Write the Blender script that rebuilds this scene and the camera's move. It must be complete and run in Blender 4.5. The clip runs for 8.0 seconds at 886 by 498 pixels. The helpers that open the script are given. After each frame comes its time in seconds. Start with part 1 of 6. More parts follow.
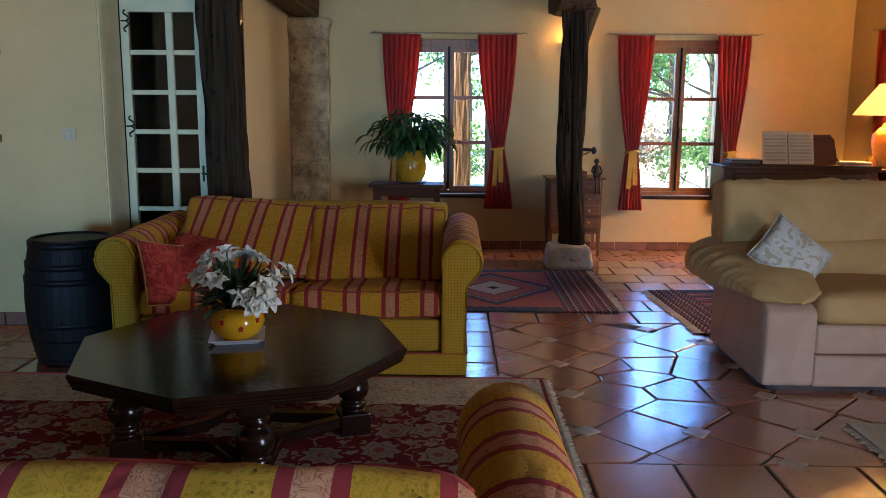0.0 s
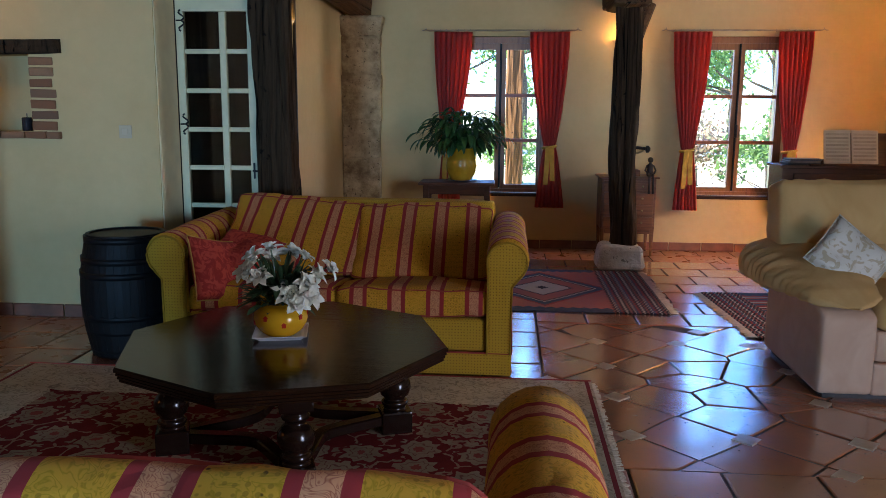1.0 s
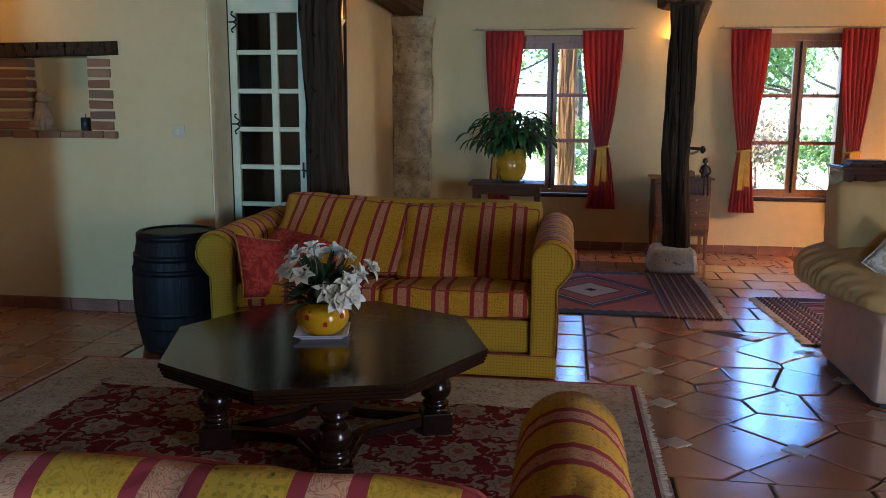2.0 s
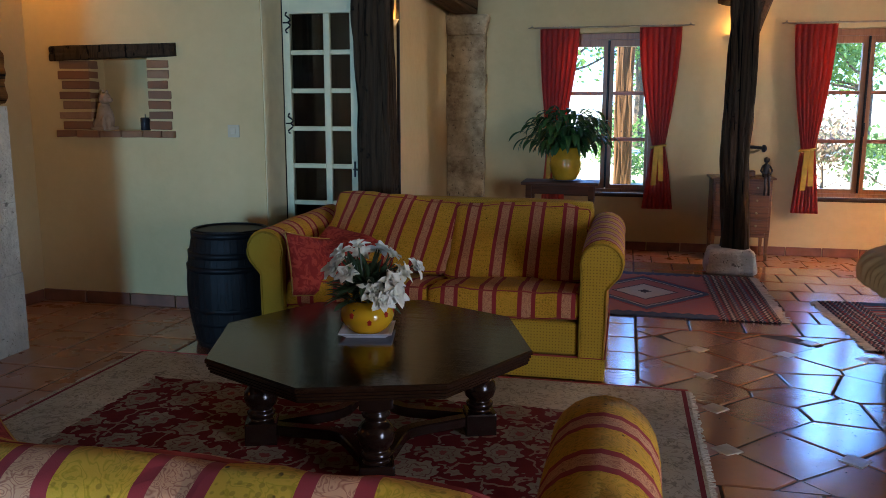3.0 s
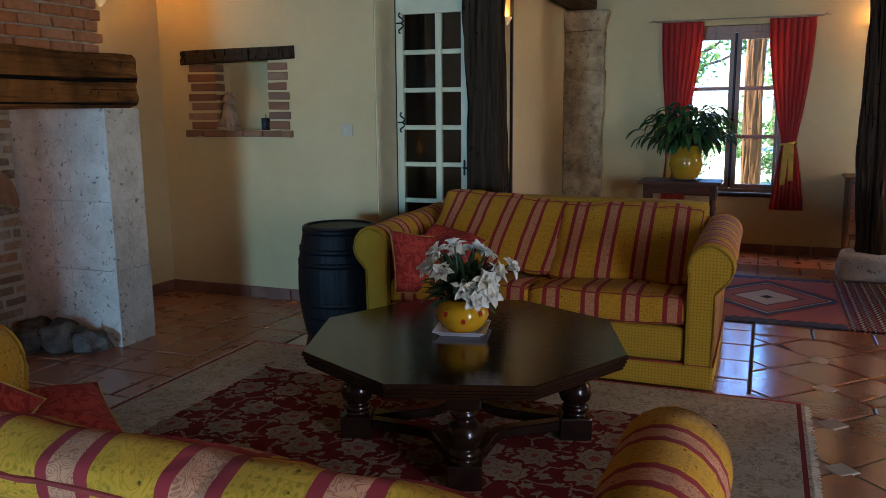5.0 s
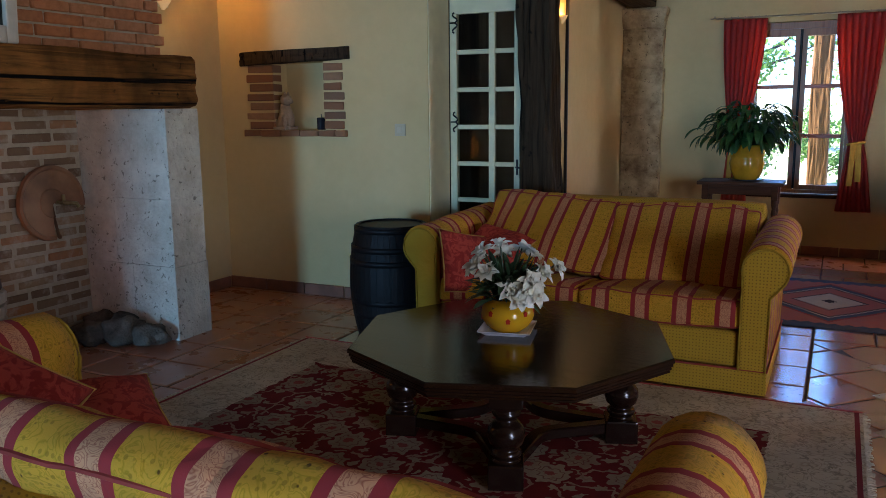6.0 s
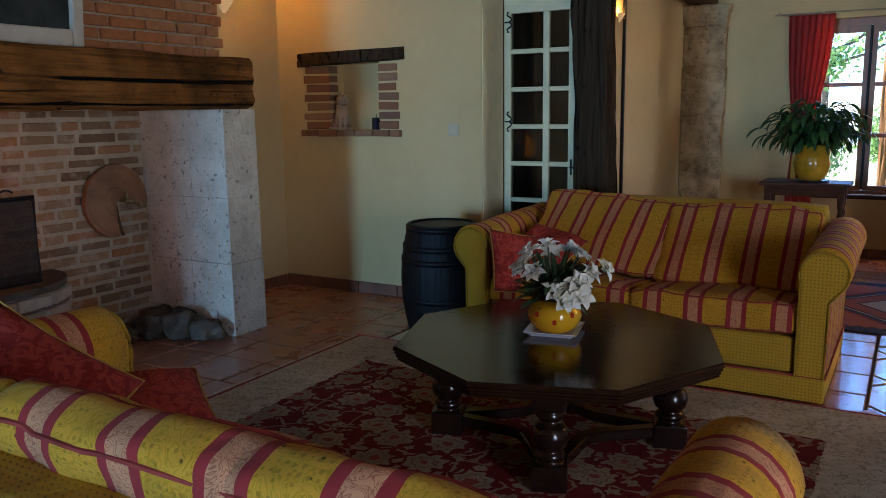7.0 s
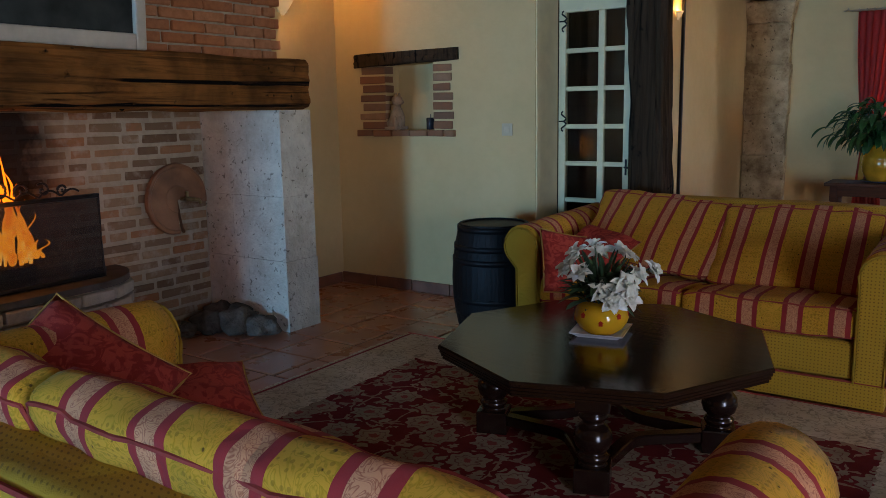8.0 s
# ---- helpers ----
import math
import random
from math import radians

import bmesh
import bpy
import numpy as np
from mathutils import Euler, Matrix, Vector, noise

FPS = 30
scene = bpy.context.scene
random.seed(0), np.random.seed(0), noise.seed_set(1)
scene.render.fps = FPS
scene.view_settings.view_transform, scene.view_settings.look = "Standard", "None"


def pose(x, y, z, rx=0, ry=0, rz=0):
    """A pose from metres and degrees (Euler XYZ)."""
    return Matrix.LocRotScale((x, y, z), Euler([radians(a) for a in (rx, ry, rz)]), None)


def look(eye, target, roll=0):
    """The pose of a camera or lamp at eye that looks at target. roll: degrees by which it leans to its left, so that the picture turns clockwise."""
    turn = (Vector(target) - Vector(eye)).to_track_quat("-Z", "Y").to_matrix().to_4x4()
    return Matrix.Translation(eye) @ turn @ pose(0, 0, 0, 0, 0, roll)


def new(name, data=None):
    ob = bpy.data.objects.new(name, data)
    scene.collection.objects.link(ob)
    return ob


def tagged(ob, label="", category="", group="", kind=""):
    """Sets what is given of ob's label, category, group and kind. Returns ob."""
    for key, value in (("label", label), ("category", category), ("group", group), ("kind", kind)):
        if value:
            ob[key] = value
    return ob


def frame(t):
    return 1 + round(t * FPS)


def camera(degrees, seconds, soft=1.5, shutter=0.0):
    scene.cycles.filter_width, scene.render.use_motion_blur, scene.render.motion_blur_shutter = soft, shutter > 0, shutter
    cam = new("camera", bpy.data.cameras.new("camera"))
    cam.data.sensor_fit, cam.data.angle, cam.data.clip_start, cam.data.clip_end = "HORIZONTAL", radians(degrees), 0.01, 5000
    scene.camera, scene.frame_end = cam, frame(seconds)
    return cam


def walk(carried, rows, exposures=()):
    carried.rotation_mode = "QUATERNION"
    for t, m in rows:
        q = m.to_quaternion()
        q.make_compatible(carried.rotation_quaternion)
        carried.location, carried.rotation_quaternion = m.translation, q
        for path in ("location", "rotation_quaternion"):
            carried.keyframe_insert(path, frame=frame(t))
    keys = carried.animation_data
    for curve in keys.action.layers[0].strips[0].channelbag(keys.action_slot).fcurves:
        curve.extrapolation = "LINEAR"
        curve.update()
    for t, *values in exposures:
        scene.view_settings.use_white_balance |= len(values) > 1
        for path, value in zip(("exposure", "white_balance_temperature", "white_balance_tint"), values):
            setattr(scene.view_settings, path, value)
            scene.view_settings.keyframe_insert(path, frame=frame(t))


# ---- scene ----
cam = camera(57.5, 8.0, 0.65)
PATH = [
    (0, (0.609, 0.786, 1.394), (0.585, 2.758, 1.065), 0.4),
    (0.5, (0.632, 0.801, 1.392), (0.539, 2.772, 1.06), 0.4),
    (1, (0.655, 0.814, 1.395), (0.497, 2.779, 1.06), 0.4),
    (1.5, (0.679, 0.828, 1.394), (0.457, 2.787, 1.059), 0.4),
    (3, (0.756, 0.872, 1.391), (0.323, 2.796, 1.053), 0.1),
    (3.5, (0.781, 0.885, 1.39), (0.284, 2.792, 1.052), 0.0),
    (4, (0.809, 0.897, 1.389), (0.242, 2.785, 1.051), -0.1),
    (4.5, (0.841, 0.913, 1.391), (0.19, 2.773, 1.051), -0.3),
    (6, (0.931, 0.945, 1.394), (0.065, 2.715, 1.052), -0.6),
    (6.5, (0.957, 0.957, 1.392), (0.026, 2.694, 1.051), -0.7),
    (7, (0.983, 0.968, 1.391), (-0.015, 2.668, 1.051), -0.8),
    (7.5, (1.013, 0.979, 1.39), (-0.048, 2.64, 1.051), -0.9),
    (8, (1.045, 0.989, 1.391), (-0.081, 2.607, 1.053), -1.0),
]
walk(cam, [(t, look(eye, target, roll)) for t, eye, target, roll in PATH], ((0.0, 2.95), (8.0, 2.86)))

# ---- world, sun and large lights ----
world = bpy.data.worlds.new("sky")
scene.world = world
world.use_nodes = True
wn = world.node_tree.nodes
sky = wn.new("ShaderNodeTexSky")
sky.sky_type = "NISHITA"
sky.sun_disc = False
sky.sun_elevation = radians(48)
sky.sun_rotation = radians(-98)
sky.ozone_density = 6.0
sky.dust_density = 0.3
wn["Background"].inputs["Strength"].default_value = 0.15
tint = wn.new("ShaderNodeMix")
tint.data_type, tint.blend_type = "RGBA", "MULTIPLY"
tint.inputs[0].default_value = 1.0
tint.inputs[7].default_value = (0.50, 0.80, 1.30, 1)
world.node_tree.links.new(sky.outputs["Color"], tint.inputs[6])
world.node_tree.links.new(tint.outputs[2], wn["Background"].inputs["Color"])

sun_data = bpy.data.lights.new("sun", "SUN")
sun_data.energy, sun_data.angle, sun_data.color = 5.0, radians(0.5), (1.0, 0.95, 0.86)
sun_ob = new("sun", sun_data)
sun_ob.matrix_world = look((-8, -1.2, 9), (0, 0, 0))


def area(name, eye, target, w, h, watts, color):
    d = bpy.data.lights.new(name, "AREA")
    d.shape, d.size, d.size_y, d.energy, d.color = "RECTANGLE", w, h, watts, color
    ob = new(name, d)
    ob.matrix_world = look(eye, target)
    return ob


def bulb(name, place, watts, color=(1.0, 0.50, 0.13), size=0.03):
    d = bpy.data.lights.new(name, "POINT")
    d.energy, d.color, d.shadow_soft_size = watts, color, size
    ob = new(name, d)
    ob.location = place
    return ob


DAY = (0.20, 0.45, 1.0)
# daylight falling in through the window openings; d and e use assumed, unseen ones
area("window_light_a", (0.3, 14.0, 3.7), (0.7, 5.0, 0.0), 2.4, 2.0, 17, DAY)
area("window_light_b", (3.2, 14.0, 3.7), (2.7, 5.0, 0.0), 2.4, 2.0, 17, DAY)
area("window_light_c", (4.95, 7.75, 1.5), (2.0, 7.75, 0.9), 0.8, 1.3, 8, (0.85, 0.9, 1.0))
area("window_light_d", (-1.3, -14.0, 1.2), (-2.0, 5.0, 1.2), 2.2, 1.9, 205, (0.24, 0.56, 1.0))
area("window_light_e", (4.9, 0.1, 1.25), (1.8, 3.1, 0.2), 1.3, 1.9, 22.0, (0.80, 0.82, 0.98))
# wall lamps (the fourth added out of view), table lamp and fire
SCONCES = [((1.75, 9.195, 2.07), 0, 0.85), ((-1.055, 7.13, 2.07), 90, 0.42), ((-3.415, 5.38, 2.2), 90, 1.0), ((4.615, 7.95, 2.46), -90, 1.0)]
bulb("sconce_bulb_a", (1.75, 9.10, 2.13), 0.7)
bulb("sconce_bulb_b", (-1.022, 7.13, 2.10), 0.34, (1.0, 0.50, 0.13), 0.012)
bulb("sconce_bulb_c", (-3.32, 5.38, 2.26), 1.6)
# added warm fill, out of view, that turns the piano-side walls orange
bulb("sconce_bulb_d", (4.50, 7.95, 2.53), 3.6)
bulb("table_lamp_bulb", (4.27, 7.7, 1.5), 17.0, (1.0, 0.47, 0.11), 0.05)
bulb("fire_glow", (-2.95, 3.0, 0.95), 0.28, (1.0, 0.36, 0.08), 0.12)

# ---- materials ----


class Mat:
    """A node material with short ways to add nodes."""

    def __init__(self, name, rough=0.6, metal=0.0):
        self.m = bpy.data.materials.new(name)
        self.m.use_nodes = True
        self.n = self.m.node_tree.nodes
        self.bsdf = self.n["Principled BSDF"]
        self.set("Roughness", rough)
        self.set("Metallic", metal)
        if rough >= 0.7:
            self.set("Specular IOR Level", 0.12)

    def set(self, socket, value):
        if isinstance(value, bpy.types.NodeSocket):
            self.link(value, self.bsdf.inputs[socket])
        else:
            self.bsdf.inputs[socket].default_value = value
        return self

    def link(self, a, b):
        self.m.node_tree.links.new(a, b)

    def coord(self, scale=(1, 1, 1), turn=(0, 0, 0)):
        t = self.n.new("ShaderNodeTexCoord")
        mp = self.n.new("ShaderNodeMapping")
        mp.inputs["Scale"].default_value = scale
        mp.inputs["Rotation"].default_value = turn
        self.link(t.outputs["Object"], mp.inputs["Vector"])
        return mp.outputs["Vector"]

    def world(self):
        return self.n.new("ShaderNodeNewGeometry").outputs["Position"]

    def noise(self, vec, scale, detail=4, rough=0.55, warp=0.0):
        t = self.n.new("ShaderNodeTexNoise")
        t.inputs["Scale"].default_value = scale
        t.inputs["Detail"].default_value = detail
        t.inputs["Roughness"].default_value = rough
        t.inputs["Distortion"].default_value = warp
        self.link(vec, t.inputs["Vector"])
        return t.outputs["Fac"]

    def voronoi(self, vec, scale, feature="F1", rand=1.0, out="Distance"):
        t = self.n.new("ShaderNodeTexVoronoi")
        t.feature = feature
        t.inputs["Scale"].default_value = scale
        t.inputs["Randomness"].default_value = rand
        self.link(vec, t.inputs["Vector"])
        return t.outputs[out]

    def ramp(self, fac, stops, kind="LINEAR"):
        t = self.n.new("ShaderNodeValToRGB")
        t.color_ramp.interpolation = kind
        e = t.color_ramp.elements
        while len(e) < len(stops):
            e.new(0.5)
        for el, (p, c) in zip(e, stops):
            el.position = p
            el.color = (*c, 1) if isinstance(c, tuple) else (c, c, c, 1)
        self.link(fac, t.inputs["Fac"])
        return t.outputs["Color"]

    def mix(self, fac, a, b, kind="MIX"):
        t = self.n.new("ShaderNodeMix")
        t.data_type, t.blend_type = "RGBA", kind
        for sock, v in ((t.inputs[0], fac), (t.inputs[6], a), (t.inputs[7], b)):
            if isinstance(v, bpy.types.NodeSocket):
                self.link(v, sock)
            elif isinstance(v, tuple):
                sock.default_value = (*v, 1)
            else:
                sock.default_value = v
        return t.outputs[2]

    def math(self, op, a, b=0.0, c=0.0):
        t = self.n.new("ShaderNodeMath")
        t.operation = op
        for sock, v in zip(t.inputs, (a, b, c)):
            if isinstance(v, bpy.types.NodeSocket):
                self.link(v, sock)
            else:
                sock.default_value = v
        return t.outputs[0]

    def axis(self, vec, k):
        t = self.n.new("ShaderNodeSeparateXYZ")
        self.link(vec, t.inputs[0])
        return t.outputs[k]

    def random(self):
        return self.n.new("ShaderNodeObjectInfo").outputs["Random"]

    def island(self):
        return self.n.new("ShaderNodeNewGeometry").outputs["Random Per Island"]

    def bump(self, height, strength=0.3, dist=0.01):
        t = self.n.new("ShaderNodeBump")
        t.inputs["Strength"].default_value = strength
        t.inputs["Distance"].default_value = dist
        self.link(height, t.inputs["Height"])
        self.link(t.outputs["Normal"], self.bsdf.inputs["Normal"])
        return self


def plain(name, color, rough=0.6, metal=0.0, vary=0.25, scale=12, bump=0.15):
    k = Mat(name, rough, metal)
    v = k.coord()
    f = k.noise(v, scale, 5)
    dark = tuple(c * (1 - vary) for c in color)
    light = tuple(min(1, c * (1 + vary)) for c in color)
    k.set("Base Color", k.ramp(f, [(0.3, dark), (0.7, light)]))
    k.bump(k.noise(v, scale * 6, 3), bump, 0.004)
    return k.m


def plaster(name, color, deep):
    k = Mat(name, 0.85)
    v = k.world()
    big = k.noise(v, 0.9, 4, 0.6)
    fine = k.noise(v, 14, 6, 0.6)
    c = k.ramp(big, [(0.3, deep), (0.7, color)])
    c = k.mix(0.25, c, k.ramp(fine, [(0.3, tuple(x * 0.8 for x in color)), (0.7, color)]))
    k.set("Base Color", c)
    h = k.math("ADD", k.math("MULTIPLY", k.noise(v, 5, 4), 1.6), k.math("MULTIPLY", fine, 0.35))
    k.bump(h, 0.35, 0.012)
    return k.m


def terracotta(name, per_island=False, dull=0.0):
    k = Mat(name, 0.3)
    v = k.world()
    rnd = k.island() if per_island else k.random()
    c = k.ramp(rnd, [(0.0, (0.33, 0.115, 0.05)), (0.35, (0.43, 0.165, 0.08)), (0.7, (0.36, 0.155, 0.09)), (1.0, (0.47, 0.205, 0.11))])
    st = k.noise(v, 5, 6, 0.65, 0.6)
    c = k.mix(k.ramp(st, [(0.38, 0.0), (0.75, 0.55)]), c, (0.30, 0.14, 0.09))
    c = k.mix(k.ramp(k.noise(v, 38, 3), [(0.66, 0.0), (0.74, 0.5)]), c, (0.12, 0.06, 0.045))
    k.set("Base Color", c)
    k.set("Roughness", k.ramp(k.noise(v, 7, 5), [(0.3, 0.09 + dull), (0.75, 0.26 + dull)]))
    k.set("Coat Weight", 1.0 if dull == 0 else 0.1).set("Coat Roughness", 0.19).set("Coat IOR", 1.7)
    h = k.math("ADD", k.noise(v, 6, 3), k.math("MULTIPLY", k.noise(v, 45, 3), 0.25))
    k.set("Specular IOR Level", 0.8)
    k.bump(h, 0.4, 0.006)
    return k.m


def wood(name, dark, light, rough=0.5, along=2, scale=1.0, bump=0.3, cracks=True, stain=0.0, split=0.35):
    k = Mat(name, rough)
    sc = [18 * scale] * 3
    sc[along] = 0.8 * scale
    v = k.coord(tuple(sc))
    g = k.noise(v, 1.6, 8, 0.68, 1.0)
    c = k.ramp(g, [(0.28, dark), (0.55, light), (0.8, tuple((a + b) / 2 for a, b in zip(dark, light)))])
    h = g
    if cracks:
        sc2 = [26 * scale] * 3
        sc2[along] = 0.5 * scale
        v2 = k.coord(tuple(sc2))
        cr = k.ramp(k.noise(v2, 1.0, 4, 0.55, 0.9), [(split, 0.0), (split + 0.05, 1.0)])
        c = k.mix(cr, tuple(x * 0.15 for x in dark), c)
        kn = k.ramp(k.noise(k.coord(), 11, 3, 0.5), [(0.27, 0.0), (0.33, 1.0)])
        c = k.mix(kn, tuple(x * 0.3 for x in dark), c)
        h = k.math("ADD", k.math("MULTIPLY", g, 0.7), cr)
    if stain:
        c = k.mix(k.ramp(k.noise(k.world(), 1.7, 4, 0.6, 0.6), [(0.38, stain), (0.62, 0.0)]), c, tuple(x * 0.5 for x in dark))
    k.set("Base Color", c)
    k.bump(h, bump, 0.02)
    return k.m


def fabric_stripe(name, axis, shift=0.0, period=0.2):
    k = Mat(name, 0.85)
    v = k.coord()
    a = k.axis(v, axis)
    fr = k.math("FRACT", k.math("DIVIDE", k.math("ADD", a, 20 * period + shift), period))
    yel, red, pink = (0.59, 0.305, 0.03), (0.30, 0.033, 0.034), (0.58, 0.27, 0.135)
    # arabesques and sprigs on the yellow, scrolls on the pink
    warp = k.noise(v, 17, 2, 0.5, 2.4)
    yel_c = k.mix(k.ramp(warp, [(0.38, 0.0), (0.42, 0.85), (0.46, 0.0), (0.52, 0.0), (0.56, 0.85), (0.60, 0.0)]), yel, (0.36, 0.215, 0.010))
    sprig = k.voronoi(v, 30, "F1", 1.0)
    spm = k.ramp(k.math("ADD", sprig, k.math("MULTIPLY", k.noise(v, 70, 2), 0.25)), [(0.19, 0.9), (0.24, 0.0)])
    yel_c = k.mix(spm, yel_c, (0.08, 0.035, 0.008))
    seed = k.ramp(k.voronoi(v, 66, "F1", 0.3), [(0.22, 0.6), (0.30, 0.0)])
    yel_c = k.mix(seed, yel_c, (0.24, 0.14, 0.012))
    scroll = k.noise(v, 24, 1, 0.4, 3.5)
    pink_c = k.mix(k.ramp(scroll, [(0.40, 0.0), (0.45, 0.8), (0.50, 0.0), (0.56, 0.0), (0.60, 0.7), (0.64, 0.0)]), pink, (0.25, 0.06, 0.035))
    m1 = k.ramp(fr, [(0.0, 0.0), (0.50, 1.0), (0.96, 0.0)], "CONSTANT")
    m2 = k.ramp(fr, [(0.0, 0.0), (0.61, 1.0), (0.85, 0.0)], "CONSTANT")
    c = k.mix(m1, yel_c, red)
    c = k.mix(m2, c, pink_c)
    k.set("Base Color", c)
    k.set("Sheen Weight", 0.04)
    h = k.math("ADD", k.math("MULTIPLY", k.noise(v, 420, 2), 0.05), k.math("MULTIPLY", k.noise(v, 7, 2, 0.5, 0.8), 1.6))
    # creases
    fold = k.math("ABSOLUTE", k.math("SUBTRACT", k.noise(v, 3.6, 2, 0.5, 0.7), 0.5))
    h = k.math("ADD", h, k.math("MULTIPLY", k.math("MINIMUM", fold, 0.08), 6.0))
    k.bump(h, 0.4, 0.016)
    return k.m


def fabric_dots(name):
    k = Mat(name, 0.85)
    v = k.coord()
    flat = k.n.new("ShaderNodeCombineXYZ")
    k.link(k.math("ADD", k.axis(v, 0), k.axis(v, 1)), flat.inputs[0])
    k.link(k.math("ADD", k.axis(v, 2), k.axis(v, 1)), flat.inputs[1])
    d = k.voronoi(flat.outputs[0], 62, "F1", 0.15)
    c = k.mix(k.ramp(d, [(0.18, 0.8), (0.27, 0.0)]), (0.51, 0.305, 0.03), (0.18, 0.10, 0.016))
    c = k.mix(k.ramp(k.noise(v, 3, 4), [(0.3, 0.0), (0.8, 0.35)]), c, (0.40, 0.28, 0.03))
    k.set("Base Color", c)
    k.set("Sheen Weight", 0.04)
    k.bump(k.math("ADD", k.math("MULTIPLY", k.noise(v, 420, 2), 0.12), k.math("MULTIPLY", k.noise(v, 6, 3, 0.5, 1.0), 1.8)), 0.6, 0.02)
    return k.m


def cloth(name, color, second, scale=18, rough=0.85, lo=0.45, hi=0.55):
    k = Mat(name, rough)
    v = k.coord()
    f = k.noise(v, scale, 3, 0.5, 2.5)
    c = k.ramp(f, [(lo, color), (hi, second)])
    k.set("Base Color", c)
    k.set("Sheen Weight", 0.02)
    k.bump(k.math("ADD", k.math("MULTIPLY", k.noise(v, 300, 2), 0.3), k.noise(v, 7, 3, 0.5, 0.5)), 0.4, 0.012)
    return k.m


def stone(name, color, deep, pits=True):
    k = Mat(name, 0.9)
    v = k.world()
    c = k.ramp(k.noise(v, 5, 7, 0.7), [(0.36, deep), (0.62, color)])
    pit = k.ramp(k.noise(v, 26, 5, 0.66, 0.4), [(0.35, 0.25), (0.39, 1.0)])
    if pits:
        c = k.mix(pit, tuple(x * 0.3 for x in deep), c)
    k.set("Base Color", c)
    k.bump(k.math("ADD", pit, k.noise(v, 40, 4)), 0.8, 0.015)
    return k.m


def brick_mat(name, a, b, c2, per_island=False):
    k = Mat(name, 0.9)
    v = k.world()
    rnd = k.island() if per_island else k.random()
    c = k.ramp(rnd, [(0.0, a), (0.4, b), (0.75, c2), (1.0, a)])
    c = k.mix(k.ramp(k.noise(v, 22, 5, 0.65), [(0.4, 0.0), (0.7, 0.5)]), c, tuple(x * 0.55 for x in b))
    k.set("Base Color", c)
    k.bump(k.noise(v, 50, 5, 0.7), 0.6, 0.01)
    return k.m


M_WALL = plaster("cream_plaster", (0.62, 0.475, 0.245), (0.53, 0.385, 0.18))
# unseen ceiling, its plaster set dark brown to cut bounce light
M_CEIL = plaster("darkened_ceiling_plaster", (0.30, 0.21, 0.11), (0.24, 0.16, 0.08))
M_TILE = terracotta("terracotta_tile")
M_TILE_J = terracotta("terracotta_tile_joined", True, 0.14)
M_CABOCHON = plain("cabochon_stone", (0.46, 0.36, 0.25), 0.3, 0, 0.25, 9)
M_GROUT = plain("grout", (0.09, 0.065, 0.048), 0.8, 0, 0.3, 20)
M_SKIRT = plain("skirting_tile", (0.20, 0.075, 0.042), 0.5, 0, 0.35, 6)
M_BEAM = wood("old_oak_beam", (0.04, 0.022, 0.012), (0.12, 0.07, 0.035), 0.75, 1, 1.0, 0.6)
M_POST = wood("old_oak_post", (0.007, 0.004, 0.0025), (0.050, 0.032, 0.018), 0.85, 2, 0.9, 1.0, True, 0.0, 0.37)
M_MANTEL = wood("oak_mantel", (0.012, 0.005, 0.0015), (0.29, 0.115, 0.026), 0.8, 1, 0.85, 1.0, True, 0.8, 0.345)
M_WINFRAME = wood("window_oak", (0.20, 0.07, 0.02), (0.36, 0.14, 0.045), 0.4, 2, 1.5, 0.15, False)
M_PASSAGE = wood("passage_boards", (0.05, 0.028, 0.016), (0.12, 0.07, 0.04), 0.8, 2, 0.6, 0.2, False)
M_STRIPE_X = fabric_stripe("striped_fabric", 0, 0.03)
M_STRIPE_SEAT = fabric_stripe("striped_seat_fabric", 0, 0.021, 0.206)
M_STRIPE_BACK = fabric_stripe("striped_back_fabric", 0, 0.042, 0.195)
M_STRIPE_PULLED = fabric_stripe("striped_pulled_fabric", 0, 0.076, 0.172)
M_STRIPE_Y = fabric_stripe("striped_arm_fabric", 1, 0.06)
M_DOTS = fabric_dots("dotted_fabric")
M_PIPE = plain("red_piping", (0.30, 0.05, 0.04), 0.8)
M_TABLE = wood("dark_table_wood", (0.009, 0.004, 0.0025), (0.026, 0.011, 0.006), 0.11, 0, 0.8, 0.05, False)
M_LEG = plain("dark_turned_wood", (0.014, 0.006, 0.004), 0.2, 0, 0.3, 8, 0.05)
M_LIME = stone("limestone", (0.62, 0.58, 0.48), (0.44, 0.40, 0.32))
M_PILASTER = stone("old_stone", (0.56, 0.44, 0.26), (0.23, 0.16, 0.085))
M_BRICK_R = brick_mat("red_brick", (0.42, 0.155, 0.06), (0.36, 0.15, 0.07), (0.46, 0.22, 0.11))
M_BRICK_N = brick_mat("faded_brick", (0.26, 0.115, 0.06), (0.36, 0.21, 0.12), (0.16, 0.085, 0.055))
M_MORTAR = plain("lime_mortar", (0.34, 0.28, 0.20), 0.95, 0, 0.25, 15, 0.5)
M_SOOT = plain("soot", (0.012, 0.010, 0.009), 0.95, 0, 0.4, 8, 0.4)
M_IRON = plain("black_iron", (0.02, 0.02, 0.022), 0.45, 0.6, 0.3, 20, 0.2)
M_WHITE = plain("white_paint", (0.62, 0.57, 0.35), 0.4, 0, 0.08, 8, 0.05)
M_HOOP = plain("black_hoop", (0.006, 0.006, 0.0065), 0.5, 0, 0.3, 20, 0.1)
M_BARREL = wood("black_barrel_wood", (0.003, 0.003, 0.0032), (0.007, 0.0065, 0.0065), 0.55, 2, 1.2, 0.25, False)
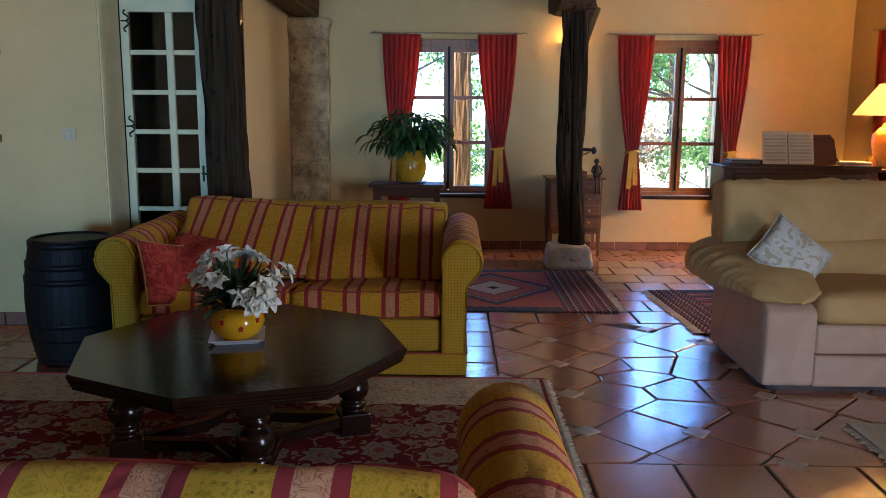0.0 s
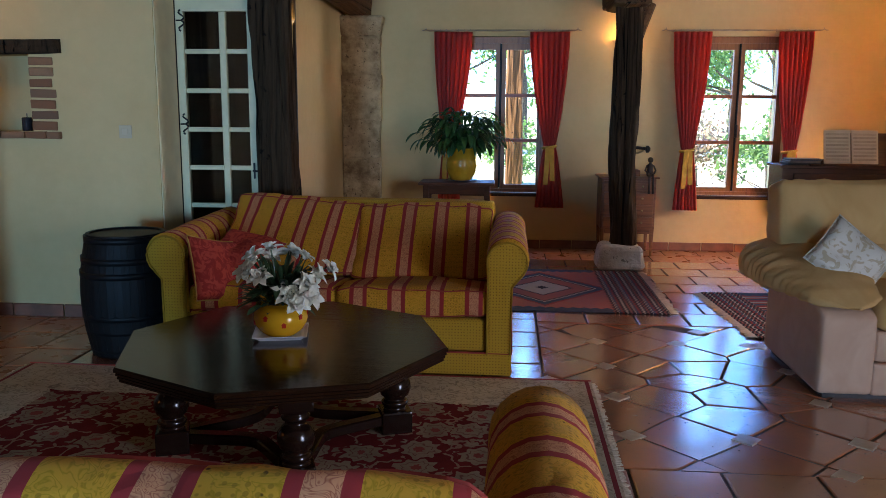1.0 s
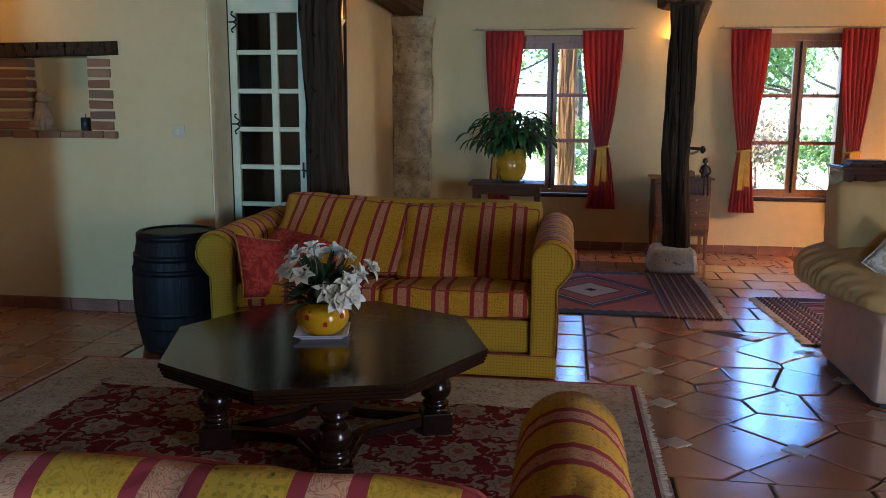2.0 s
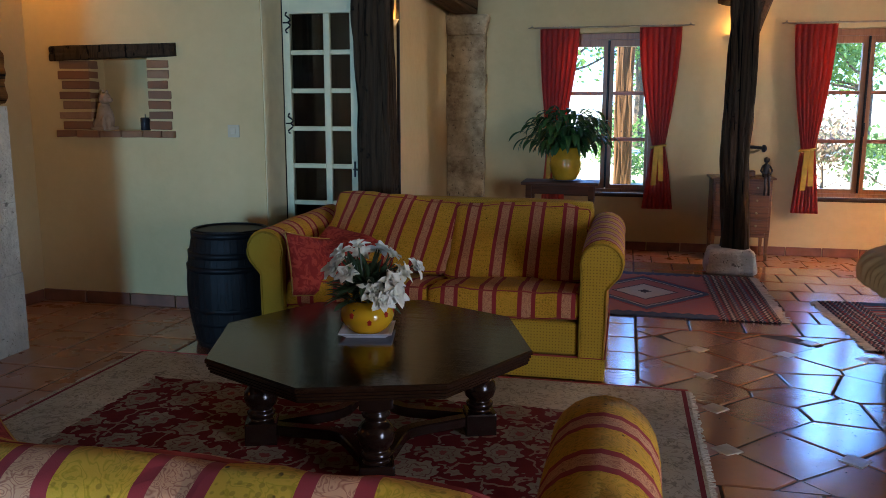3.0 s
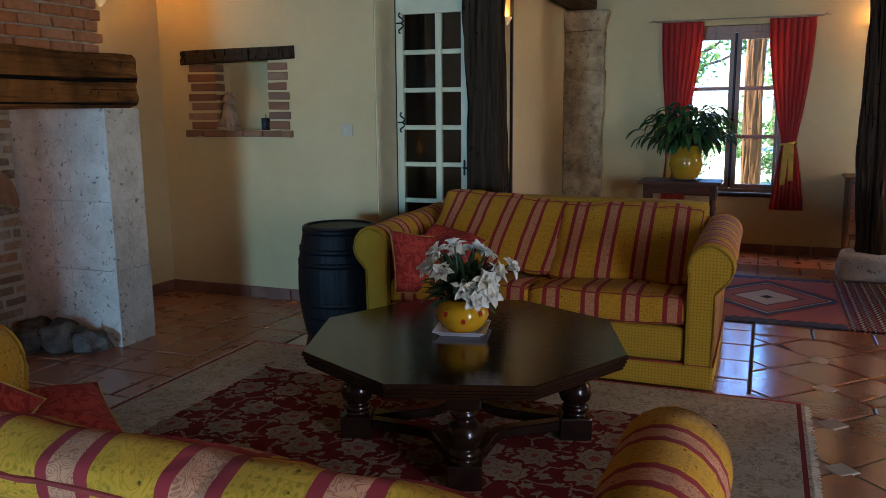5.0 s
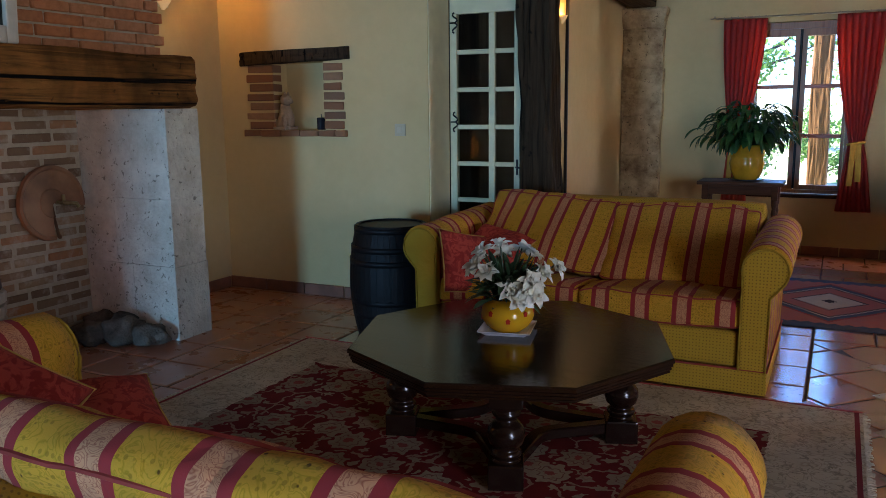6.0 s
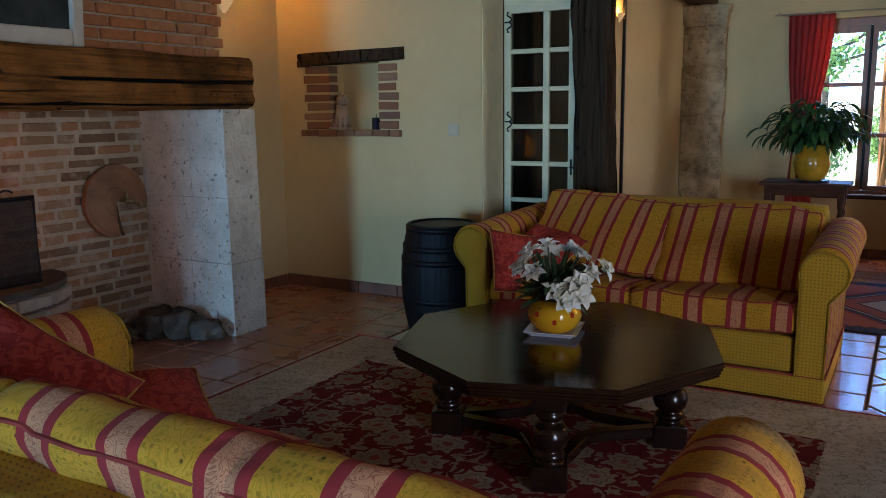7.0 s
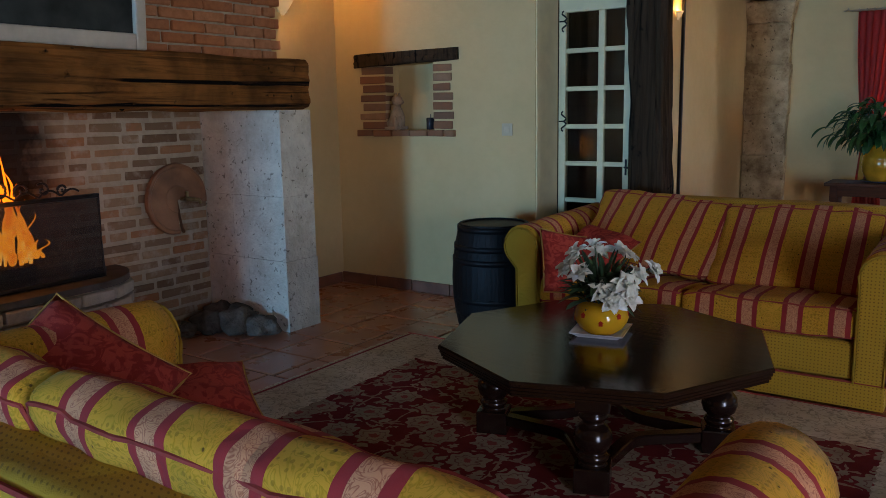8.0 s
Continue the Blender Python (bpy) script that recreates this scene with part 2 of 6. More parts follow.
for m in (M_BARREL, M_HOOP):
    m.node_tree.nodes["Principled BSDF"].inputs["Specular IOR Level"].default_value = 0.22
M_CREAM = cloth("cream_suede", (0.55, 0.345, 0.135), (0.61, 0.40, 0.17), 3, 0.8, 0.35, 0.7)
M_BEIGE = cloth("beige_suede", (0.52, 0.34, 0.235), (0.58, 0.395, 0.28), 3, 0.8, 0.35, 0.7)
M_REDCLOTH = cloth("red_damask", (0.46, 0.066, 0.045), (0.29, 0.03, 0.025), 16)
M_GOLD = plain("gold_trim", (0.50, 0.30, 0.08), 0.7)

# ---- building helpers ----


def part(name, bm, material, parent=None, label="", smooth=False):
    """Links a bmesh as one mesh object under a thing or a part."""
    me = bpy.data.meshes.new(name)
    if smooth:
        for f in bm.faces:
            f.smooth = True
    bm.to_mesh(me)
    bm.free()
    me.materials.append(material)
    ob = new(name, me)
    ob.parent = parent
    if label:
        ob["label"] = label
    return ob


def thing(name, m, label, category, group="", kind=""):
    ob = new(name)
    ob.empty_display_size = 0.1
    ob.matrix_world = m
    return tagged(ob, label, category, group, kind)


def at(ob, m):
    ob.matrix_basis = m
    return ob


def box(bm, x0, x1, y0, y1, z0, z1):
    v = [bm.verts.new((x, y, z)) for x in (x0, x1) for y in (y0, y1) for z in (z0, z1)]
    for f in ((0, 1, 3, 2), (4, 6, 7, 5), (0, 4, 5, 1), (2, 3, 7, 6), (0, 2, 6, 4), (1, 5, 7, 3)):
        bm.faces.new([v[i] for i in f])
    return v


def boxed(x0, x1, y0, y1, z0, z1, bevel=0.0, seg=2):
    bm = bmesh.new()
    box(bm, x0, x1, y0, y1, z0, z1)
    if bevel:
        bmesh.ops.bevel(bm, geom=bm.edges[:], offset=bevel, segments=seg, affect="EDGES", profile=0.6)
    return bm


def soft(u, w, d, h, r, crown, wob, seed, front):
    """Where a point u of the cube -1..1 lies on a soft box."""
    hx, hy, hz = w / 2, d / 2, h / 2
    q = Vector([math.copysign(abs(c) ** 0.7, c) for c in u])
    p = Vector((q.x * hx, q.y * hy, q.z * hz))
    c = Vector((max(-hx + r, min(hx - r, p.x)), max(-hy + r, min(hy - r, p.y)), max(-hz + r, min(hz - r, p.z))))
    n = p - c
    if n.length > 1e-6:
        p = c + n.normalized() * r
    if u.z > 0:
        p.z += crown * (1 - q.x ** 2) * (1 - 0.7 * q.y ** 2) * max(0, q.z)
    if front:
        p.y -= front * (1 - q.x ** 2) * (1 - q.z ** 2) * max(0, -q.y)
    if wob:
        p += noise.noise_vector(Vector((p.x * 5 + seed, p.y * 5, p.z * 5))) * wob
        p += noise.noise_vector(Vector((p.x * 13 + seed, p.y * 13, p.z * 13))) * wob * 0.5
    return p + Vector((0, 0, hz))


def rbox(w, d, h, r, cuts=8, crown=0.0, wob=0.0, seed=0.0, front=0.0):
    """A soft box, its base centred on the origin: rounded by r, crowned on top, wobbly."""
    bm = bmesh.new()
    bmesh.ops.create_cube(bm, size=2)
    bmesh.ops.subdivide_edges(bm, edges=bm.edges[:], cuts=cuts, use_grid_fill=True)
    for v in bm.verts:
        v.co = soft(v.co, w, d, h, r, crown, wob, seed, front)
    return bm


def rim_of(face, thick, w, d, h, r, crown=0.0, wob=0.0, seed=0.0, front=0.0, n=14):
    """Piping along the four edges of one face of a soft box: ('y', -1) is the front."""
    axis, s = face
    pts = []
    for a0, b0, a1, b1 in ((-1, -1, 1, -1), (1, -1, 1, 1), (1, 1, -1, 1), (-1, 1, -1, -1)):
        for i in range(n):
            t = i / n
            a, b = a0 + (a1 - a0) * t, b0 + (b1 - b0) * t
            u = Vector((a, s, b)) if axis == "y" else Vector((a, b, s))
            p = soft(u, w, d, h, r, crown, wob, seed, front)
            pts.append(p)
    return tube(pts, thick, 6, True)


def lathe(profile, seg=24, bm=None, cx=0.0, cy=0.0):
    bm = bm or bmesh.new()
    rings = []
    for r, z in profile:
        rings.append([bm.verts.new((cx + r * math.cos(2 * math.pi * i / seg), cy + r * math.sin(2 * math.pi * i / seg), z)) for i in range(seg)])
    for a, b in zip(rings, rings[1:]):
        for i in range(seg):
            j = (i + 1) % seg
            bm.faces.new((a[i], a[j], b[j], b[i]))
    for ring, flip in ((rings[0], True), (rings[-1], False)):
        if profile[0 if flip else -1][0] > 1e-4:
            bm.faces.new(ring[::-1] if flip else ring)
    return bm


def extrude_profile(points, y0, y1, steps=1, bm=None):
    """A closed outline in x and z, drawn out along y."""
    bm = bm or bmesh.new()
    rings = []
    for k in range(steps + 1):
        y = y0 + (y1 - y0) * k / steps
        rings.append([bm.verts.new((x, y, z)) for x, z in points])
    n = len(points)
    for a, b in zip(rings, rings[1:]):
        for i in range(n):
            j = (i + 1) % n
            bm.faces.new((a[i], a[j], b[j], b[i]))
    bm.faces.new(rings[0][::-1])
    bm.faces.new(rings[-1])
    bmesh.ops.recalc_face_normals(bm, faces=bm.faces[:])
    return bm


def tube(points, r, seg=8, closed=False, bm=None, taper=None):
    """A round bar along a line of points."""
    bm = bm or bmesh.new()
    pts = [Vector(p) for p in points]
    n = len(pts)
    rings = []
    for i, p in enumerate(pts):
        if closed:
            d = pts[(i + 1) % n] - pts[i - 1]
        else:
            d = pts[min(i + 1, n - 1)] - pts[max(i - 1, 0)]
        d.normalize()
        side = d.cross(Vector((0, 0, 1)))
        if side.length < 0.05:
            side = d.cross(Vector((1, 0, 0)))
        side.normalize()
        up = side.cross(d)
        rr = r if taper is None else r * (1 + (taper - 1) * i / (n - 1))
        rings.append([bm.verts.new(p + (side * math.cos(2 * math.pi * k / seg) + up * math.sin(2 * math.pi * k / seg)) * rr) for k in range(seg)])
    pairs = list(zip(rings, rings[1:])) + ([(rings[-1], rings[0])] if closed else [])
    for a, b in pairs:
        for k in range(seg):
            j = (k + 1) % seg
            bm.faces.new((a[k], a[j], b[j], b[k]))
    if not closed:
        bm.faces.new(rings[0][::-1])
        bm.faces.new(rings[-1])
    bmesh.ops.recalc_face_normals(bm, faces=bm.faces[:])
    return bm


def pillow(w, h, t, n=14, crease=0.0, seed=0.0):
    """A sewn cushion standing in x and z, thick along y, centred on the origin."""
    bm = bmesh.new()
    sides = []
    for s in (-1, 1):
        g = []
        for j in range(n + 1):
            row = []
            for i in range(n + 1):
                u, v = 2 * i / n - 1, 2 * j / n - 1
                pinch = 1 - 0.06 * (1 - abs(u) ** 2) * abs(v) ** 3
                pinch_u = 1 - 0.06 * (1 - abs(v) ** 2) * abs(u) ** 3
                th = ((1 - u ** 4) * (1 - v ** 4)) ** 0.55
                x, z = u * w / 2 * pinch_u, v * h / 2 * pinch
                y = s * th * t / 2
                if crease:
                    y += crease * th * noise.noise(Vector((x * 7 + seed, z * 7, s)))
                row.append((x, y, z))
            g.append(row)
        sides.append(g)
    vs = {}

    def vert(p):
        key = tuple(round(c, 5) for c in p)
        if key not in vs:
            vs[key] = bm.verts.new(p)
        return vs[key]

    for s, g in zip((-1, 1), sides):
        for j in range(n):
            for i in range(n):
                q = [vert(g[j][i]), vert(g[j][i + 1]), vert(g[j + 1][i + 1]), vert(g[j + 1][i])]
                if len(set(q)) == 4:
                    try:
                        bm.faces.new(q if s < 0 else q[::-1])
                    except ValueError:
                        pass
    return bm


def pillow_rim(w, h, r=0.006, n=14):
    pts = []
    for i in range(n):
        u = 2 * i / n - 1
        pts.append((u * w / 2, 0, -h / 2 * (1 - 0.06 * (1 - u * u))))
    for i in range(n):
        v = 2 * i / n - 1
        pts.append((w / 2 * (1 - 0.06 * (1 - v * v)), 0, v * h / 2))
    for i in range(n):
        u = 1 - 2 * i / n
        pts.append((u * w / 2, 0, h / 2 * (1 - 0.06 * (1 - u * u))))
    for i in range(n):
        v = 1 - 2 * i / n
        pts.append((-w / 2 * (1 - 0.06 * (1 - v * v)), 0, v * h / 2))
    return tube(pts, r, 6, True)


def grid_wall(axis, face, back, a0, a1, z0, z1, holes):
    """A wall with openings: axis 'y' runs along x, 'x' along y. holes: (a0, a1, z0, z1)."""
    bm = bmesh.new()
    cuts_a = sorted({a0, a1, *[h[0] for h in holes], *[h[1] for h in holes]})
    cuts_z = sorted({z0, z1, *[h[2] for h in holes], *[h[3] for h in holes]})
    for p, q in zip(cuts_a, cuts_a[1:]):
        for r, s in zip(cuts_z, cuts_z[1:]):
            ma, mz = (p + q) / 2, (r + s) / 2
            if any(h[0] < ma < h[1] and h[2] < mz < h[3] for h in holes):
                continue
            if axis == "y":
                box(bm, p, q, min(face, back), max(face, back), r, s)
            else:
                box(bm, min(face, back), max(face, back), p, q, r, s)
    bmesh.ops.remove_doubles(bm, verts=bm.verts[:], dist=1e-5)
    seen = {}
    for f in bm.faces[:]:
        key = tuple(sorted(tuple(round(c, 4) for c in v.co) for v in f.verts))
        seen.setdefault(key, []).append(f)
    inner = [f for fs in seen.values() if len(fs) > 1 for f in fs]
    bmesh.ops.delete(bm, geom=inner, context="FACES_ONLY")
    bmesh.ops.recalc_face_normals(bm, faces=bm.faces[:])
    return bm


def setting(name, bm, mat, label, category, smooth=False):
    return tagged(part(name, bm, mat, None, "", smooth), label, category, "", "structure")


# ---- the room ----
XL, XR, YB, YW, ZC = -3.42, 4.62, -6.5, 9.2, 2.66
setting("floor", boxed(XL - 0.4, XR + 0.4, YB - 0.4, YW + 0.45, -0.15, -0.006), M_GROUT, "mortar bed under the terracotta floor tiles", "floor")
setting("ceiling", boxed(XL - 0.4, XR + 0.4, YB - 0.4, YW + 0.45, ZC, ZC + 0.2), M_CEIL, "unseen plaster ceiling between old oak beams, darkened to cut bounce light", "ceiling")
W1 = (0.10, 1.01, 0.54, 2.15)
W2 = (2.47, 3.39, 0.54, 2.15)
setting("wall_window_side", grid_wall("y", YW, YW + 0.45, -1.45, XR, -0.1, ZC, [W1, W2]), M_WALL, "cream plastered wall with two windows", "wall")
W3 = (7.3, 8.2, 0.54, 2.15)
# W5: unseen opening, assumed for light e from the right
W5 = (-0.6, 0.8, 0.02, 2.15)
setting("wall_piano_side", grid_wall("x", XR, XR + 0.4, YB - 0.4, YW + 0.45, -0.1, ZC, [W3, W5]), M_WALL, "cream plastered side wall with a curtained window", "wall")
# W4: unseen opening, assumed for light d from behind
W4 = (-3.0, -0.1, 0.02, 2.15)
setting("wall_behind", grid_wall("y", YB, YB - 0.4, XL, XR, -0.1, ZC, [W4]), M_WALL, "cream plastered wall with an unseen opening assumed for daylight from behind", "wall")
setting("wall_hearth_side", grid_wall("x", XL, XL - 0.4, YB - 0.4, 5.95, -0.1, ZC, []), M_WALL, "cream plastered wall behind the fireplace", "wall")
NICHE = (-3.02, -2.36, 1.25, 1.745)
setting("wall_niche", grid_wall("y", 5.95, 6.12, XL - 0.4, -1.62, -0.1, ZC, [(-2.92, -2.465, 1.25, 1.745)]), M_WALL, "cream plastered wall with a small brick niche", "wall")
setting("wall_niche_back", grid_wall("y", 6.12, 6.38, XL - 0.4, -1.62, -0.1, ZC, []), M_WALL, "cream plaster at the back of the niche", "wall")
setting("wall_partition", grid_wall("x", -1.06, -1.4, 6.36, 9.2, -0.1, ZC, []), M_WALL, "cream plastered partition wall beside the glazed door", "wall")
# a dim passage behind the glazed door
setting("wall_passage", grid_wall("y", 6.95, 7.05, -2.6, -1.405, -0.1, ZC, []), M_PASSAGE, "dark brown boarded wall of the passage behind the door", "wall")
setting("wall_passage_side", grid_wall("x", -2.5, -2.6, 6.38, 6.95, -0.1, ZC, []), M_PASSAGE, "dark brown boarded side wall of the passage", "wall")
setting("wall_passage_panel", grid_wall("x", -1.405, -1.43, 6.385, 6.95, -0.1, ZC, []), M_PASSAGE, "dark brown boarding at the side of the passage", "wall")
# added dark board hiding the partition's pale end, so the narrow panes stay dark
setting("wall_passage_end", boxed(-1.404, -1.066, 6.334, 6.357, 0.0, 2.155), M_PASSAGE, "dark brown board added behind the door's narrow panes to keep them dark", "wall")
setting("wall_over_door", grid_wall("y", 6.27, 6.38, -1.62, -1.06, 2.16, ZC, []), M_WALL, "cream plaster over the glazed door", "wall")


def skirting(name, x0, x1, y0, y1, h=0.085):
    base = tagged(new(name), "row of terracotta skirting tiles along the wall", "baseboard", "", "structure")
    along_x = abs(x1 - x0) > abs(y1 - y0)
    length = abs(x1 - x0) if along_x else abs(y1 - y0)
    n = max(1, round(length / 0.33))
    for i in range(n):
        a, b = i / n + 0.004 / length, (i + 1) / n - 0.004 / length
        if along_x:
            bm = boxed(x0 + (x1 - x0) * a, x0 + (x1 - x0) * b, y0, y1, 0.0, h + random.uniform(-0.002, 0.002), 0.004, 1)
        else:
            bm = boxed(x0, x1, y0 + (y1 - y0) * a, y0 + (y1 - y0) * b, 0.0, h + random.uniform(-0.002, 0.002), 0.004, 1)
        part("skirting_tile", bm, M_SKIRT, base)
    return base


skirting("baseboard_window_side", -0.66, XR, YW - 0.02, YW - 0.002)
skirting("baseboard_niche", XL, -1.62, 5.93, 5.948)
skirting("baseboard_hearth_side", XL + 0.002, XL + 0.02, 4.85, 5.92)
skirting("baseboard_partition", -1.058, -1.04, 6.5, 8.95)
skirting("baseboard_piano_side", XR - 0.02, XR - 0.002, 3.2, 9.17)


def rough_beam(name, w, d, length, mat, label, category, axis, bend=0.012, seed=0.0, knots=0.006):
    """A hewn timber with uneven, cracked faces, along z from the origin before turning."""
    bm = bmesh.new()
    n = max(8, int(length / 0.045))
    prof = []
    k = 16
    for sx, sy, ex, ey in ((-1, -1, 1, -1), (1, -1, 1, 1), (1, 1, -1, 1), (-1, 1, -1, -1)):
        for i in range(k):
            t = i / k
            x, y = sx + (ex - sx) * t, sy + (ey - sy) * t
            m = max(abs(x), abs(y))
            rr = (abs(x) ** 9 + abs(y) ** 9) ** (1 / 9)
            prof.append((x / rr * w / 2 * m, y / rr * d / 2 * m))
    rings = []
    size = min(w, d)
    for j in range(n + 1):
        z = length * j / n
        ox, oy = bend * noise.noise(Vector((seed, 3, z * 0.8))), bend * noise.noise(Vector((seed + 9, 5, z * 0.8)))
        ring = []
        for x, y in prof:
            q = noise.noise(Vector((x * 16 + seed, y * 16, z * 1.3))) * knots * 1.4 + noise.noise(Vector((x * 50, y * 50 + seed, z * 4))) * knots * 0.6
            g = noise.noise(Vector((x * 34 + seed * 2, y * 34, z * 0.55)))
            groove = 0.45 * max(0.0, 0.16 - abs(g)) / 0.16 * max(0.0, noise.noise(Vector((x * 9 + seed, y * 9, z * 0.9 + 7))) + 0.25)
            f = 1 + (q - groove * knots * 1.8) / size * 2
            ring.append(bm.verts.new((x * f + ox, y * f + oy, z)))
        rings.append(ring)
    m = len(prof)
    for a, b in zip(rings, rings[1:]):
        for i in range(m):
            bm.faces.new((a[i], a[(i + 1) % m], b[(i + 1) % m], b[i]))
    bm.faces.new(rings[0][::-1])
    bm.faces.new(rings[-1])
    if axis == "y":
        bmesh.ops.rotate(bm, verts=bm.verts[:], cent=(0, 0, 0), matrix=Matrix.Rotation(radians(-90), 3, "X"))
    if axis == "x":
        bmesh.ops.rotate(bm, verts=bm.verts[:], cent=(0, 0, 0), matrix=Matrix.Rotation(radians(90), 3, "Y"))
    return bm


def timber(name, bm, mat, label, category, m):
    ob = part(name, bm, mat)
    ob.matrix_world = m
    return tagged(ob, label, category)


# ---- posts and beams ----
timber("oak_post", rough_beam("a", 0.23, 0.24, ZC, M_POST, "", "", "z", 0.05, 3.0, 0.02), M_POST, "dark weathered oak post with cracks beside the glazed door", "post", pose(-0.935, 6.33, 0))
ob = timber("oak_post", rough_beam("b", 0.22, 0.2, 2.12, M_POST, "", "", "z", 0.045, 14.0, 0.02), M_POST, "dark cracked oak post standing on a stone block", "post", pose(1.712, 8.22, 0.215, 0, -1.1, 0))


def stone_block():
    bm = rbox(0.44, 0.40, 0.225, 0.05, 7, 0.0, 0.012, 2.0)
    for v in bm.verts:
        k = 1 - 0.16 * v.co.z / 0.225
        v.co.x *= k
        v.co.y *= k
    return bm


timber("plinth_stone", stone_block(), M_LIME, "pale rounded stone block under the oak post", "stone block", pose(1.675, 8.2, 0))
timber("ceiling_beam", rough_beam("c", 0.24, 0.26, YW - YB - 0.02, M_BEAM, "", "", "y", 0.03, 5.0), M_BEAM, "dark old oak ceiling beam resting on the stone pilaster", "beam", pose(-0.88, YB + 0.01, 2.475))
timber("ceiling_beam", rough_beam("d", 0.24, 0.24, YW - YB - 0.02, M_BEAM, "", "", "y", 0.03, 8.0), M_BEAM, "dark old oak ceiling beam over the free-standing post", "beam", pose(1.66, YB + 0.01, 2.51))
timber("post_bracket", rough_beam("e", 0.3, 0.16, 0.62, M_BEAM, "", "", "y", 0.01, 21.0), M_BEAM, "dark oak bracket on top of the post", "bracket", pose(1.665, 7.9, 2.375))


def brace():
    bm = bmesh.new()
    pts = [(0.0, 0, 0.0), (0.05, 0, 0.16), (0.12, 0, 0.36)]
    return tube(pts, 0.055, 8, False, bm)


timber("post_brace", brace(), M_BEAM, "short slanting oak brace at the post's head", "brace", pose(1.73, 8.2, 1.98))

# ---- stone pilaster at the wall ----
pil = thing("stone_pilaster", pose(-0.86, 9.198, 0), "old stained limestone pilaster under the ceiling beam", "pilaster")
zz = 0.0
for i, h in enumerate((0.42, 0.50, 0.38, 0.46, 0.38)):
    w = 0.195 + random.uniform(-0.012, 0.008)
    blk = rbox(2 * w, 0.20, h - 0.0005, 0.003, 16, 0.0, 0.007, 0.0)
    bmesh.ops.translate(blk, verts=blk.verts[:], vec=(0, -0.01 + random.uniform(-0.006, 0.006), zz))
    part("stone_block", blk, M_PILASTER, pil, "", True)
    zz += h
cap = boxed(-0.235, 0.235, -0.16, 0, zz, zz + 0.2, 0.03, 3)
for v in cap.verts:
    if v.co.z < zz + 0.08:
        v.co.x *= 0.86
        v.co.y *= 0.8
part("capital", cap, M_PILASTER, pil, "weathered moulded capital")


# ---- windows ----
def window(name, x0, x1, z0, z1, m, label):
    """A two-leaf wooden window of three panes a leaf, in x and z, its face at y = 0."""
    w = tagged(new(name), label, "window", "", "structure")
    w.matrix_world = m
    fr = bmesh.new()
    box(fr, x0, x0 + 0.045, 0, 0.07, z0 + 0.03, z1)
    box(fr, x1 - 0.045, x1, 0, 0.07, z0 + 0.03, z1)
    box(fr, x0 + 0.045, x1 - 0.045, 0, 0.07, z1 - 0.06, z1)
    box(fr, x0 + 0.045, x1 - 0.045, 0, 0.07, z0 + 0.03, z0 + 0.065)
    part("window_frame", fr, M_WINFRAME, w)
    mid = (x0 + x1) / 2
    for side in (0, 1):
        a, b = (x0 + 0.047, mid - 0.004) if side == 0 else (mid + 0.004, x1 - 0.047)
        leaf = bmesh.new()
        zl, zh = z0 + 0.068, z1 - 0.063
        sl, sr = (0.028, 0.048) if side == 0 else (0.048, 0.028)
        box(leaf, a, a + sl, -0.012, 0.04, zl, zh)
        box(leaf, b - sr, b, -0.012, 0.04, zl, zh)
        box(leaf, a + sl, b - sr, -0.010, 0.04, zl, zl + 0.042)
        box(leaf, a + sl, b - sr, -0.010, 0.04, zh - 0.065, zh)
        ob = part("casement", leaf, M_WINFRAME, w)
        p0, p1 = zl + 0.042, zh - 0.065
        step = (p1 - p0) / 3
        for k in (1, 2):
            part("glazing_bar", boxed(a + sl, b - sr, -0.006, 0.03, p0 + step * k - 0.018, p0 + step * k + 0.018, 0.004, 1), M_BARRED, ob)
        for k in range(3):
            g = boxed(a + sl, b - sr, 0.012, 0.015, p0 + step * k + 0.018 * (k > 0), p0 + step * (k + 1) - 0.018 * (k < 2))
            gl = part("pane", g, M_GLASS, ob)
            gl.visible_shadow = False
    part("espagnolette", lathe([(0.011, z0 + 0.08), (0.011, z1 - 0.07)], 10, None, mid, -0.026), M_IRON, w, "black iron window bolt")
    part("bolt_handle", boxed(mid - 0.012, mid + 0.012, -0.06, -0.036, (z0 + z1) / 2 - 0.19, (z0 + z1) / 2 - 0.06, 0.006, 1), M_IRON, w)
    part("window_sill", boxed(x0 + 0.002, x1 - 0.002, -0.115, 0.0, z0 - 0.004, z0 + 0.028, 0.008, 2), M_SILL, w, "brown tiled sill")
    return w


gk = Mat("window_glass", 0.02)
gk.set("Transmission Weight", 1.0).set("IOR", 1.05).set("Base Color", (1, 1, 1, 1))
M_GLASS = gk.m
M_BARRED = wood("window_bar_wood", (0.34, 0.06, 0.025), (0.46, 0.12, 0.045), 0.4, 0, 1.5, 0.1, False)
M_SILL = plain("sill_tile", (0.06, 0.032, 0.02), 0.9, 0, 0.3, 8)
window("window_1", W1[0], W1[1], W1[2], W1[3], pose(0, 9.3, 0), "closed two-leaf oak window with six panes")
window("window_2", W2[0], W2[1], W2[2], W2[3], pose(0, 9.3, 0), "closed two-leaf oak window with six panes by the piano")
window("window_3", W3[0], W3[1], W3[2], W3[3], pose(4.72, 0, 0, 0, 0, -90) @ pose(-W3[0] - W3[1], 0, 0), "closed two-leaf oak window in the side wall")


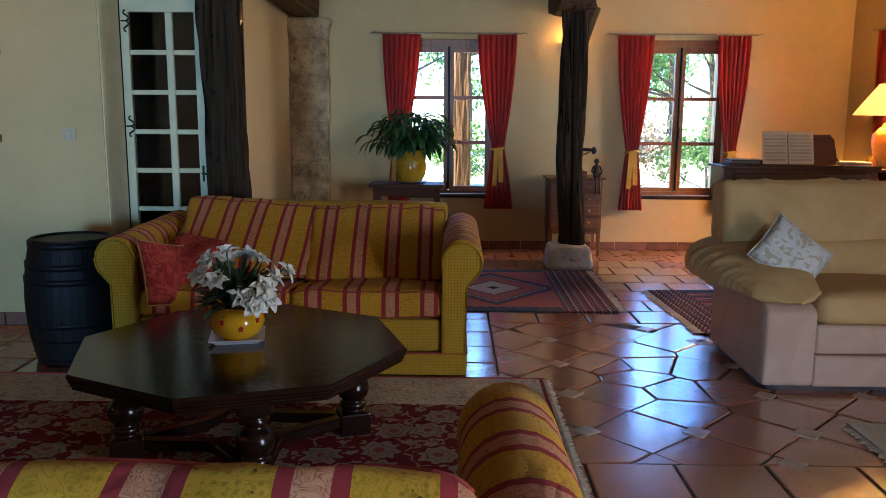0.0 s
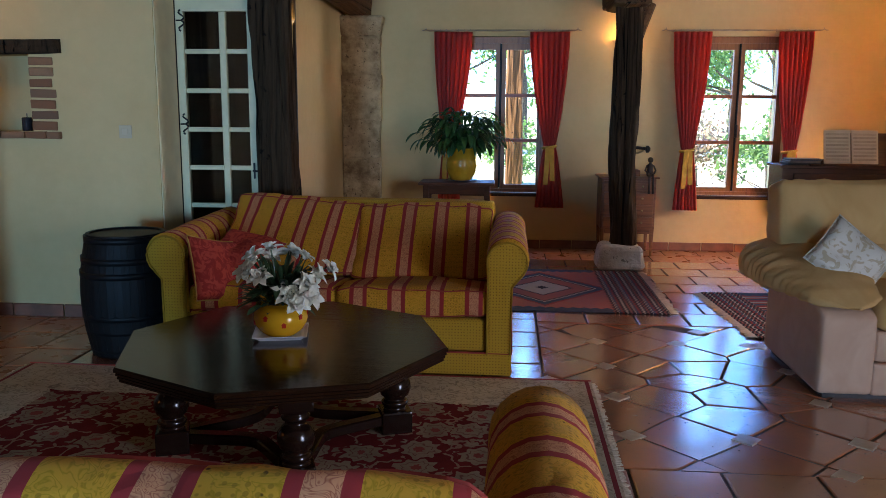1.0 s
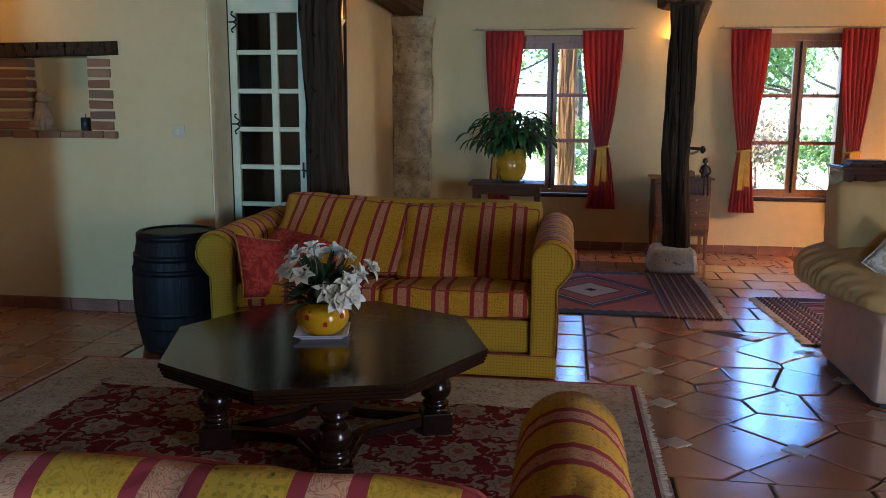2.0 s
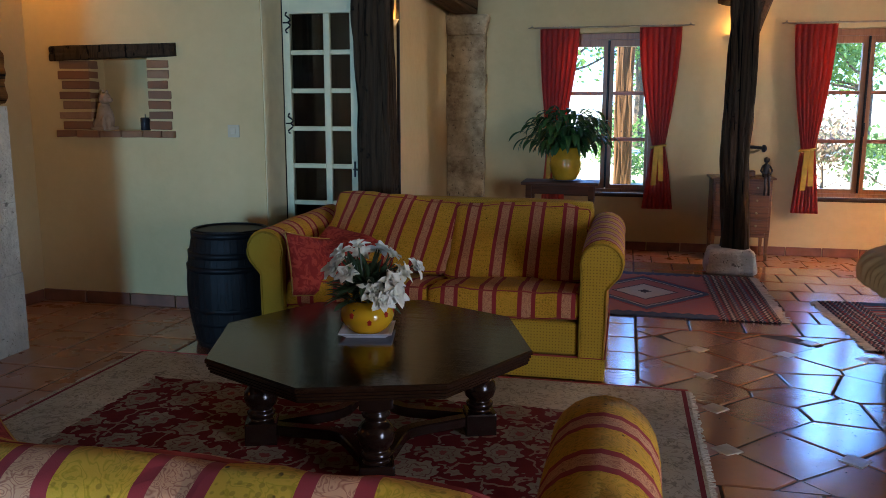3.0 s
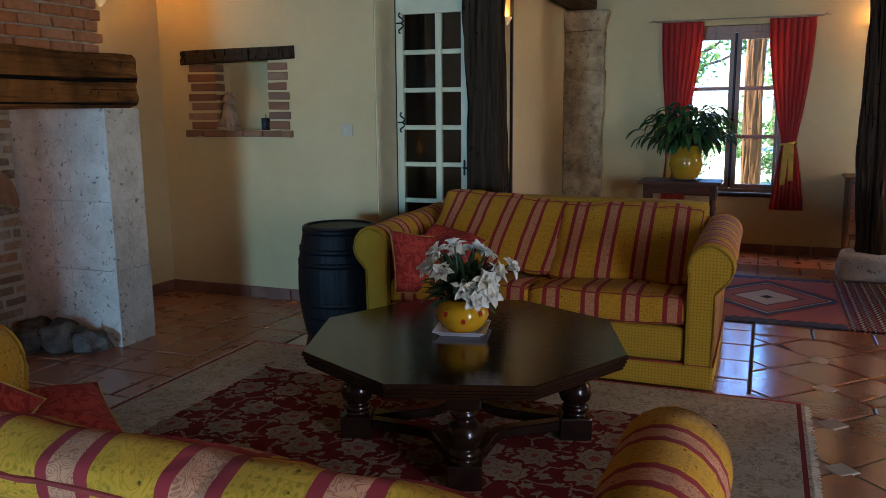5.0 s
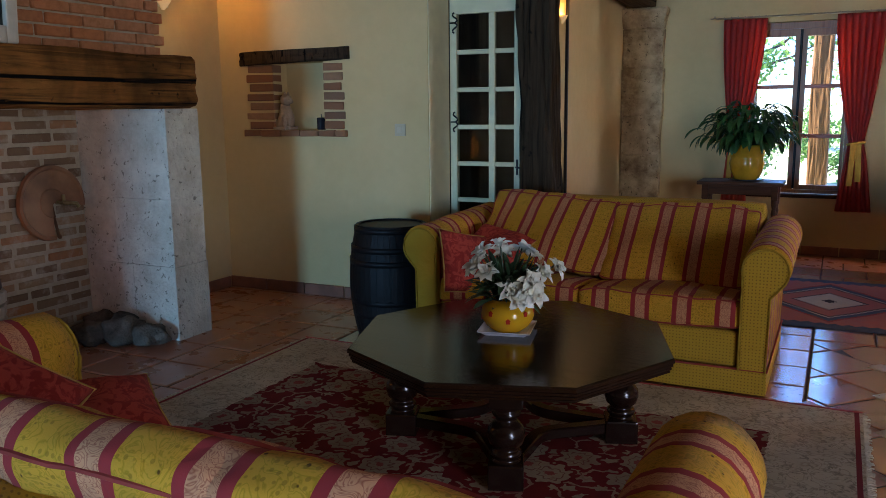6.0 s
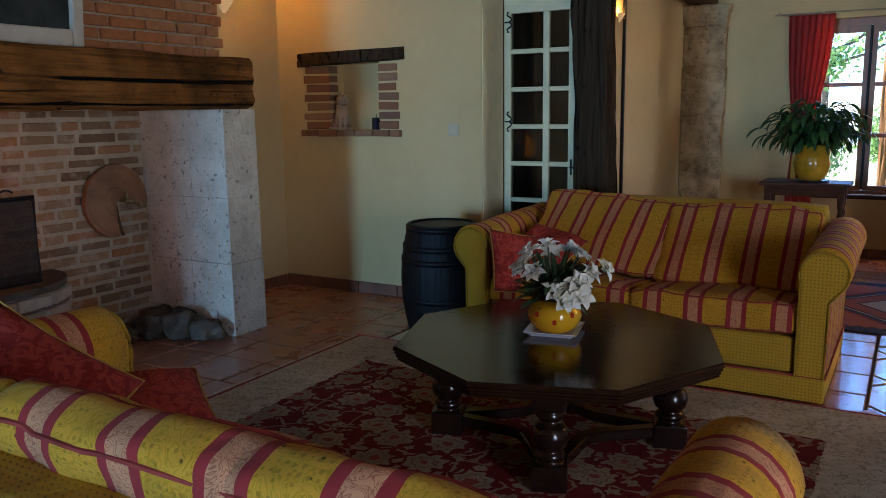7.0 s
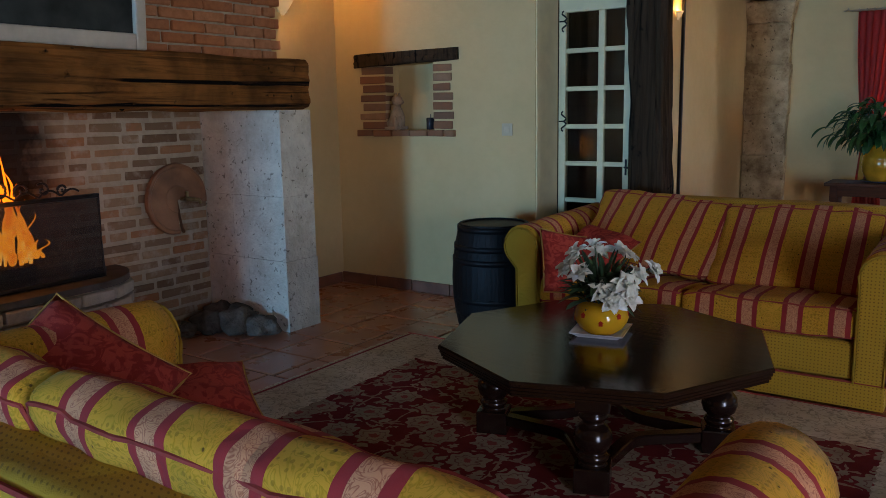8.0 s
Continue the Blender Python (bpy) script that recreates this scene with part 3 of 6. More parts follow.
# ---- sofas ----
def arm_outline(side):
    """Outline of a scroll arm in x and z; x grows outwards."""
    pts = [(0.0, 0.13), (0.0, 0.60)]
    cx, cz, r = 0.105, 0.635, 0.112
    for i in range(15):
        a = radians(195 - 245 * i / 14)
        pts.append((cx + r * math.cos(a), cz + r * math.sin(a)))
    pts += [(0.135, 0.50), (0.13, 0.13)]
    return [(x * side, z) for x, z in pts]


M_YPIPE = plain("yellow_piping", (0.36, 0.22, 0.025), 0.85)


def sofa(m, label, split=0.0, leans=(-17, -14), rolls=(5.0, 0.0), tall=0.445, deep=0.17, foot=(0.79, 0.415), hw=0.81, wedge=0.0, cloths=(M_STRIPE_X, M_STRIPE_X, M_STRIPE_X), short=0.0, rise=0.0):
    """A two-seat sofa, its front at y = 0 and its back at y = 0.92, facing -y; cloths: seat and two backs; short: how far the front is set back;
    rise: how much taller the arms are."""
    tall_arm = 1 + rise / 0.62
    s = thing("sofa", m, label, "sofa", "pair of striped sofas")
    part("skirt", boxed(-hw - 0.135, hw + 0.135, 0.0085 + short, 1.07, 0.012, 0.132, 0.01, 2), M_DOTS, s)
    part("seat_rail", boxed(-hw, hw, 0.018 + short, 0.16 + short, 0.138, 0.315, 0.025, 3), M_DOTS, s)
    part("seat_deck", boxed(-hw, hw, 0.16 + short, 0.95, 0.138, 0.30, 0.01, 1), M_DOTS, s)
    part("piping", tube([(-hw - 0.136, 1.07, 0.135), (-hw - 0.136, 0.01 + short, 0.135), (hw + 0.136, 0.01 + short, 0.135), (hw + 0.136, 1.07, 0.135)], 0.006, 6), M_PIPE, s)
    back = rbox(2 * hw + 0.04, 0.16, 0.71, 0.04, 8, 0.0, 0.004)
    bmesh.ops.translate(back, verts=back.verts[:], vec=(0, 1.03, 0.13))
    part("back_frame", back, M_DOTS, s, "", True)
    part("back_piping", tube([(-0.82, 1.104, 0.60), (-0.815, 1.108, 0.815), (-0.4, 1.108, 0.826), (0.4, 1.108, 0.826), (0.815, 1.108, 0.815), (0.82, 1.104, 0.60)], 0.006, 6), M_PIPE, s)
    for side in (-1, 1):
        out = arm_outline(side)
        a = extrude_profile(out, 0.022 + short, 1.06, 14)
        for v in a.verts:
            v.co += Vector((noise.noise(v.co * 6) * 0.006, 0, noise.noise(v.co * 5 + Vector((4, 0, 0))) * 0.007 + (0.02 * (v.co.y - 0.02) if v.co.z > 0.4 else 0)))
        ob = part("arm", a, M_STRIPE_Y, s, "", True)
        ob.location, ob.scale.z = (side * hw, 0, -0.13 * (tall_arm - 1)), tall_arm
        out = [(0.065 * side + (x - 0.065 * side) * 0.94, 0.4 + (z - 0.4) * (0.955 if z > 0.4 else 1.0)) for x, z in out]
        f = extrude_profile(out, 0.0, 0.02, 1)
        bmesh.ops.bevel(f, geom=[e for e in f.edges if abs(e.verts[0].co.y) < 1e-5 and abs(e.verts[1].co.y) < 1e-5], offset=0.008, segments=2, affect="EDGES")
        ob2 = part("arm_front", f, M_DOTS, s)
        ob2.location, ob2.scale.z = (side * hw, short, -0.13 * (tall_arm - 1)), tall_arm
        rim = [(x, 0.0, z) for x, z in out]
        ob3 = part("arm_piping", tube(rim, 0.0055, 6), M_YPIPE, s)
        ob3.location, ob3.scale.z = (side * hw, short, -0.13 * (tall_arm - 1)), tall_arm
    mid = split
    for x0, x1, sd, lean, roll in ((-hw - 0.002, mid, 3.0, leans[0], rolls[0]), (mid, hw + 0.002, 9.0, leans[1], rolls[1])):
        w = x1 - x0 + 0.012
        spec = (w, 0.80 - short, 0.15, 0.04, 0.022, 0.015, sd, 0.0)
        c = rbox(spec[0], spec[1], spec[2], spec[3], 18, spec[4], spec[5], spec[6], 0.0)
        ob = part("seat_cushion", c, cloths[0], s, "", True)
        ob.matrix_basis = pose((x0 + x1) / 2, 0.412 + short / 2, 0.31 - wedge * 0.09, -wedge * 17, 0, 0)
        for face in (("z", 1), ("z", -1)):
            part("cushion_piping", rim_of(face, 0.0045, *spec, n=22), M_PIPE, ob)
        spec = (w + 0.01, deep, tall, 0.05, 0.02, 0.02, sd + 4, 0.055)
        b = rbox(spec[0], spec[1], spec[2], spec[3], 22, spec[4], spec[5], spec[6], spec[7])
        ob = part("back_cushion", b, cloths[1 if sd < 5 else 2], s, "", True)
        ob.matrix_basis = pose((x0 + x1) / 2, foot[0], foot[1] - (wedge * 0.1 if sd > 5 else 0.0), lean, roll, 0)
        for face in (("y", -1), ("y", 1)):
            part("cushion_piping", rim_of(face, 0.005, *spec, n=22), M_PIPE, ob)
        # the cushion's foot is pushed forward on the seat
        for o in (ob, ob.children[0]):
            for v in o.data.vertices:
                if v.co.y < 0:
                    v.co.y -= wedge * (1 - min(1.0, max(0.0, v.co.z / tall))) ** 1.2 * min(1.0, -v.co.y / 0.05)
    return s


FAR_SOFA = sofa(pose(-0.255, 4.938, 0), "yellow and red striped sofa with scroll arms facing the low table", tall=0.48, foot=(0.79, 0.375), wedge=0.31, cloths=(M_STRIPE_SEAT, M_STRIPE_PULLED, M_STRIPE_BACK))
sofa(pose(-0.215, 2.655, 0.014, 0, 0, 180), "yellow and red striped sofa with its back to the open floor", 0.10, (-22, -22), (0.0, -1.0), 0.50, 0.13, (0.765, 0.462), 0.845, short=0.11, rise=0.045)


# ---- octagonal table ----
def octagon(r, z, phi=0.0):
    return [(r * math.cos(radians(phi + 45 * i)), r * math.sin(radians(phi + 45 * i)), z) for i in range(8)]


TAB = thing("coffee_table", pose(-0.262, 4.02, 0, 0, 0, -4.5), "low octagonal dark polished wooden table with turned legs", "coffee table")


def table_top():
    bm = bmesh.new()
    rows = [(0.662, 0.392), (0.672, 0.396), (0.672, 0.402), (0.666, 0.405), (0.678, 0.408), (0.678, 0.416), (0.671, 0.419), (0.684, 0.422), (0.684, 0.430), (0.678, 0.433), (0.690, 0.436), (0.690, 0.449), (0.684, 0.455)]
    rings = [[bm.verts.new(p) for p in octagon(r, z)] for r, z in rows]
    for a, b in zip(rings, rings[1:]):
        for i in range(8):
            bm.faces.new((a[i], a[(i + 1) % 8], b[(i + 1) % 8], b[i]))
    bm.faces.new(rings[0][::-1])
    bm.faces.new(rings[-1])
    return bm


part("tabletop", table_top(), M_TABLE, TAB, "dark polished top with a reeded edge")
LEGP = [(0.06, 0.0), (0.062, 0.012), (0.062, 0.10), (0.05, 0.108), (0.045, 0.118), (0.056, 0.126), (0.06, 0.138), (0.05, 0.148), (0.044, 0.156), (0.062, 0.172), (0.071, 0.20), (0.068, 0.228), (0.052, 0.25), (0.04, 0.262), (0.038, 0.272), (0.05, 0.28), (0.054, 0.29), (0.046, 0.30), (0.044, 0.308), (0.058, 0.316), (0.06, 0.392)]
corner = []
for k in range(4):
    a = radians(-66 + 90 * k)
    x, y = 0.465 * math.cos(a), 0.465 * math.sin(a)
    corner.append((x, y, math.degrees(a)))
    leg = part("leg", lathe(LEGP, 24), M_LEG, TAB, "", True)
    leg.matrix_basis = pose(x, y, 0.004, 0, 0, math.degrees(a))
    part("foot_block", boxed(-0.066, 0.066, -0.066, 0.066, 0.0, 0.105, 0.008, 2), M_LEG, leg)
    part("head_block", boxed(-0.062, 0.062, -0.062, 0.062, 0.318, 0.388, 0.006, 2), M_LEG, leg)
for k in range(4):
    x0, y0, _ = corner[k]
    x1, y1, _ = corner[(k + 1) % 4]
    pts_lo, pts_hi = [], []
    for i in range(11):
        t = i / 10
        x, y = x0 + (x1 - x0) * t, y0 + (y1 - y0) * t
        pull = 1 - 0.42 * math.sin(math.pi * t)
        pts_lo.append((x * pull, y * pull))
        pts_hi.append((x * (1 - 0.1 * math.sin(math.pi * t)), y * (1 - 0.1 * math.sin(math.pi * t))))
    for nm, pts, z0, z1, hw in (("stretcher", pts_lo, 0.05, 0.095, 0.028), ("upper_rail", pts_hi, 0.33, 0.372, 0.018)):
        bm = bmesh.new()
        ring = []
        for i, (x, y) in enumerate(pts):
            xa, ya = pts[max(i - 1, 0)]
            xb, yb = pts[min(i + 1, 10)]
            d = Vector((xb - xa, yb - ya, 0)).normalized()
            nrm = Vector((-d.y, d.x, 0)) * hw
            p = Vector((x, y, 0))
            ring.append([bm.verts.new(q) for q in (p + nrm + Vector((0, 0, z0)), p + nrm + Vector((0, 0, z1)), p - nrm + Vector((0, 0, z1)), p - nrm + Vector((0, 0, z0)))])
        for p, q in zip(ring, ring[1:]):
            for j in range(4):
                bm.faces.new((p[j], p[(j + 1) % 4], q[(j + 1) % 4], q[j]))
        bm.faces.new(ring[0])
        bm.faces.new(ring[-1][::-1])
        bmesh.ops.recalc_face_normals(bm, faces=bm.faces[:])
        bmesh.ops.bevel(bm, geom=bm.edges[:], offset=0.006, segments=1, affect="EDGES")
        part(nm, bm, M_LEG, TAB)


# ---- cream sofa ----
def cream_sofa(m):
    s = thing("cream_sofa", m, "cream and beige soft suede sofa with puffy arms and back", "sofa")
    W = 1.95
    part("plinth", boxed(0.05, W - 0.05, 0.05, 0.85, 0.0, 0.03), M_IRON, s)
    part("base", boxed(0.26, W - 0.26, 0.0, 0.86, 0.03, 0.195, 0.02, 3), M_BEIGE, s)
    part("front_rail", boxed(0.26, W - 0.26, 0.004, 0.5, 0.2, 0.355, 0.03, 3), M_BEIGE, s)
    part("back_panel", boxed(0.02, W - 0.02, 0.62, 0.88, 0.03, 0.86, 0.04, 3), M_BEIGE, s)
    for side in (0, 1):
        sg = -1 if side == 0 else 1
        xc = 0.135 if side == 0 else W - 0.135
        # panel: its top rises from the front to the back
        pn = rbox(0.27, 0.86, 0.5, 0.028, 11, 0.0, 0.003, side * 4.0)
        for v in pn.verts:
            t = max(0.0, min(1.0, (v.co.y + 0.43) / 0.86))
            v.co.z = 0.03 + v.co.z / 0.5 * (0.40 + 0.15 * (1 - (1 - t) ** 2.2))
        ob = part("arm_panel", pn, M_BEIGE, s, "", True)
        ob.location = (xc, 0.43, 0.0)
        # pad: a soft roll swelling outwards and to the back, gathered at its edge
        pad = bmesh.new()
        rings = []
        ny, nr = 96, 44
        for q in range(ny + 1):
            t = q / ny
            y = -0.045 + 1.0 * t
            cz = 0.445 + 0.15 * (1 - (1 - t) ** 2.2) - 0.02 * t
            wide = (0.13 + 0.10 * min(1, t * 2.2) ** 0.8) * (1 - max(0, t - 0.8) * 2.2)
            high = (0.022 + 0.088 * min(1, t * 1.7) ** 0.9) * (1 - max(0, t - 0.85) * 2.5)
            end = min(1.0, (t * 9) ** 0.5, ((1 - t) * 9) ** 0.5) if 0 < t < 1 else 0.02
            ring = []
            for w in range(nr):
                an = 2 * math.pi * w / nr
                ca, sa = math.cos(an), math.sin(an)
                x = math.copysign(abs(ca) ** 0.65, ca) * wide * end
                zq = math.copysign(abs(sa) ** 0.65, sa) * high * end
                pl = 0.03 * math.sin(y * 62 + 2.5 * math.sin(an) + 2.2 * noise.noise(Vector((0.3, y * 5, side * 3.0)))) * max(0, abs(ca) - 0.45) * (0.4 + 0.6 * t) + 0.008 * noise.noise(Vector((x * 9, y * 7, zq * 9 + side * 4)))
                x += math.copysign(pl, ca) + sg * 0.10 * min(1, t * 1.5) * (0.4 + 0.6 * (ca * sg > 0) * abs(ca))
                zq += pl * sa - 0.05 * max(0, ca * sg) * min(1, t * 2)
                ring.append(pad.verts.new((x, y, cz + zq)))
            rings.append(ring)
        for p, q in zip(rings, rings[1:]):
            for w in range(nr):
                pad.faces.new((p[w], p[(w + 1) % nr], q[(w + 1) % nr], q[w]))
        pad.faces.new(rings[0][::-1])
        pad.faces.new(rings[-1])
        bmesh.ops.recalc_face_normals(pad, faces=pad.faces[:])
        ob = part("arm_cushion", pad, M_CREAM, s, "", True)
        ob.location = (xc, 0.0, 0.03)
    for side in (0, 1):
        cx = 0.26 + (W - 0.52) * (0.25 + 0.5 * side)
        w = (W - 0.52) / 2 - 0.006
        c = rbox(w, 0.66, 0.155, 0.05, 9, 0.03, 0.004, side * 3.0)
        ob = part("seat_cushion", c, M_CREAM, s, "", True)
        ob.location = (cx, 0.32, 0.352)
        lo = rbox(w + 0.02, 0.22, 0.26, 0.07, 9, 0.0, 0.006, side * 6.0, 0.05)
        ob = part("lumbar_cushion", lo, M_CREAM, s, "", True)
        ob.matrix_basis = pose(cx, 0.60, 0.47, -12, 0, 0)
        wb = w + 0.18 + (0.10 if side == 0 else 0.0)
        up = rbox(wb, 0.27, 0.45, 0.042, 18, 0.012, 0.010, side * 8.0, 0.07)
        for v in up.verts:
            if v.co.z > 0.34:
                v.co.z += 0.009 * math.sin(v.co.x * 62 + 3 * noise.noise(v.co * 4)) * (1 - abs(v.co.x) / wb)
        ob = part("back_cushion", up, M_CREAM, s, "", True)
        ob.matrix_basis = pose(cx + (-0.16 if side == 0 else 0.11), 0.68, 0.575, -12, 0, 0)
    return s


cream_sofa(pose(2.19, 4.765, 0))

# ---- barrel ----
BAR = thing("barrel", pose(-1.545, 5.27, 0), "black painted wooden barrel standing on the tiles", "barrel")


def stave(n):
    bm = bmesh.new()
    a0, a1 = radians(-180 / n + 0.12), radians(180 / n - 0.12)
    rows = []
    for i in range(13):
        z = 0.70 * i / 12
        r = 0.205 + 0.057 * math.sin(math.pi * (0.06 + 0.88 * i / 12))
        rows.append([bm.verts.new((q * math.cos(a), q * math.sin(a), z)) for q, a in ((r, a0), (r + 0.0012, 0), (r, a1), (r - 0.02, a1), (r - 0.02, a0))])
    for p, q in zip(rows, rows[1:]):
        for j in range(5):
            bm.faces.new((p[j], p[(j + 1) % 5], q[(j + 1) % 5], q[j]))
    bm.faces.new(rows[0][::-1])
    bm.faces.new(rows[-1])
    bmesh.ops.recalc_face_normals(bm, faces=bm.faces[:])
    return bm


first = None
for k in range(20):
    if first is None:
        first = part("stave", stave(20), M_BARREL, BAR)
    else:
        o = new("stave", first.data)
        o.parent = BAR
        o.rotation_euler = (0, 0, radians(18 * k))
part("head", lathe([(0.005, 0.672), (0.20, 0.672), (0.20, 0.684), (0.005, 0.684)], 32), M_BARREL, BAR)
for z in (0.03, 0.14, 0.22, 0.46, 0.54, 0.655):
    r = 0.205 + 0.057 * math.sin(math.pi * (0.06 + 0.88 * z / 0.7)) + 0.0018
    part("hoop", lathe([(r - 0.003, z), (r + 0.0012, z), (r + 0.0014, z + 0.035), (r - 0.003, z + 0.035)], 40), M_HOOP, BAR, "", True)


# ---- fireplace ----
def soot_brick(name, a, b, c2):
    """Pale hearth brick, stained by soot round the fire."""
    k = Mat(name, 0.9)
    v = k.world()
    c = k.ramp(k.random(), [(0.0, a), (0.3, b), (0.55, c2), (0.8, b), (1.0, a)])
    c = k.mix(k.ramp(k.noise(v, 22, 5, 0.65), [(0.4, 0.0), (0.7, 0.45)]), c, tuple(x * 0.6 for x in b))
    c = k.mix(k.ramp(k.noise(v, 9, 4, 0.6), [(0.52, 0.0), (0.68, 0.5)]), c, (0.52, 0.46, 0.37))
    d = k.n.new("ShaderNodeVectorMath")
    d.operation = "DISTANCE"
    sc = k.n.new("ShaderNodeVectorMath")
    sc.operation = "MULTIPLY"
    k.link(v, sc.inputs[0])
    sc.inputs[1].default_value = (0.3, 1.0, 0.62)
    k.link(sc.outputs[0], d.inputs[0])
    d.inputs[1].default_value = (-1.0, 2.85, 0.74)
    r = k.math("ADD", d.outputs["Value"], k.math("MULTIPLY", k.noise(v, 5, 4, 0.6), 0.35))
    c = k.mix(k.ramp(r, [(0.68, 0.97), (0.97, 0.0)]), c, (0.012, 0.01, 0.009))
    k.set("Base Color", c)
    k.bump(k.noise(v, 50, 5, 0.7), 0.7, 0.012)
    return k.m


M_BRICK = soot_brick("hearth_brick", (0.37, 0.155, 0.065), (0.37, 0.245, 0.14), (0.15, 0.09, 0.055))
M_SOOTY = soot_brick("sooty_mortar", (0.42, 0.35, 0.245), (0.46, 0.38, 0.27), (0.37, 0.30, 0.205))
FIRE = thing("fireplace", pose(0, 0, 0), "open fireplace of brick and pale limestone with an oak mantel beam", "fireplace")
for y0, y1 in ((1.0, 1.28), (4.552, 4.828)):
    zz = 0.0
    for i, (h, cut) in enumerate(((0.46, -2.99), (0.412, -3.12), (0.54, -2.95))):
        jig = 0.005 * (i == 0)
        part("pier_stone", boxed(cut + 0.002, -2.645 + jig, y0 - jig, y1 + jig, zz + 0.0006, zz + h - 0.0006, 0.0035, 2), M_LIME, FIRE, "pale pitted limestone block")
        part("pier_stone", boxed(XL + 0.002, cut - 0.001, y0 - jig + 0.002, y1, zz + 0.0006, zz + h - 0.0006, 0.0035, 2), M_LIME, FIRE, "pale pitted limestone block")
        zz += h
mb = rough_beam("m", 0.285, 0.30, 3.86, M_MANTEL, "", "", "y", 0.02, 31.0, 0.012)
ob = part("mantel_beam", mb, M_MANTEL, FIRE, "thick cracked brown oak beam")
ob.matrix_basis = pose(-2.75, 0.93, 1.57)
part("smoke_board", boxed(XL + 0.002, -2.9, 1.28, 4.55, 1.425, 1.50), M_SOOT, FIRE)
part("breast_core", boxed(XL + 0.002, -2.835, 1.05, 4.70, 1.50, ZC - 0.002), M_MORTAR, FIRE)
part("back_core", boxed(XL + 0.002, -3.385, 1.28, 4.55, 0, 1.424), M_MORTAR, FIRE)
rb = random.Random(11)
BACK = part("back_wall", boxed(XL + 0.004, -3.384, 1.3, 4.548, 0.004, 1.42), M_SOOTY, FIRE, "pale brickwork with wide lime joints")


def brick_bm(x0, x1, y0, y1, z0, z1):
    bm = boxed(x0, x1, y0, y1, z0, z1, 0.005, 1)
    for v in bm.verts:
        v.co += Vector((0, rb.uniform(-0.003, 0.003), rb.uniform(-0.003, 0.003)))
    return bm


z = 0.006
while z < 1.39:
    h = rb.uniform(0.044, 0.054)
    y = 2.05 - rb.uniform(0, 0.2)
    while y < 4.53:
        L = rb.choice((0.13, 0.2, 0.22, 0.24, 0.27)) + rb.uniform(-0.02, 0.02)
        y1 = min(y + L, 4.546)
        if y1 - y > 0.04:
            part("brick", brick_bm(-3.39, -3.380 + rb.uniform(-0.003, 0.003), y, y1, z, min(z + h, 1.418)), M_BRICK, BACK)
        y = y1 + rb.uniform(0.018, 0.028)
    z += h + rb.uniform(0.019, 0.026)
BREAST = part("chimney_breast", boxed(-2.834, -2.83, 1.06, 4.69, 1.60, ZC - 0.004), M_MORTAR, FIRE, "red brick chimney breast")
z, row = 1.725, 0
while z < ZC - 0.06:
    end = 4.76 if row % 2 else 4.725
    y = end
    while y > 2.2:
        L = 0.215 if (row % 2 or y < end) else 0.105
        L += rb.uniform(-0.01, 0.01)
        part("brick", brick_bm(-2.90, -2.812 + rb.uniform(-0.005, 0.005), y - L, y, z, z + 0.054), M_BRICK_R, BREAST)
        y -= L + 0.012
    z += 0.066
    row += 1
# raised hearth with a rounded front
HEARTH = part("hearth", boxed(XL + 0.004, -3.12, 2.1, 3.62, 0.0, 0.46), M_MORTAR, FIRE, "raised curved brick hearth with a dark stone top")


def hearth_path():
    pts = []
    cy, half, rad, xf = 2.95, 0.86, 0.42, -2.95
    pts.append((-3.37, cy + half))
    for i in range(13):
        a = radians(90 * i / 12)
        pts.append((xf - rad + rad * math.sin(a), cy + half - rad + rad * math.cos(a)))
    for i in range(1, 10):
        pts.append((xf + 0.03 * math.sin(math.pi * i / 10), cy + half - rad - (2 * half - 2 * rad) * i / 9))
    for i in range(1, 13):
        a = radians(90 + 90 * i / 12)
        pts.append((xf - rad + rad * math.sin(a), cy - half + rad + rad * math.cos(a)))
    return pts


HP = hearth_path()
cum = [0.0]
for p, q in zip(HP, HP[1:]):
    cum.append(cum[-1] + math.hypot(q[0] - p[0], q[1] - p[1]))


def along(s):
    for i in range(len(HP) - 1):
        if cum[i + 1] >= s:
            t = (s - cum[i]) / max(1e-6, cum[i + 1] - cum[i])
            p, q = HP[i], HP[i + 1]
            return p[0] + (q[0] - p[0]) * t, p[1] + (q[1] - p[1]) * t, math.degrees(math.atan2(q[1] - p[1], q[0] - p[0]))
    return (*HP[-1], -180.0)


core = bmesh.new()
lo = [core.verts.new((x - 0.02 if x > -3.3 else x, 2.95 + (y - 2.95) * 0.965, 0)) for x, y in HP]
hi = [core.verts.new((v.co.x, v.co.y, 0.462)) for v in lo]
for i in range(len(HP) - 1):
    core.faces.new((lo[i], hi[i], hi[i + 1], lo[i + 1]))
core.faces.new(hi)
part("hearth_core", core, M_MORTAR, FIRE)
slab = bmesh.new()
lo = [slab.verts.new((x + 0.015 if x > -3.3 else x, 2.95 + (y - 2.95) * 1.02, 0.464)) for x, y in HP]
hi = [slab.verts.new((v.co.x, v.co.y, 0.50)) for v in lo]
for i in range(len(HP) - 1):
    slab.faces.new((lo[i], lo[i + 1], hi[i + 1], hi[i]))
slab.faces.new(hi[::-1])
slab.faces.new(lo)
bmesh.ops.recalc_face_normals(slab, faces=slab.faces[:])
part("hearth_slab", slab, plain("dark_hearth_stone", (0.09, 0.075, 0.065), 0.7, 0, 0.4, 6), HEARTH, "dark stone slab")
M_HB = brick_mat("pale_hearth_brick", (0.44, 0.36, 0.28), (0.50, 0.43, 0.34), (0.38, 0.28, 0.21))
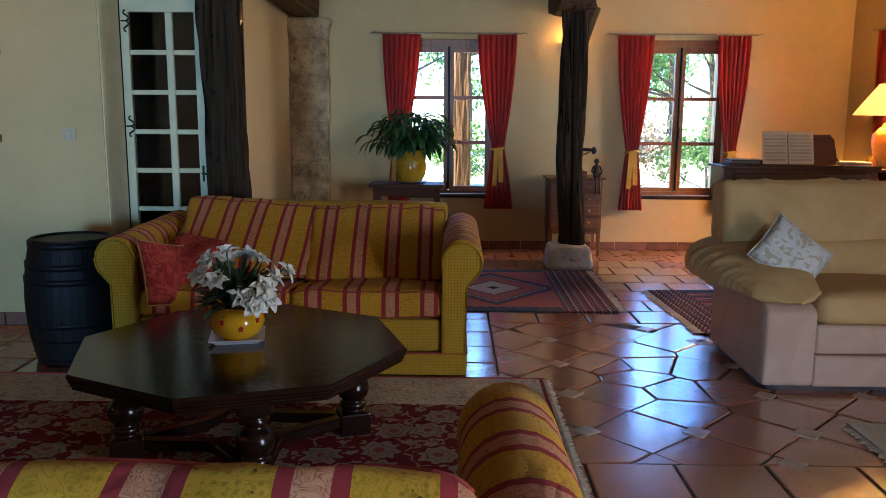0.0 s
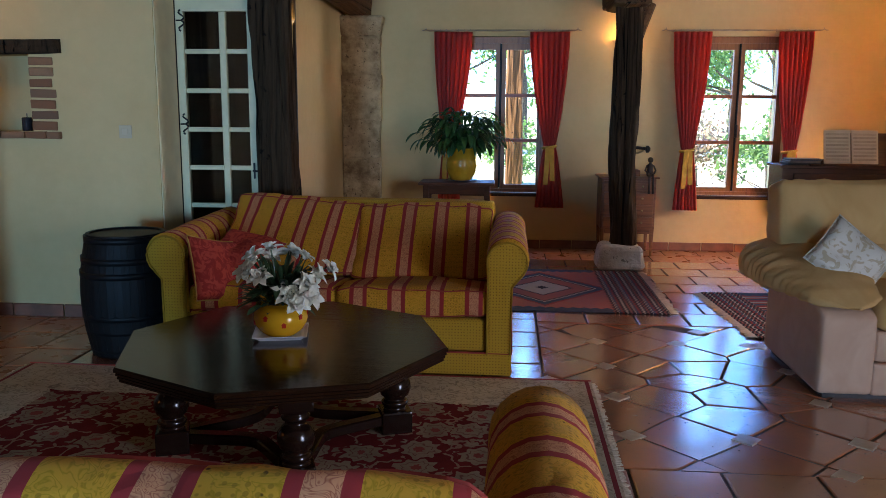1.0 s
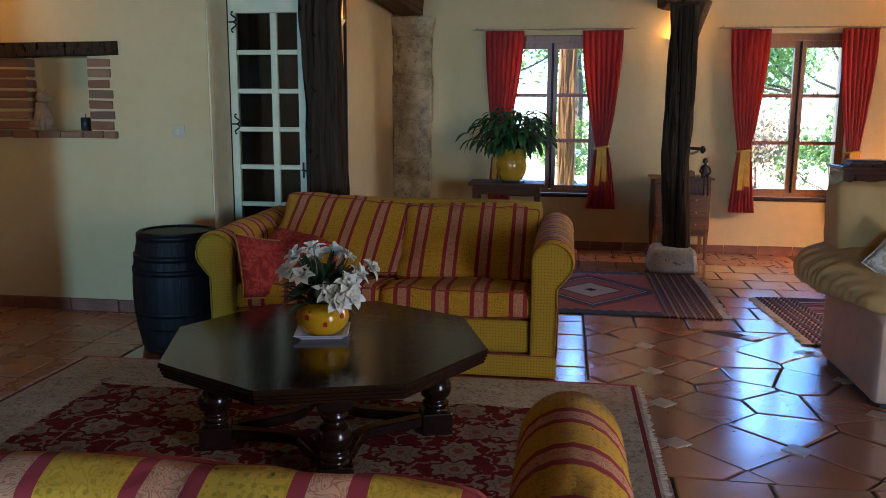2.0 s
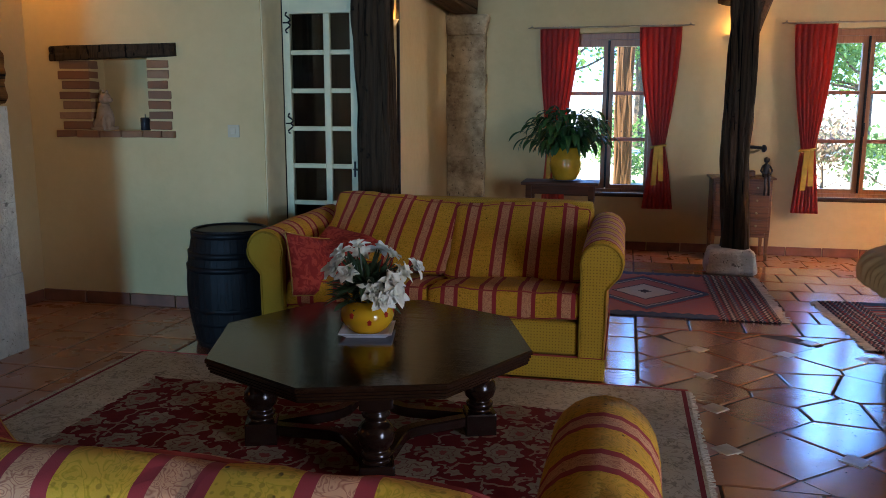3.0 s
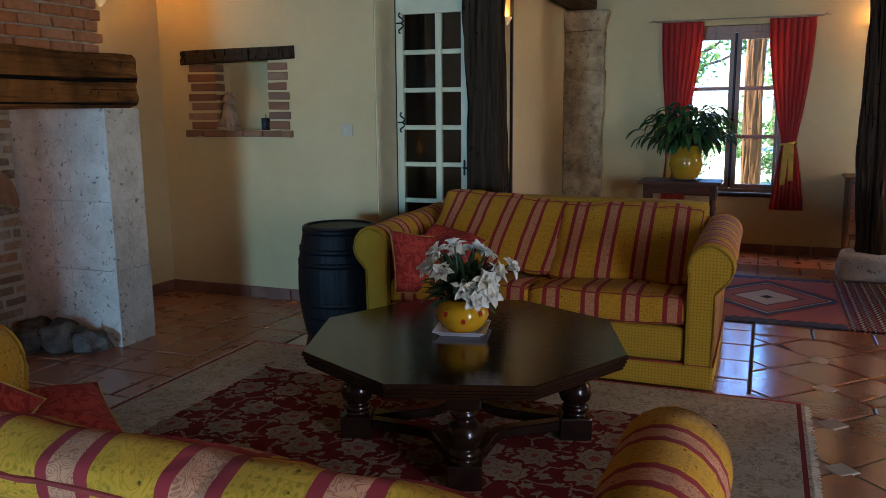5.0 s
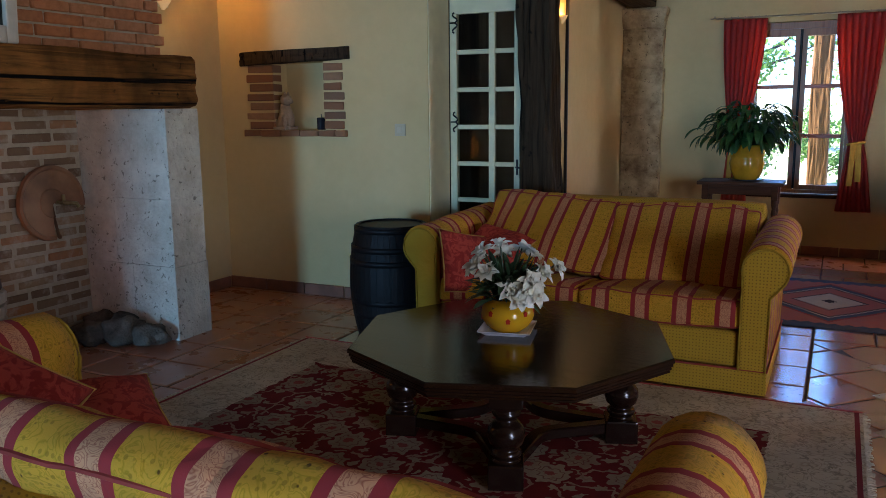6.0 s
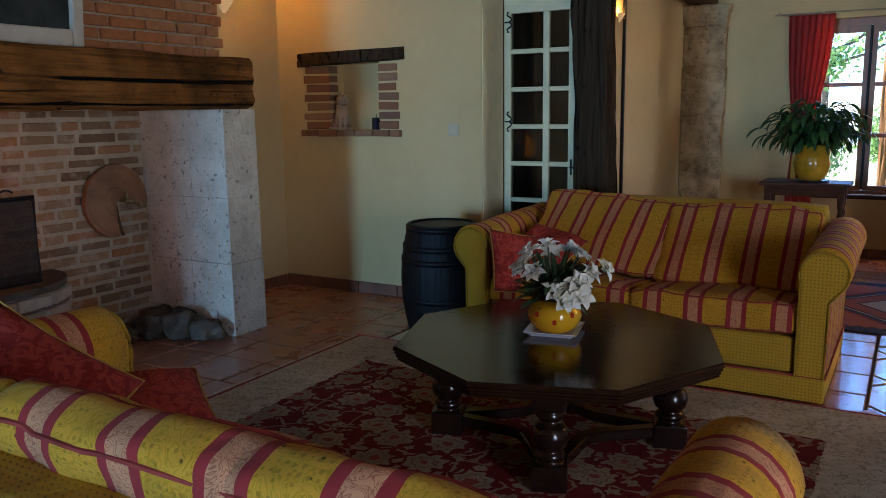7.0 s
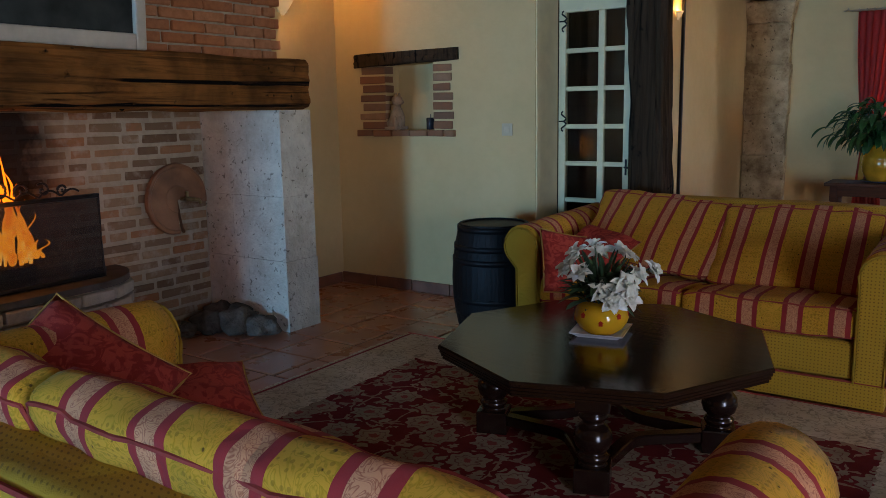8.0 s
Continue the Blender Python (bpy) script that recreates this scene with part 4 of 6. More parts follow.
for c in range(6):
    s = 0.02 + 0.1 * (c % 2)
    while s < cum[-1] - 0.1:
        L = rb.uniform(0.14, 0.21)
        x, y, a = along(s + L / 2)
        ob = part("brick", brick_bm(-L / 2, L / 2, -0.03, 0.03, c * 0.077 + 0.008, c * 0.077 + 0.068), M_HB, HEARTH)
        ob.matrix_basis = pose(x, y, 0, 0, 0, a)
        s += L + 0.014

# ---- things at the fireplace ----
SCR = thing("fire_screen", pose(-3.08, 2.95, 0.50), "black iron fire screen with fine mesh and scrolls", "fire screen")
km = Mat("fine_iron_mesh", 0.6, 0.4)
km.set("Base Color", (0.02, 0.02, 0.02, 1))
tr = km.n.new("ShaderNodeBsdfTransparent")
mx = km.n.new("ShaderNodeMixShader")
mx.inputs[0].default_value = 0.66
km.link(tr.outputs[0], mx.inputs[1])
km.link(km.bsdf.outputs[0], mx.inputs[2])
km.link(mx.outputs[0], km.n["Material Output"].inputs["Surface"])
for i, (p, q) in enumerate((((0.0, -0.62), (0.0, 0.62)),)):
    fr = tube([(p[0], p[1], 0.014), (p[0], p[1], 0.46), (q[0], q[1], 0.46), (q[0], q[1], 0.014)], 0.014, 8, True)
    pan = part("panel_frame", fr, M_IRON, SCR)
    bm = bmesh.new()
    n = Vector((q[1] - p[1], -(q[0] - p[0]), 0)).normalized() * 0.001
    vs = [bm.verts.new(Vector((x, y, zq)) + n * s) for s in (-1, 1) for x, y, zq in ((*p, 0.02), (*q, 0.02), (*q, 0.45), (*p, 0.45))]
    bm.faces.new(vs[:4])
    bm.faces.new(vs[4:][::-1])
    part("mesh_panel", bm, km.m, pan)
for sgn in (-1, 1):
    for cy, r0, ph in ((0.08, 0.05, 0.0), (0.20, 0.045, 2.0), (0.31, 0.04, 0.6), (0.42, 0.034, 2.4)):
        pts = [(0, sgn * (cy + r0 * t * math.cos(t * 8 + ph)), 0.475 + r0 * (1 + t * math.sin(t * 8 + ph))) for t in [i / 22 for i in range(23)]]
        part("scroll", tube(pts, 0.007, 6), M_IRON, SCR)
    pts = [(0, sgn * (0.03 + 0.48 * t), 0.475 + 0.035 * abs(math.sin(t * 12))) for t in [i / 30 for i in range(31)]]
    part("scroll_rail", tube(pts, 0.006, 6), M_IRON, SCR)

FG = thing("log_fire", pose(-3.22, 2.97, 0.502), "burning logs with tall orange flames on the hearth", "fire")
M_LOG = wood("charred_log", (0.015, 0.011, 0.009), (0.06, 0.04, 0.03), 0.9, 1, 1.0, 0.6)
for i, (x, y, zq, a, L) in enumerate(((0.05, 0, 0.06, 4, 0.5), (-0.06, 0.02, 0.06, -6, 0.46), (0.0, 0.0, 0.16, 12, 0.42))):
    ob = part("log", rough_beam("l", 0.11, 0.11, L, M_LOG, "", "", "y", 0.01, 40.0 + i, 0.01), M_LOG, FG)
    ob.matrix_basis = pose(x, y - L / 2, zq, 0, 0, a)
kf = Mat("flame", 1.0)
vv = kf.coord()
em = kf.n.new("ShaderNodeEmission")
zf = kf.math("ADD", kf.math("MULTIPLY", kf.axis(vv, 2), 1.25), kf.math("MULTIPLY", kf.math("SUBTRACT", kf.noise(vv, 9, 3), 0.4), 1.4))
kf.link(kf.ramp(zf, [(0.05, (1.0, 0.62, 0.14)), (0.35, (1.0, 0.32, 0.02)), (0.8, (0.75, 0.10, 0.003))]), em.inputs["Color"])
em.inputs["Strength"].default_value = 0.6
kf.link(em.outputs[0], kf.n["Material Output"].inputs["Surface"])
for i in range(30):
    y0, x0 = rb.gauss(0.03, 0.14), rb.uniform(-0.07, 0.09)
    hgt = max(0.10, (0.86 - 2.3 * abs(y0)) * rb.uniform(0.35, 1.1))
    bm = bmesh.new()
    rings = []
    wide = rb.uniform(0.012, 0.034)
    for j in range(17):
        t = j / 16
        r = wide * (math.sin(math.pi * min(0.5, t * 1.3 + 0.15)) * (1 - t) ** 0.8) + 0.001
        ox = 0.04 * math.sin(t * 7 + i) * t
        oy = 0.035 * math.sin(t * 6 + i * 1.7) * t
        rings.append([bm.verts.new((x0 + ox + r * 0.7 * math.cos(2 * math.pi * k / 8), y0 + oy + r * math.sin(2 * math.pi * k / 8), 0.13 + hgt * t)) for k in range(8)])
    for p, q in zip(rings, rings[1:]):
        for k in range(8):
            bm.faces.new((p[k], p[(k + 1) % 8], q[(k + 1) % 8], q[k]))
    bm.faces.new(rings[0][::-1])
    bm.faces.new(rings[-1])
    part("flame", bm, kf.m, FG, "", True)

# round plate with a tap on the brickwork
DISC = thing("round_plate", pose(-3.368, 4.29, 0.855, 0, 90, 0), "broken round brown clay plate with a brass tap on the brickwork", "plate")


def broken_plate():
    """A turned clay plate with a quarter broken away."""
    rows = [(0.005, 0.0), (0.225, 0.0), (0.232, 0.012), (0.227, 0.036), (0.21, 0.042), (0.198, 0.03), (0.09, 0.026), (0.085, 0.031), (0.01, 0.03)]
    bm = lathe(rows, 40)
    bm.verts.ensure_lookup_table()
    gone = [f for f in bm.faces if len(f.verts) == 4 and 4 < math.degrees(math.atan2(f.calc_center_median().y, f.calc_center_median().x)) < 81]
    edge_a = [bm.verts[i * 40 + 1] for i in range(len(rows))]
    edge_b = [bm.verts[i * 40 + 9] for i in range(len(rows))]
    bmesh.ops.delete(bm, geom=gone, context="FACES_ONLY")
    bm.faces.new(edge_a)
    bm.faces.new(edge_b[::-1])
    for v in bm.verts:
        v.co += noise.noise_vector(v.co * 14) * 0.004
    return bm


part("plate", broken_plate(), plain("brown_clay", (0.24, 0.115, 0.055), 0.6, 0, 0.45, 5), DISC, "brown clay plate with a quarter broken away")
M_BRASS = plain("aged_brass", (0.30, 0.24, 0.12), 0.35, 0.8, 0.3, 20)
tap = part("tap", tube([(0, 0.035, 0.02), (0, 0.035, 0.085), (0.004, 0.06, 0.11), (0.01, 0.10, 0.112), (0.03, 0.115, 0.11)], 0.014, 10), M_BRASS, DISC, "small brass tap")
part("tap_lever", boxed(-0.05, -0.012, 0.025, 0.045, 0.075, 0.09, 0.003, 1), M_BRASS, tap)

M_ROCK = stone("grey_rock", (0.16, 0.13, 0.10), (0.05, 0.042, 0.034), False)
for i, (x, y, r, lab) in enumerate(((-3.10, 4.30, 0.095, "rough grey fossil stone lying beside the hearth"), (-2.95, 4.40, 0.115, "pale grey rounded stone on the floor by the pier"), (-2.77, 4.43, 0.09, "dark rounded stone on the floor by the pier"), (-3.22, 4.45, 0.10, "rough grey stone against the brickwork"), (-3.16, 4.15, 0.06, "small dark stone beside the hearth"))):
    bm = bmesh.new()
    bmesh.ops.create_icosphere(bm, subdivisions=3, radius=1)
    for v in bm.verts:
        k = 1 + 0.55 * noise.noise(v.co * 1.6 + Vector((i * 5, 0, 0))) + 0.12 * noise.noise(v.co * 5)
        v.co = Vector((v.co.x * r * 1.2 * k, v.co.y * r * 1.1 * k, max(-0.72, v.co.z * k) * r * 0.85))
    ob = part("stone", bm, M_ROCK, None, "", True)
    ob.location = (x, y, 0.72 * r * 0.85)
    tagged(ob, lab, "stone", "stones by the hearth")
# dark bottle beside the hearth
bt = part("iron_pot", lathe([(0.03, 0), (0.055, 0.01), (0.06, 0.08), (0.03, 0.13), (0.014, 0.16), (0.014, 0.2), (0.02, 0.205)], 20), M_IRON, None, "", True)
bt.location = (-3.25, 4.02, 0.0)
tagged(bt, "small dark iron bottle on the floor beside the hearth", "bottle")

# picture over the mantel
PIC = thing("framed_picture", pose(-2.805, 3.75, 1.735, 0, 4, 0), "large dark picture in a wide pale frame on the mantel", "picture")
M_FRAME = plain("pale_frame", (0.46, 0.42, 0.34), 0.5, 0, 0.12, 10)
part("frame_side", boxed(0, 0.05, -0.085, -0.02, 0.0, 0.86, 0.012, 2), M_FRAME, PIC)
part("frame_side", boxed(0, 0.05, -1.3, -1.215, 0.0, 0.86, 0.012, 2), M_FRAME, PIC)
part("frame_rail", boxed(0, 0.05, -1.214, -0.086, 0.0, 0.085, 0.012, 2), M_FRAME, PIC)
part("frame_rail", boxed(0, 0.05, -1.214, -0.086, 0.775, 0.86, 0.012, 2), M_FRAME, PIC)
part("canvas", boxed(0.006, 0.022, -1.214, -0.086, 0.086, 0.774), plain("dark_canvas", (0.03, 0.035, 0.033), 0.8, 0, 0.6, 4), PIC, "dark canvas")

# ---- wall niche ----
NI = thing("brick_niche", pose(0, 5.95, 0), "small wall niche framed in red brick under a dark wooden lintel", "niche")
for side, xi in (("l", -2.922), ("r", -2.463)):
    z = 1.258
    for k in range(7):
        h = rb.uniform(0.05, 0.056)
        L = (0.245 if k % 2 else 0.225) if side == "l" else (0.17 if k % 2 else 0.155)
        L += rb.uniform(-0.01, 0.01)
        x0, x1 = (xi - L, xi + rb.uniform(0.002, 0.008)) if side == "l" else (xi - rb.uniform(0.002, 0.008), xi + L)
        part("brick", brick_bm(x0, x1, -0.012 + rb.uniform(-0.003, 0.003), 0.10, z, z + h), M_BRICK_N, NI)
        z += 0.0695
x = -3.195
while x < -2.29:
    L = min(rb.uniform(0.14, 0.2), -2.265 - x)
    part("sill_brick", brick_bm(x, x + L - 0.008, -0.035, 0.14, 1.203, 1.249), M_BRICK_N, NI)
    x += L
lin = rough_beam("n", 0.09, 0.12, 0.965, M_POST, "", "", "x", 0.012, 51.0, 0.008)
ob = part("lintel", lin, M_POST, NI, "dark old wooden lintel")
ob.matrix_basis = pose(-3.205, 0.03, 1.776, 0, -1.2, 0)


def statuette():
    bm = rbox(0.155, 0.11, 0.028, 0.008, 4, 0, 0.002)
    rows = [(0.066, 0.026, 0.0), (0.07, 0.06, -0.004), (0.064, 0.10, -0.004), (0.052, 0.14, 0.0), (0.043, 0.17, 0.006), (0.04, 0.19, 0.012)]
    body = lathe([(r, z) for r, z, _ in rows], 20)
    for v in body.verts:
        v.co.x += 0.012 * math.sin(v.co.z * 14) - 0.004
        v.co.y *= 0.8
    lump = [((0.02, -0.01, 0.222), (0.046, 0.042, 0.044)), ((0.058, -0.012, 0.212), (0.026, 0.024, 0.02)), ((0.05, -0.03, 0.06), (0.03, 0.024, 0.05)), ((0.03, -0.05, 0.05), (0.02, 0.018, 0.055)), ((-0.045, 0.0, 0.05), (0.04, 0.045, 0.04)), ((-0.008, 0.012, 0.258), (0.014, 0.01, 0.024)), ((0.024, 0.012, 0.262), (0.013, 0.01, 0.022))]
    for place, size in lump:
        g = bmesh.ops.create_icosphere(body, subdivisions=2, radius=1)
        for v in g["verts"]:
            v.co = Vector((v.co.x * size[0] + place[0], v.co.y * size[1] + place[1], v.co.z * size[2] + place[2]))
    tmp = bpy.data.meshes.new("statuette_body")
    body.to_mesh(tmp)
    body.free()
    bm.from_mesh(tmp)
    bpy.data.meshes.remove(tmp)
    for v in bm.verts:
        v.co += noise.noise_vector(v.co * 26) * 0.004
    return bm


ob = part("statuette", statuette(), stone("worn_sandstone", (0.42, 0.33, 0.25), (0.28, 0.21, 0.15), False), None, "", True)
ob.location = (-2.85, 5.985, 1.2495)
tagged(ob, "small worn sandstone animal figure in the niche", "statuette")
CAN = thing("candle_jar", pose(-2.555, 6.03, 1.25), "small dark glass candle jar in the niche", "candle jar")
part("jar", lathe([(0.03, 0), (0.034, 0.004), (0.034, 0.085), (0.03, 0.09), (0.028, 0.02)], 20), plain("dark_glass", (0.02, 0.022, 0.028), 0.1, 0, 0.2, 10), CAN, "", True)
part("wick", lathe([(0.003, 0.02), (0.003, 0.115)], 8), M_IRON, CAN)

# switch plate
SW = thing("light_switch", pose(-1.838, 5.948, 1.21), "pale square light switch plate on the wall", "light switch")
part("plate", boxed(-0.042, 0.042, -0.01, 0, 0, 0.084, 0.004, 2), plain("pale_plastic", (0.50, 0.44, 0.30), 0.4, 0, 0.05, 5, 0.02), SW)
part("rocker", boxed(-0.018, 0.018, -0.015, -0.0102, 0.022, 0.062, 0.002, 1), plain("pale_rocker", (0.54, 0.48, 0.34), 0.35, 0, 0.05, 5, 0.02), SW)

# ---- glazed door ----
setting("trim_door_jamb", boxed(-1.619, -1.612, 5.955, 6.268, 0.0, 2.16, 0.002, 1), M_WHITE, "white painted door jamb in the wall opening", "trim")
DOOR = tagged(new("door_1"), "white painted glazed door with small panes and iron hinges, closed", "door", "", "structure")
DOOR.location = (0, 6.30, 0)
st = bmesh.new()
box(st, -1.608, -1.557, -0.02, 0.025, 0.01, 2.15)
box(st, -1.118, -1.062, -0.02, 0.025, 0.01, 2.15)
box(st, -1.557, -1.118, -0.019, 0.024, 2.05, 2.149)
box(st, -1.557, -1.118, -0.019, 0.024, 0.011, 0.46)
part("door_frame", st, M_WHITE, DOOR)
part("muntin", boxed(-1.312, -1.266, -0.017, 0.022, 0.461, 2.049, 0.004, 1), M_WHITE, DOOR)
M_DGLASS = Mat("door_glass", 0.03)
M_DGLASS.set("Transmission Weight", 1.0).set("IOR", 1.2).set("Base Color", (0.75, 0.74, 0.68, 1))
zs = [0.46] + [2.05 - 0.262 * k for k in range(5, 0, -1)] + [2.05]
for z0 in zs[1:-1]:
    for x0, x1 in ((-1.5565, -1.3125), (-1.2655, -1.1185)):
        part("glazing_bar", boxed(x0, x1, -0.015, 0.02, z0 - 0.016, z0 + 0.016, 0.004, 1), M_WHITE, DOOR)
for p, q in zip(zs, zs[1:]):
    for x0, x1 in ((-1.557, -1.312), (-1.266, -1.118)):
        part("pane", boxed(x0 + 0.001, x1 - 0.001, 0.001, 0.005, p + 0.002, q - 0.002), M_DGLASS.m, DOOR)
for z0 in (1.99, 1.30, 0.3):
    pts = [(-1.60, -0.028, z0)] + [(-1.60 + 0.035 * t * 3 if t < 0.33 else -1.565 + 0.018 * math.sin((t - 0.33) * 9), -0.028, z0 + 0.11 * (t - 0.33) * 0.95 if t > 0.33 else z0) for t in [i / 12 for i in range(1, 13)]]
    hg = part("hinge", tube(pts, 0.006, 6), M_IRON, DOOR, "scrolled black iron hinge")
    pts = [(p[0], p[1], 2 * z0 - p[2]) for p in pts]
    part("hinge_scroll", tube(pts, 0.006, 6), M_IRON, hg)
part("latch", boxed(-1.098, -1.086, -0.034, -0.021, 0.93, 1.04, 0.003, 1), M_IRON, DOOR, "small black latch")
part("door_handle", tube([(-1.092, -0.022, 0.985), (-1.092, -0.05, 0.985), (-1.075, -0.055, 0.985), (-1.04, -0.055, 0.98)], 0.007, 8), M_IRON, DOOR)
# solid black strip: the shade of the gap is put into its colour
part("gap_strip", boxed(-1.6215, -1.609, -0.012, 0.03, 0.0, 2.16), M_IRON, DOOR, "black strip beside the leaf standing in for the shaded gap and its iron bolt rod")
st = setting("trim_partition", boxed(-1.058, -1.036, 7.235, 7.262, 0.0, 2.3, 0.003, 1), M_IRON, "thin dark vertical iron strip on the partition wall", "trim")


# ---- rugs ----
def rug_mesh(w, d, th=0.011, n=40, m=30, wave=0.002, seed=0.0):
    """A rug lying on z = 0, centred, slightly wavy, with thickness."""
    bm = bmesh.new()
    top = [[bm.verts.new((w * (i / n - 0.5) + 0.004 * noise.noise(Vector((j * 0.3, seed, i))) * (i in (0, n)), d * (j / m - 0.5) + 0.004 * noise.noise(Vector((i * 0.3, seed + 5, j))) * (j in (0, m)), th + wave * noise.noise(Vector((i * 0.35, j * 0.35, seed))))) for i in range(n + 1)] for j in range(m + 1)]
    for j in range(m):
        for i in range(n):
            bm.faces.new((top[j][i], top[j][i + 1], top[j + 1][i + 1], top[j + 1][i]))
    loop = top[0] + [r[n] for r in top[1:]] + top[m][n - 1::-1] + [r[0] for r in top[m - 1:0:-1]]
    low = [bm.verts.new((v.co.x, v.co.y, 0.0)) for v in loop]
    k = len(loop)
    for i in range(k):
        bm.faces.new((loop[i], low[i], low[(i + 1) % k], loop[(i + 1) % k]))
    bmesh.ops.recalc_face_normals(bm, faces=bm.faces[:])
    return bm


def fringe_bm(length, out, count, seed):
    """Yarn ends along x, pointing to +y."""
    r = random.Random(seed)
    bm = bmesh.new()
    for i in range(count):
        x = length * ((i + 0.5) / count - 0.5)
        L = out * r.uniform(0.6, 1.15)
        dx = r.uniform(-0.012, 0.012)
        w = length / count * 0.42
        v = [bm.verts.new(p) for p in ((x - w, 0, 0.007), (x + w, 0, 0.007), (x + w + dx, L, 0.003), (x - w + dx, L, 0.003), (x - w, 0, 0.001), (x + w, 0, 0.001), (x + w + dx, L, 0.0), (x - w + dx, L, 0.0))]
        for f in ((0, 1, 2, 3), (4, 7, 6, 5), (0, 4, 5, 1), (2, 6, 7, 3), (0, 3, 7, 4), (1, 5, 6, 2)):
            bm.faces.new([v[q] for q in f])
    return bm


def knot_bump(k, v):
    k.bump(k.math("ADD", k.math("MULTIPLY", k.noise(v, 260, 2), 0.6), k.noise(v, 12, 3)), 0.4, 0.006)


def big_rug_mat(hx, hy, bx, by):
    """Cream border with faint sprigs; a red field with pale and dark flowers."""
    k = Mat("floral_rug", 0.95)
    v = k.coord()
    x, y = k.axis(v, 0), k.axis(v, 1)
    ax, ay = k.math("ABSOLUTE", x), k.math("ABSOLUTE", y)
    jag = k.math("MULTIPLY", k.math("SUBTRACT", k.noise(v, 24, 1), 0.5), 0.05)
    fx = k.math("ADD", k.math("SUBTRACT", ax, hx - bx), jag)
    fy = k.math("ADD", k.math("SUBTRACT", ay, hy - by), jag)
    field = k.math("LESS_THAN", k.math("MAXIMUM", fx, fy), 0.0)
    red = k.ramp(k.noise(v, 6, 4), [(0.3, (0.12, 0.010, 0.012)), (0.7, (0.19, 0.020, 0.020))])
    # flowers: petals from the angle round each cell's middle
    wob = k.n.new("ShaderNodeVectorMath")
    wob.operation = "ADD"
    nz = k.n.new("ShaderNodeTexNoise")
    nz.inputs["Scale"].default_value = 16
    k.link(v, nz.inputs["Vector"])
    sc = k.n.new("ShaderNodeVectorMath")
    sc.operation = "SCALE"
    sc.inputs["Scale"].default_value = 0.06
    k.link(nz.outputs["Color"], sc.inputs[0])
    k.link(v, wob.inputs[0])
    k.link(sc.outputs[0], wob.inputs[1])
    wv = wob.outputs[0]

    def rosettes(scale, rand, lobes, deep):
        """Distance from each flower's middle, drawn in by petals."""
        t = k.n.new("ShaderNodeTexVoronoi")
        t.voronoi_dimensions = "2D"
        t.inputs["Scale"].default_value = scale
        t.inputs["Randomness"].default_value = rand
        k.link(wv, t.inputs["Vector"])
        df = k.n.new("ShaderNodeVectorMath")
        df.operation = "SUBTRACT"
        k.link(wv, df.inputs[0])
        k.link(t.outputs["Position"], df.inputs[1])
        ang = k.math("ARCTAN2", k.axis(df.outputs[0], 1), k.axis(df.outputs[0], 0))
        return k.math("MULTIPLY", t.outputs["Distance"], k.math("ADD", 1.0, k.math("MULTIPLY", k.math("SINE", k.math("MULTIPLY", ang, float(lobes))), deep)))

    big, small = rosettes(4.4, 0.6, 8, 0.13), rosettes(9.5, 0.9, 5, 0.25)
    vine = k.voronoi(wv, 6.5, "DISTANCE_TO_EDGE", 0.9)
    pale = k.ramp(k.noise(v, 3.5, 3), [(0.3, (0.22, 0.165, 0.11)), (0.7, (0.36, 0.285, 0.195))])
    c = k.mix(k.ramp(vine, [(0.0, 1.0), (0.035, 0.0)], "CONSTANT"), red, (0.30, 0.19, 0.13))
    c = k.mix(k.ramp(small, [(0.0, 1.0), (0.21, 0.0)], "CONSTANT"), c, pale)
    c = k.mix(k.ramp(big, [(0.0, 1.0), (0.44, 0.0)], "CONSTANT"), c, red)
    c = k.mix(k.ramp(big, [(0.0, 1.0), (0.35, 0.0)], "CONSTANT"), c, pale)
    c = k.mix(k.ramp(big, [(0.0, 0.0), (0.20, 0.8), (0.23, 0.0)], "CONSTANT"), c, (0.16, 0.05, 0.04))
    c = k.mix(k.ramp(big, [(0.0, 1.0), (0.09, 0.0)], "CONSTANT"), c, (0.26, 0.06, 0.05))
    cream = k.ramp(k.noise(v, 4, 5, 0.65), [(0.3, (0.46, 0.39, 0.27)), (0.7, (0.62, 0.54, 0.40))])
    sp = k.ramp(k.voronoi(wv, 8, "F1", 0.9), [(0.10, 0.0), (0.13, 0.55), (0.2, 0.0)])
    cream = k.mix(sp, cream, (0.27, 0.20, 0.12))
    twig = k.ramp(k.noise(v, 26, 2, 0.5, 1.5), [(0.58, 0.0), (0.62, 0.55)])
    cream = k.mix(twig, cream, (0.17, 0.14, 0.10))
    vines = k.ramp(k.noise(v, 9, 2, 0.5, 2.0), [(0.44, 0.0), (0.48, 0.5), (0.52, 0.0)])
    cream = k.mix(vines, cream, (0.16, 0.12, 0.085))
    wear = k.noise(v, 40, 3)
    c = k.mix(k.ramp(wear, [(0.56, 0.0), (0.68, 0.3)]), c, (0.15, 0.02, 0.022))
    c = k.mix(field, cream, c)
    edge = k.math("GREATER_THAN", ax, hx - 0.034)
    edge2 = k.math("LESS_THAN", ax, hx - 0.014)
    c = k.mix(k.math("MULTIPLY", edge, edge2), c, (0.22, 0.035, 0.04))
    k.set("Base Color", c)
    knot_bump(k, v)
    return k.m


RUG = thing("floral_rug", pose(-0.425, 3.69, 0.003), "large worn red and cream floral wool rug under the low table", "rug")
part("field", rug_mesh(3.06, 2.42, 0.011, 60, 46, 0.0025), big_rug_mat(1.53, 1.21, 0.36, 0.40), RUG)
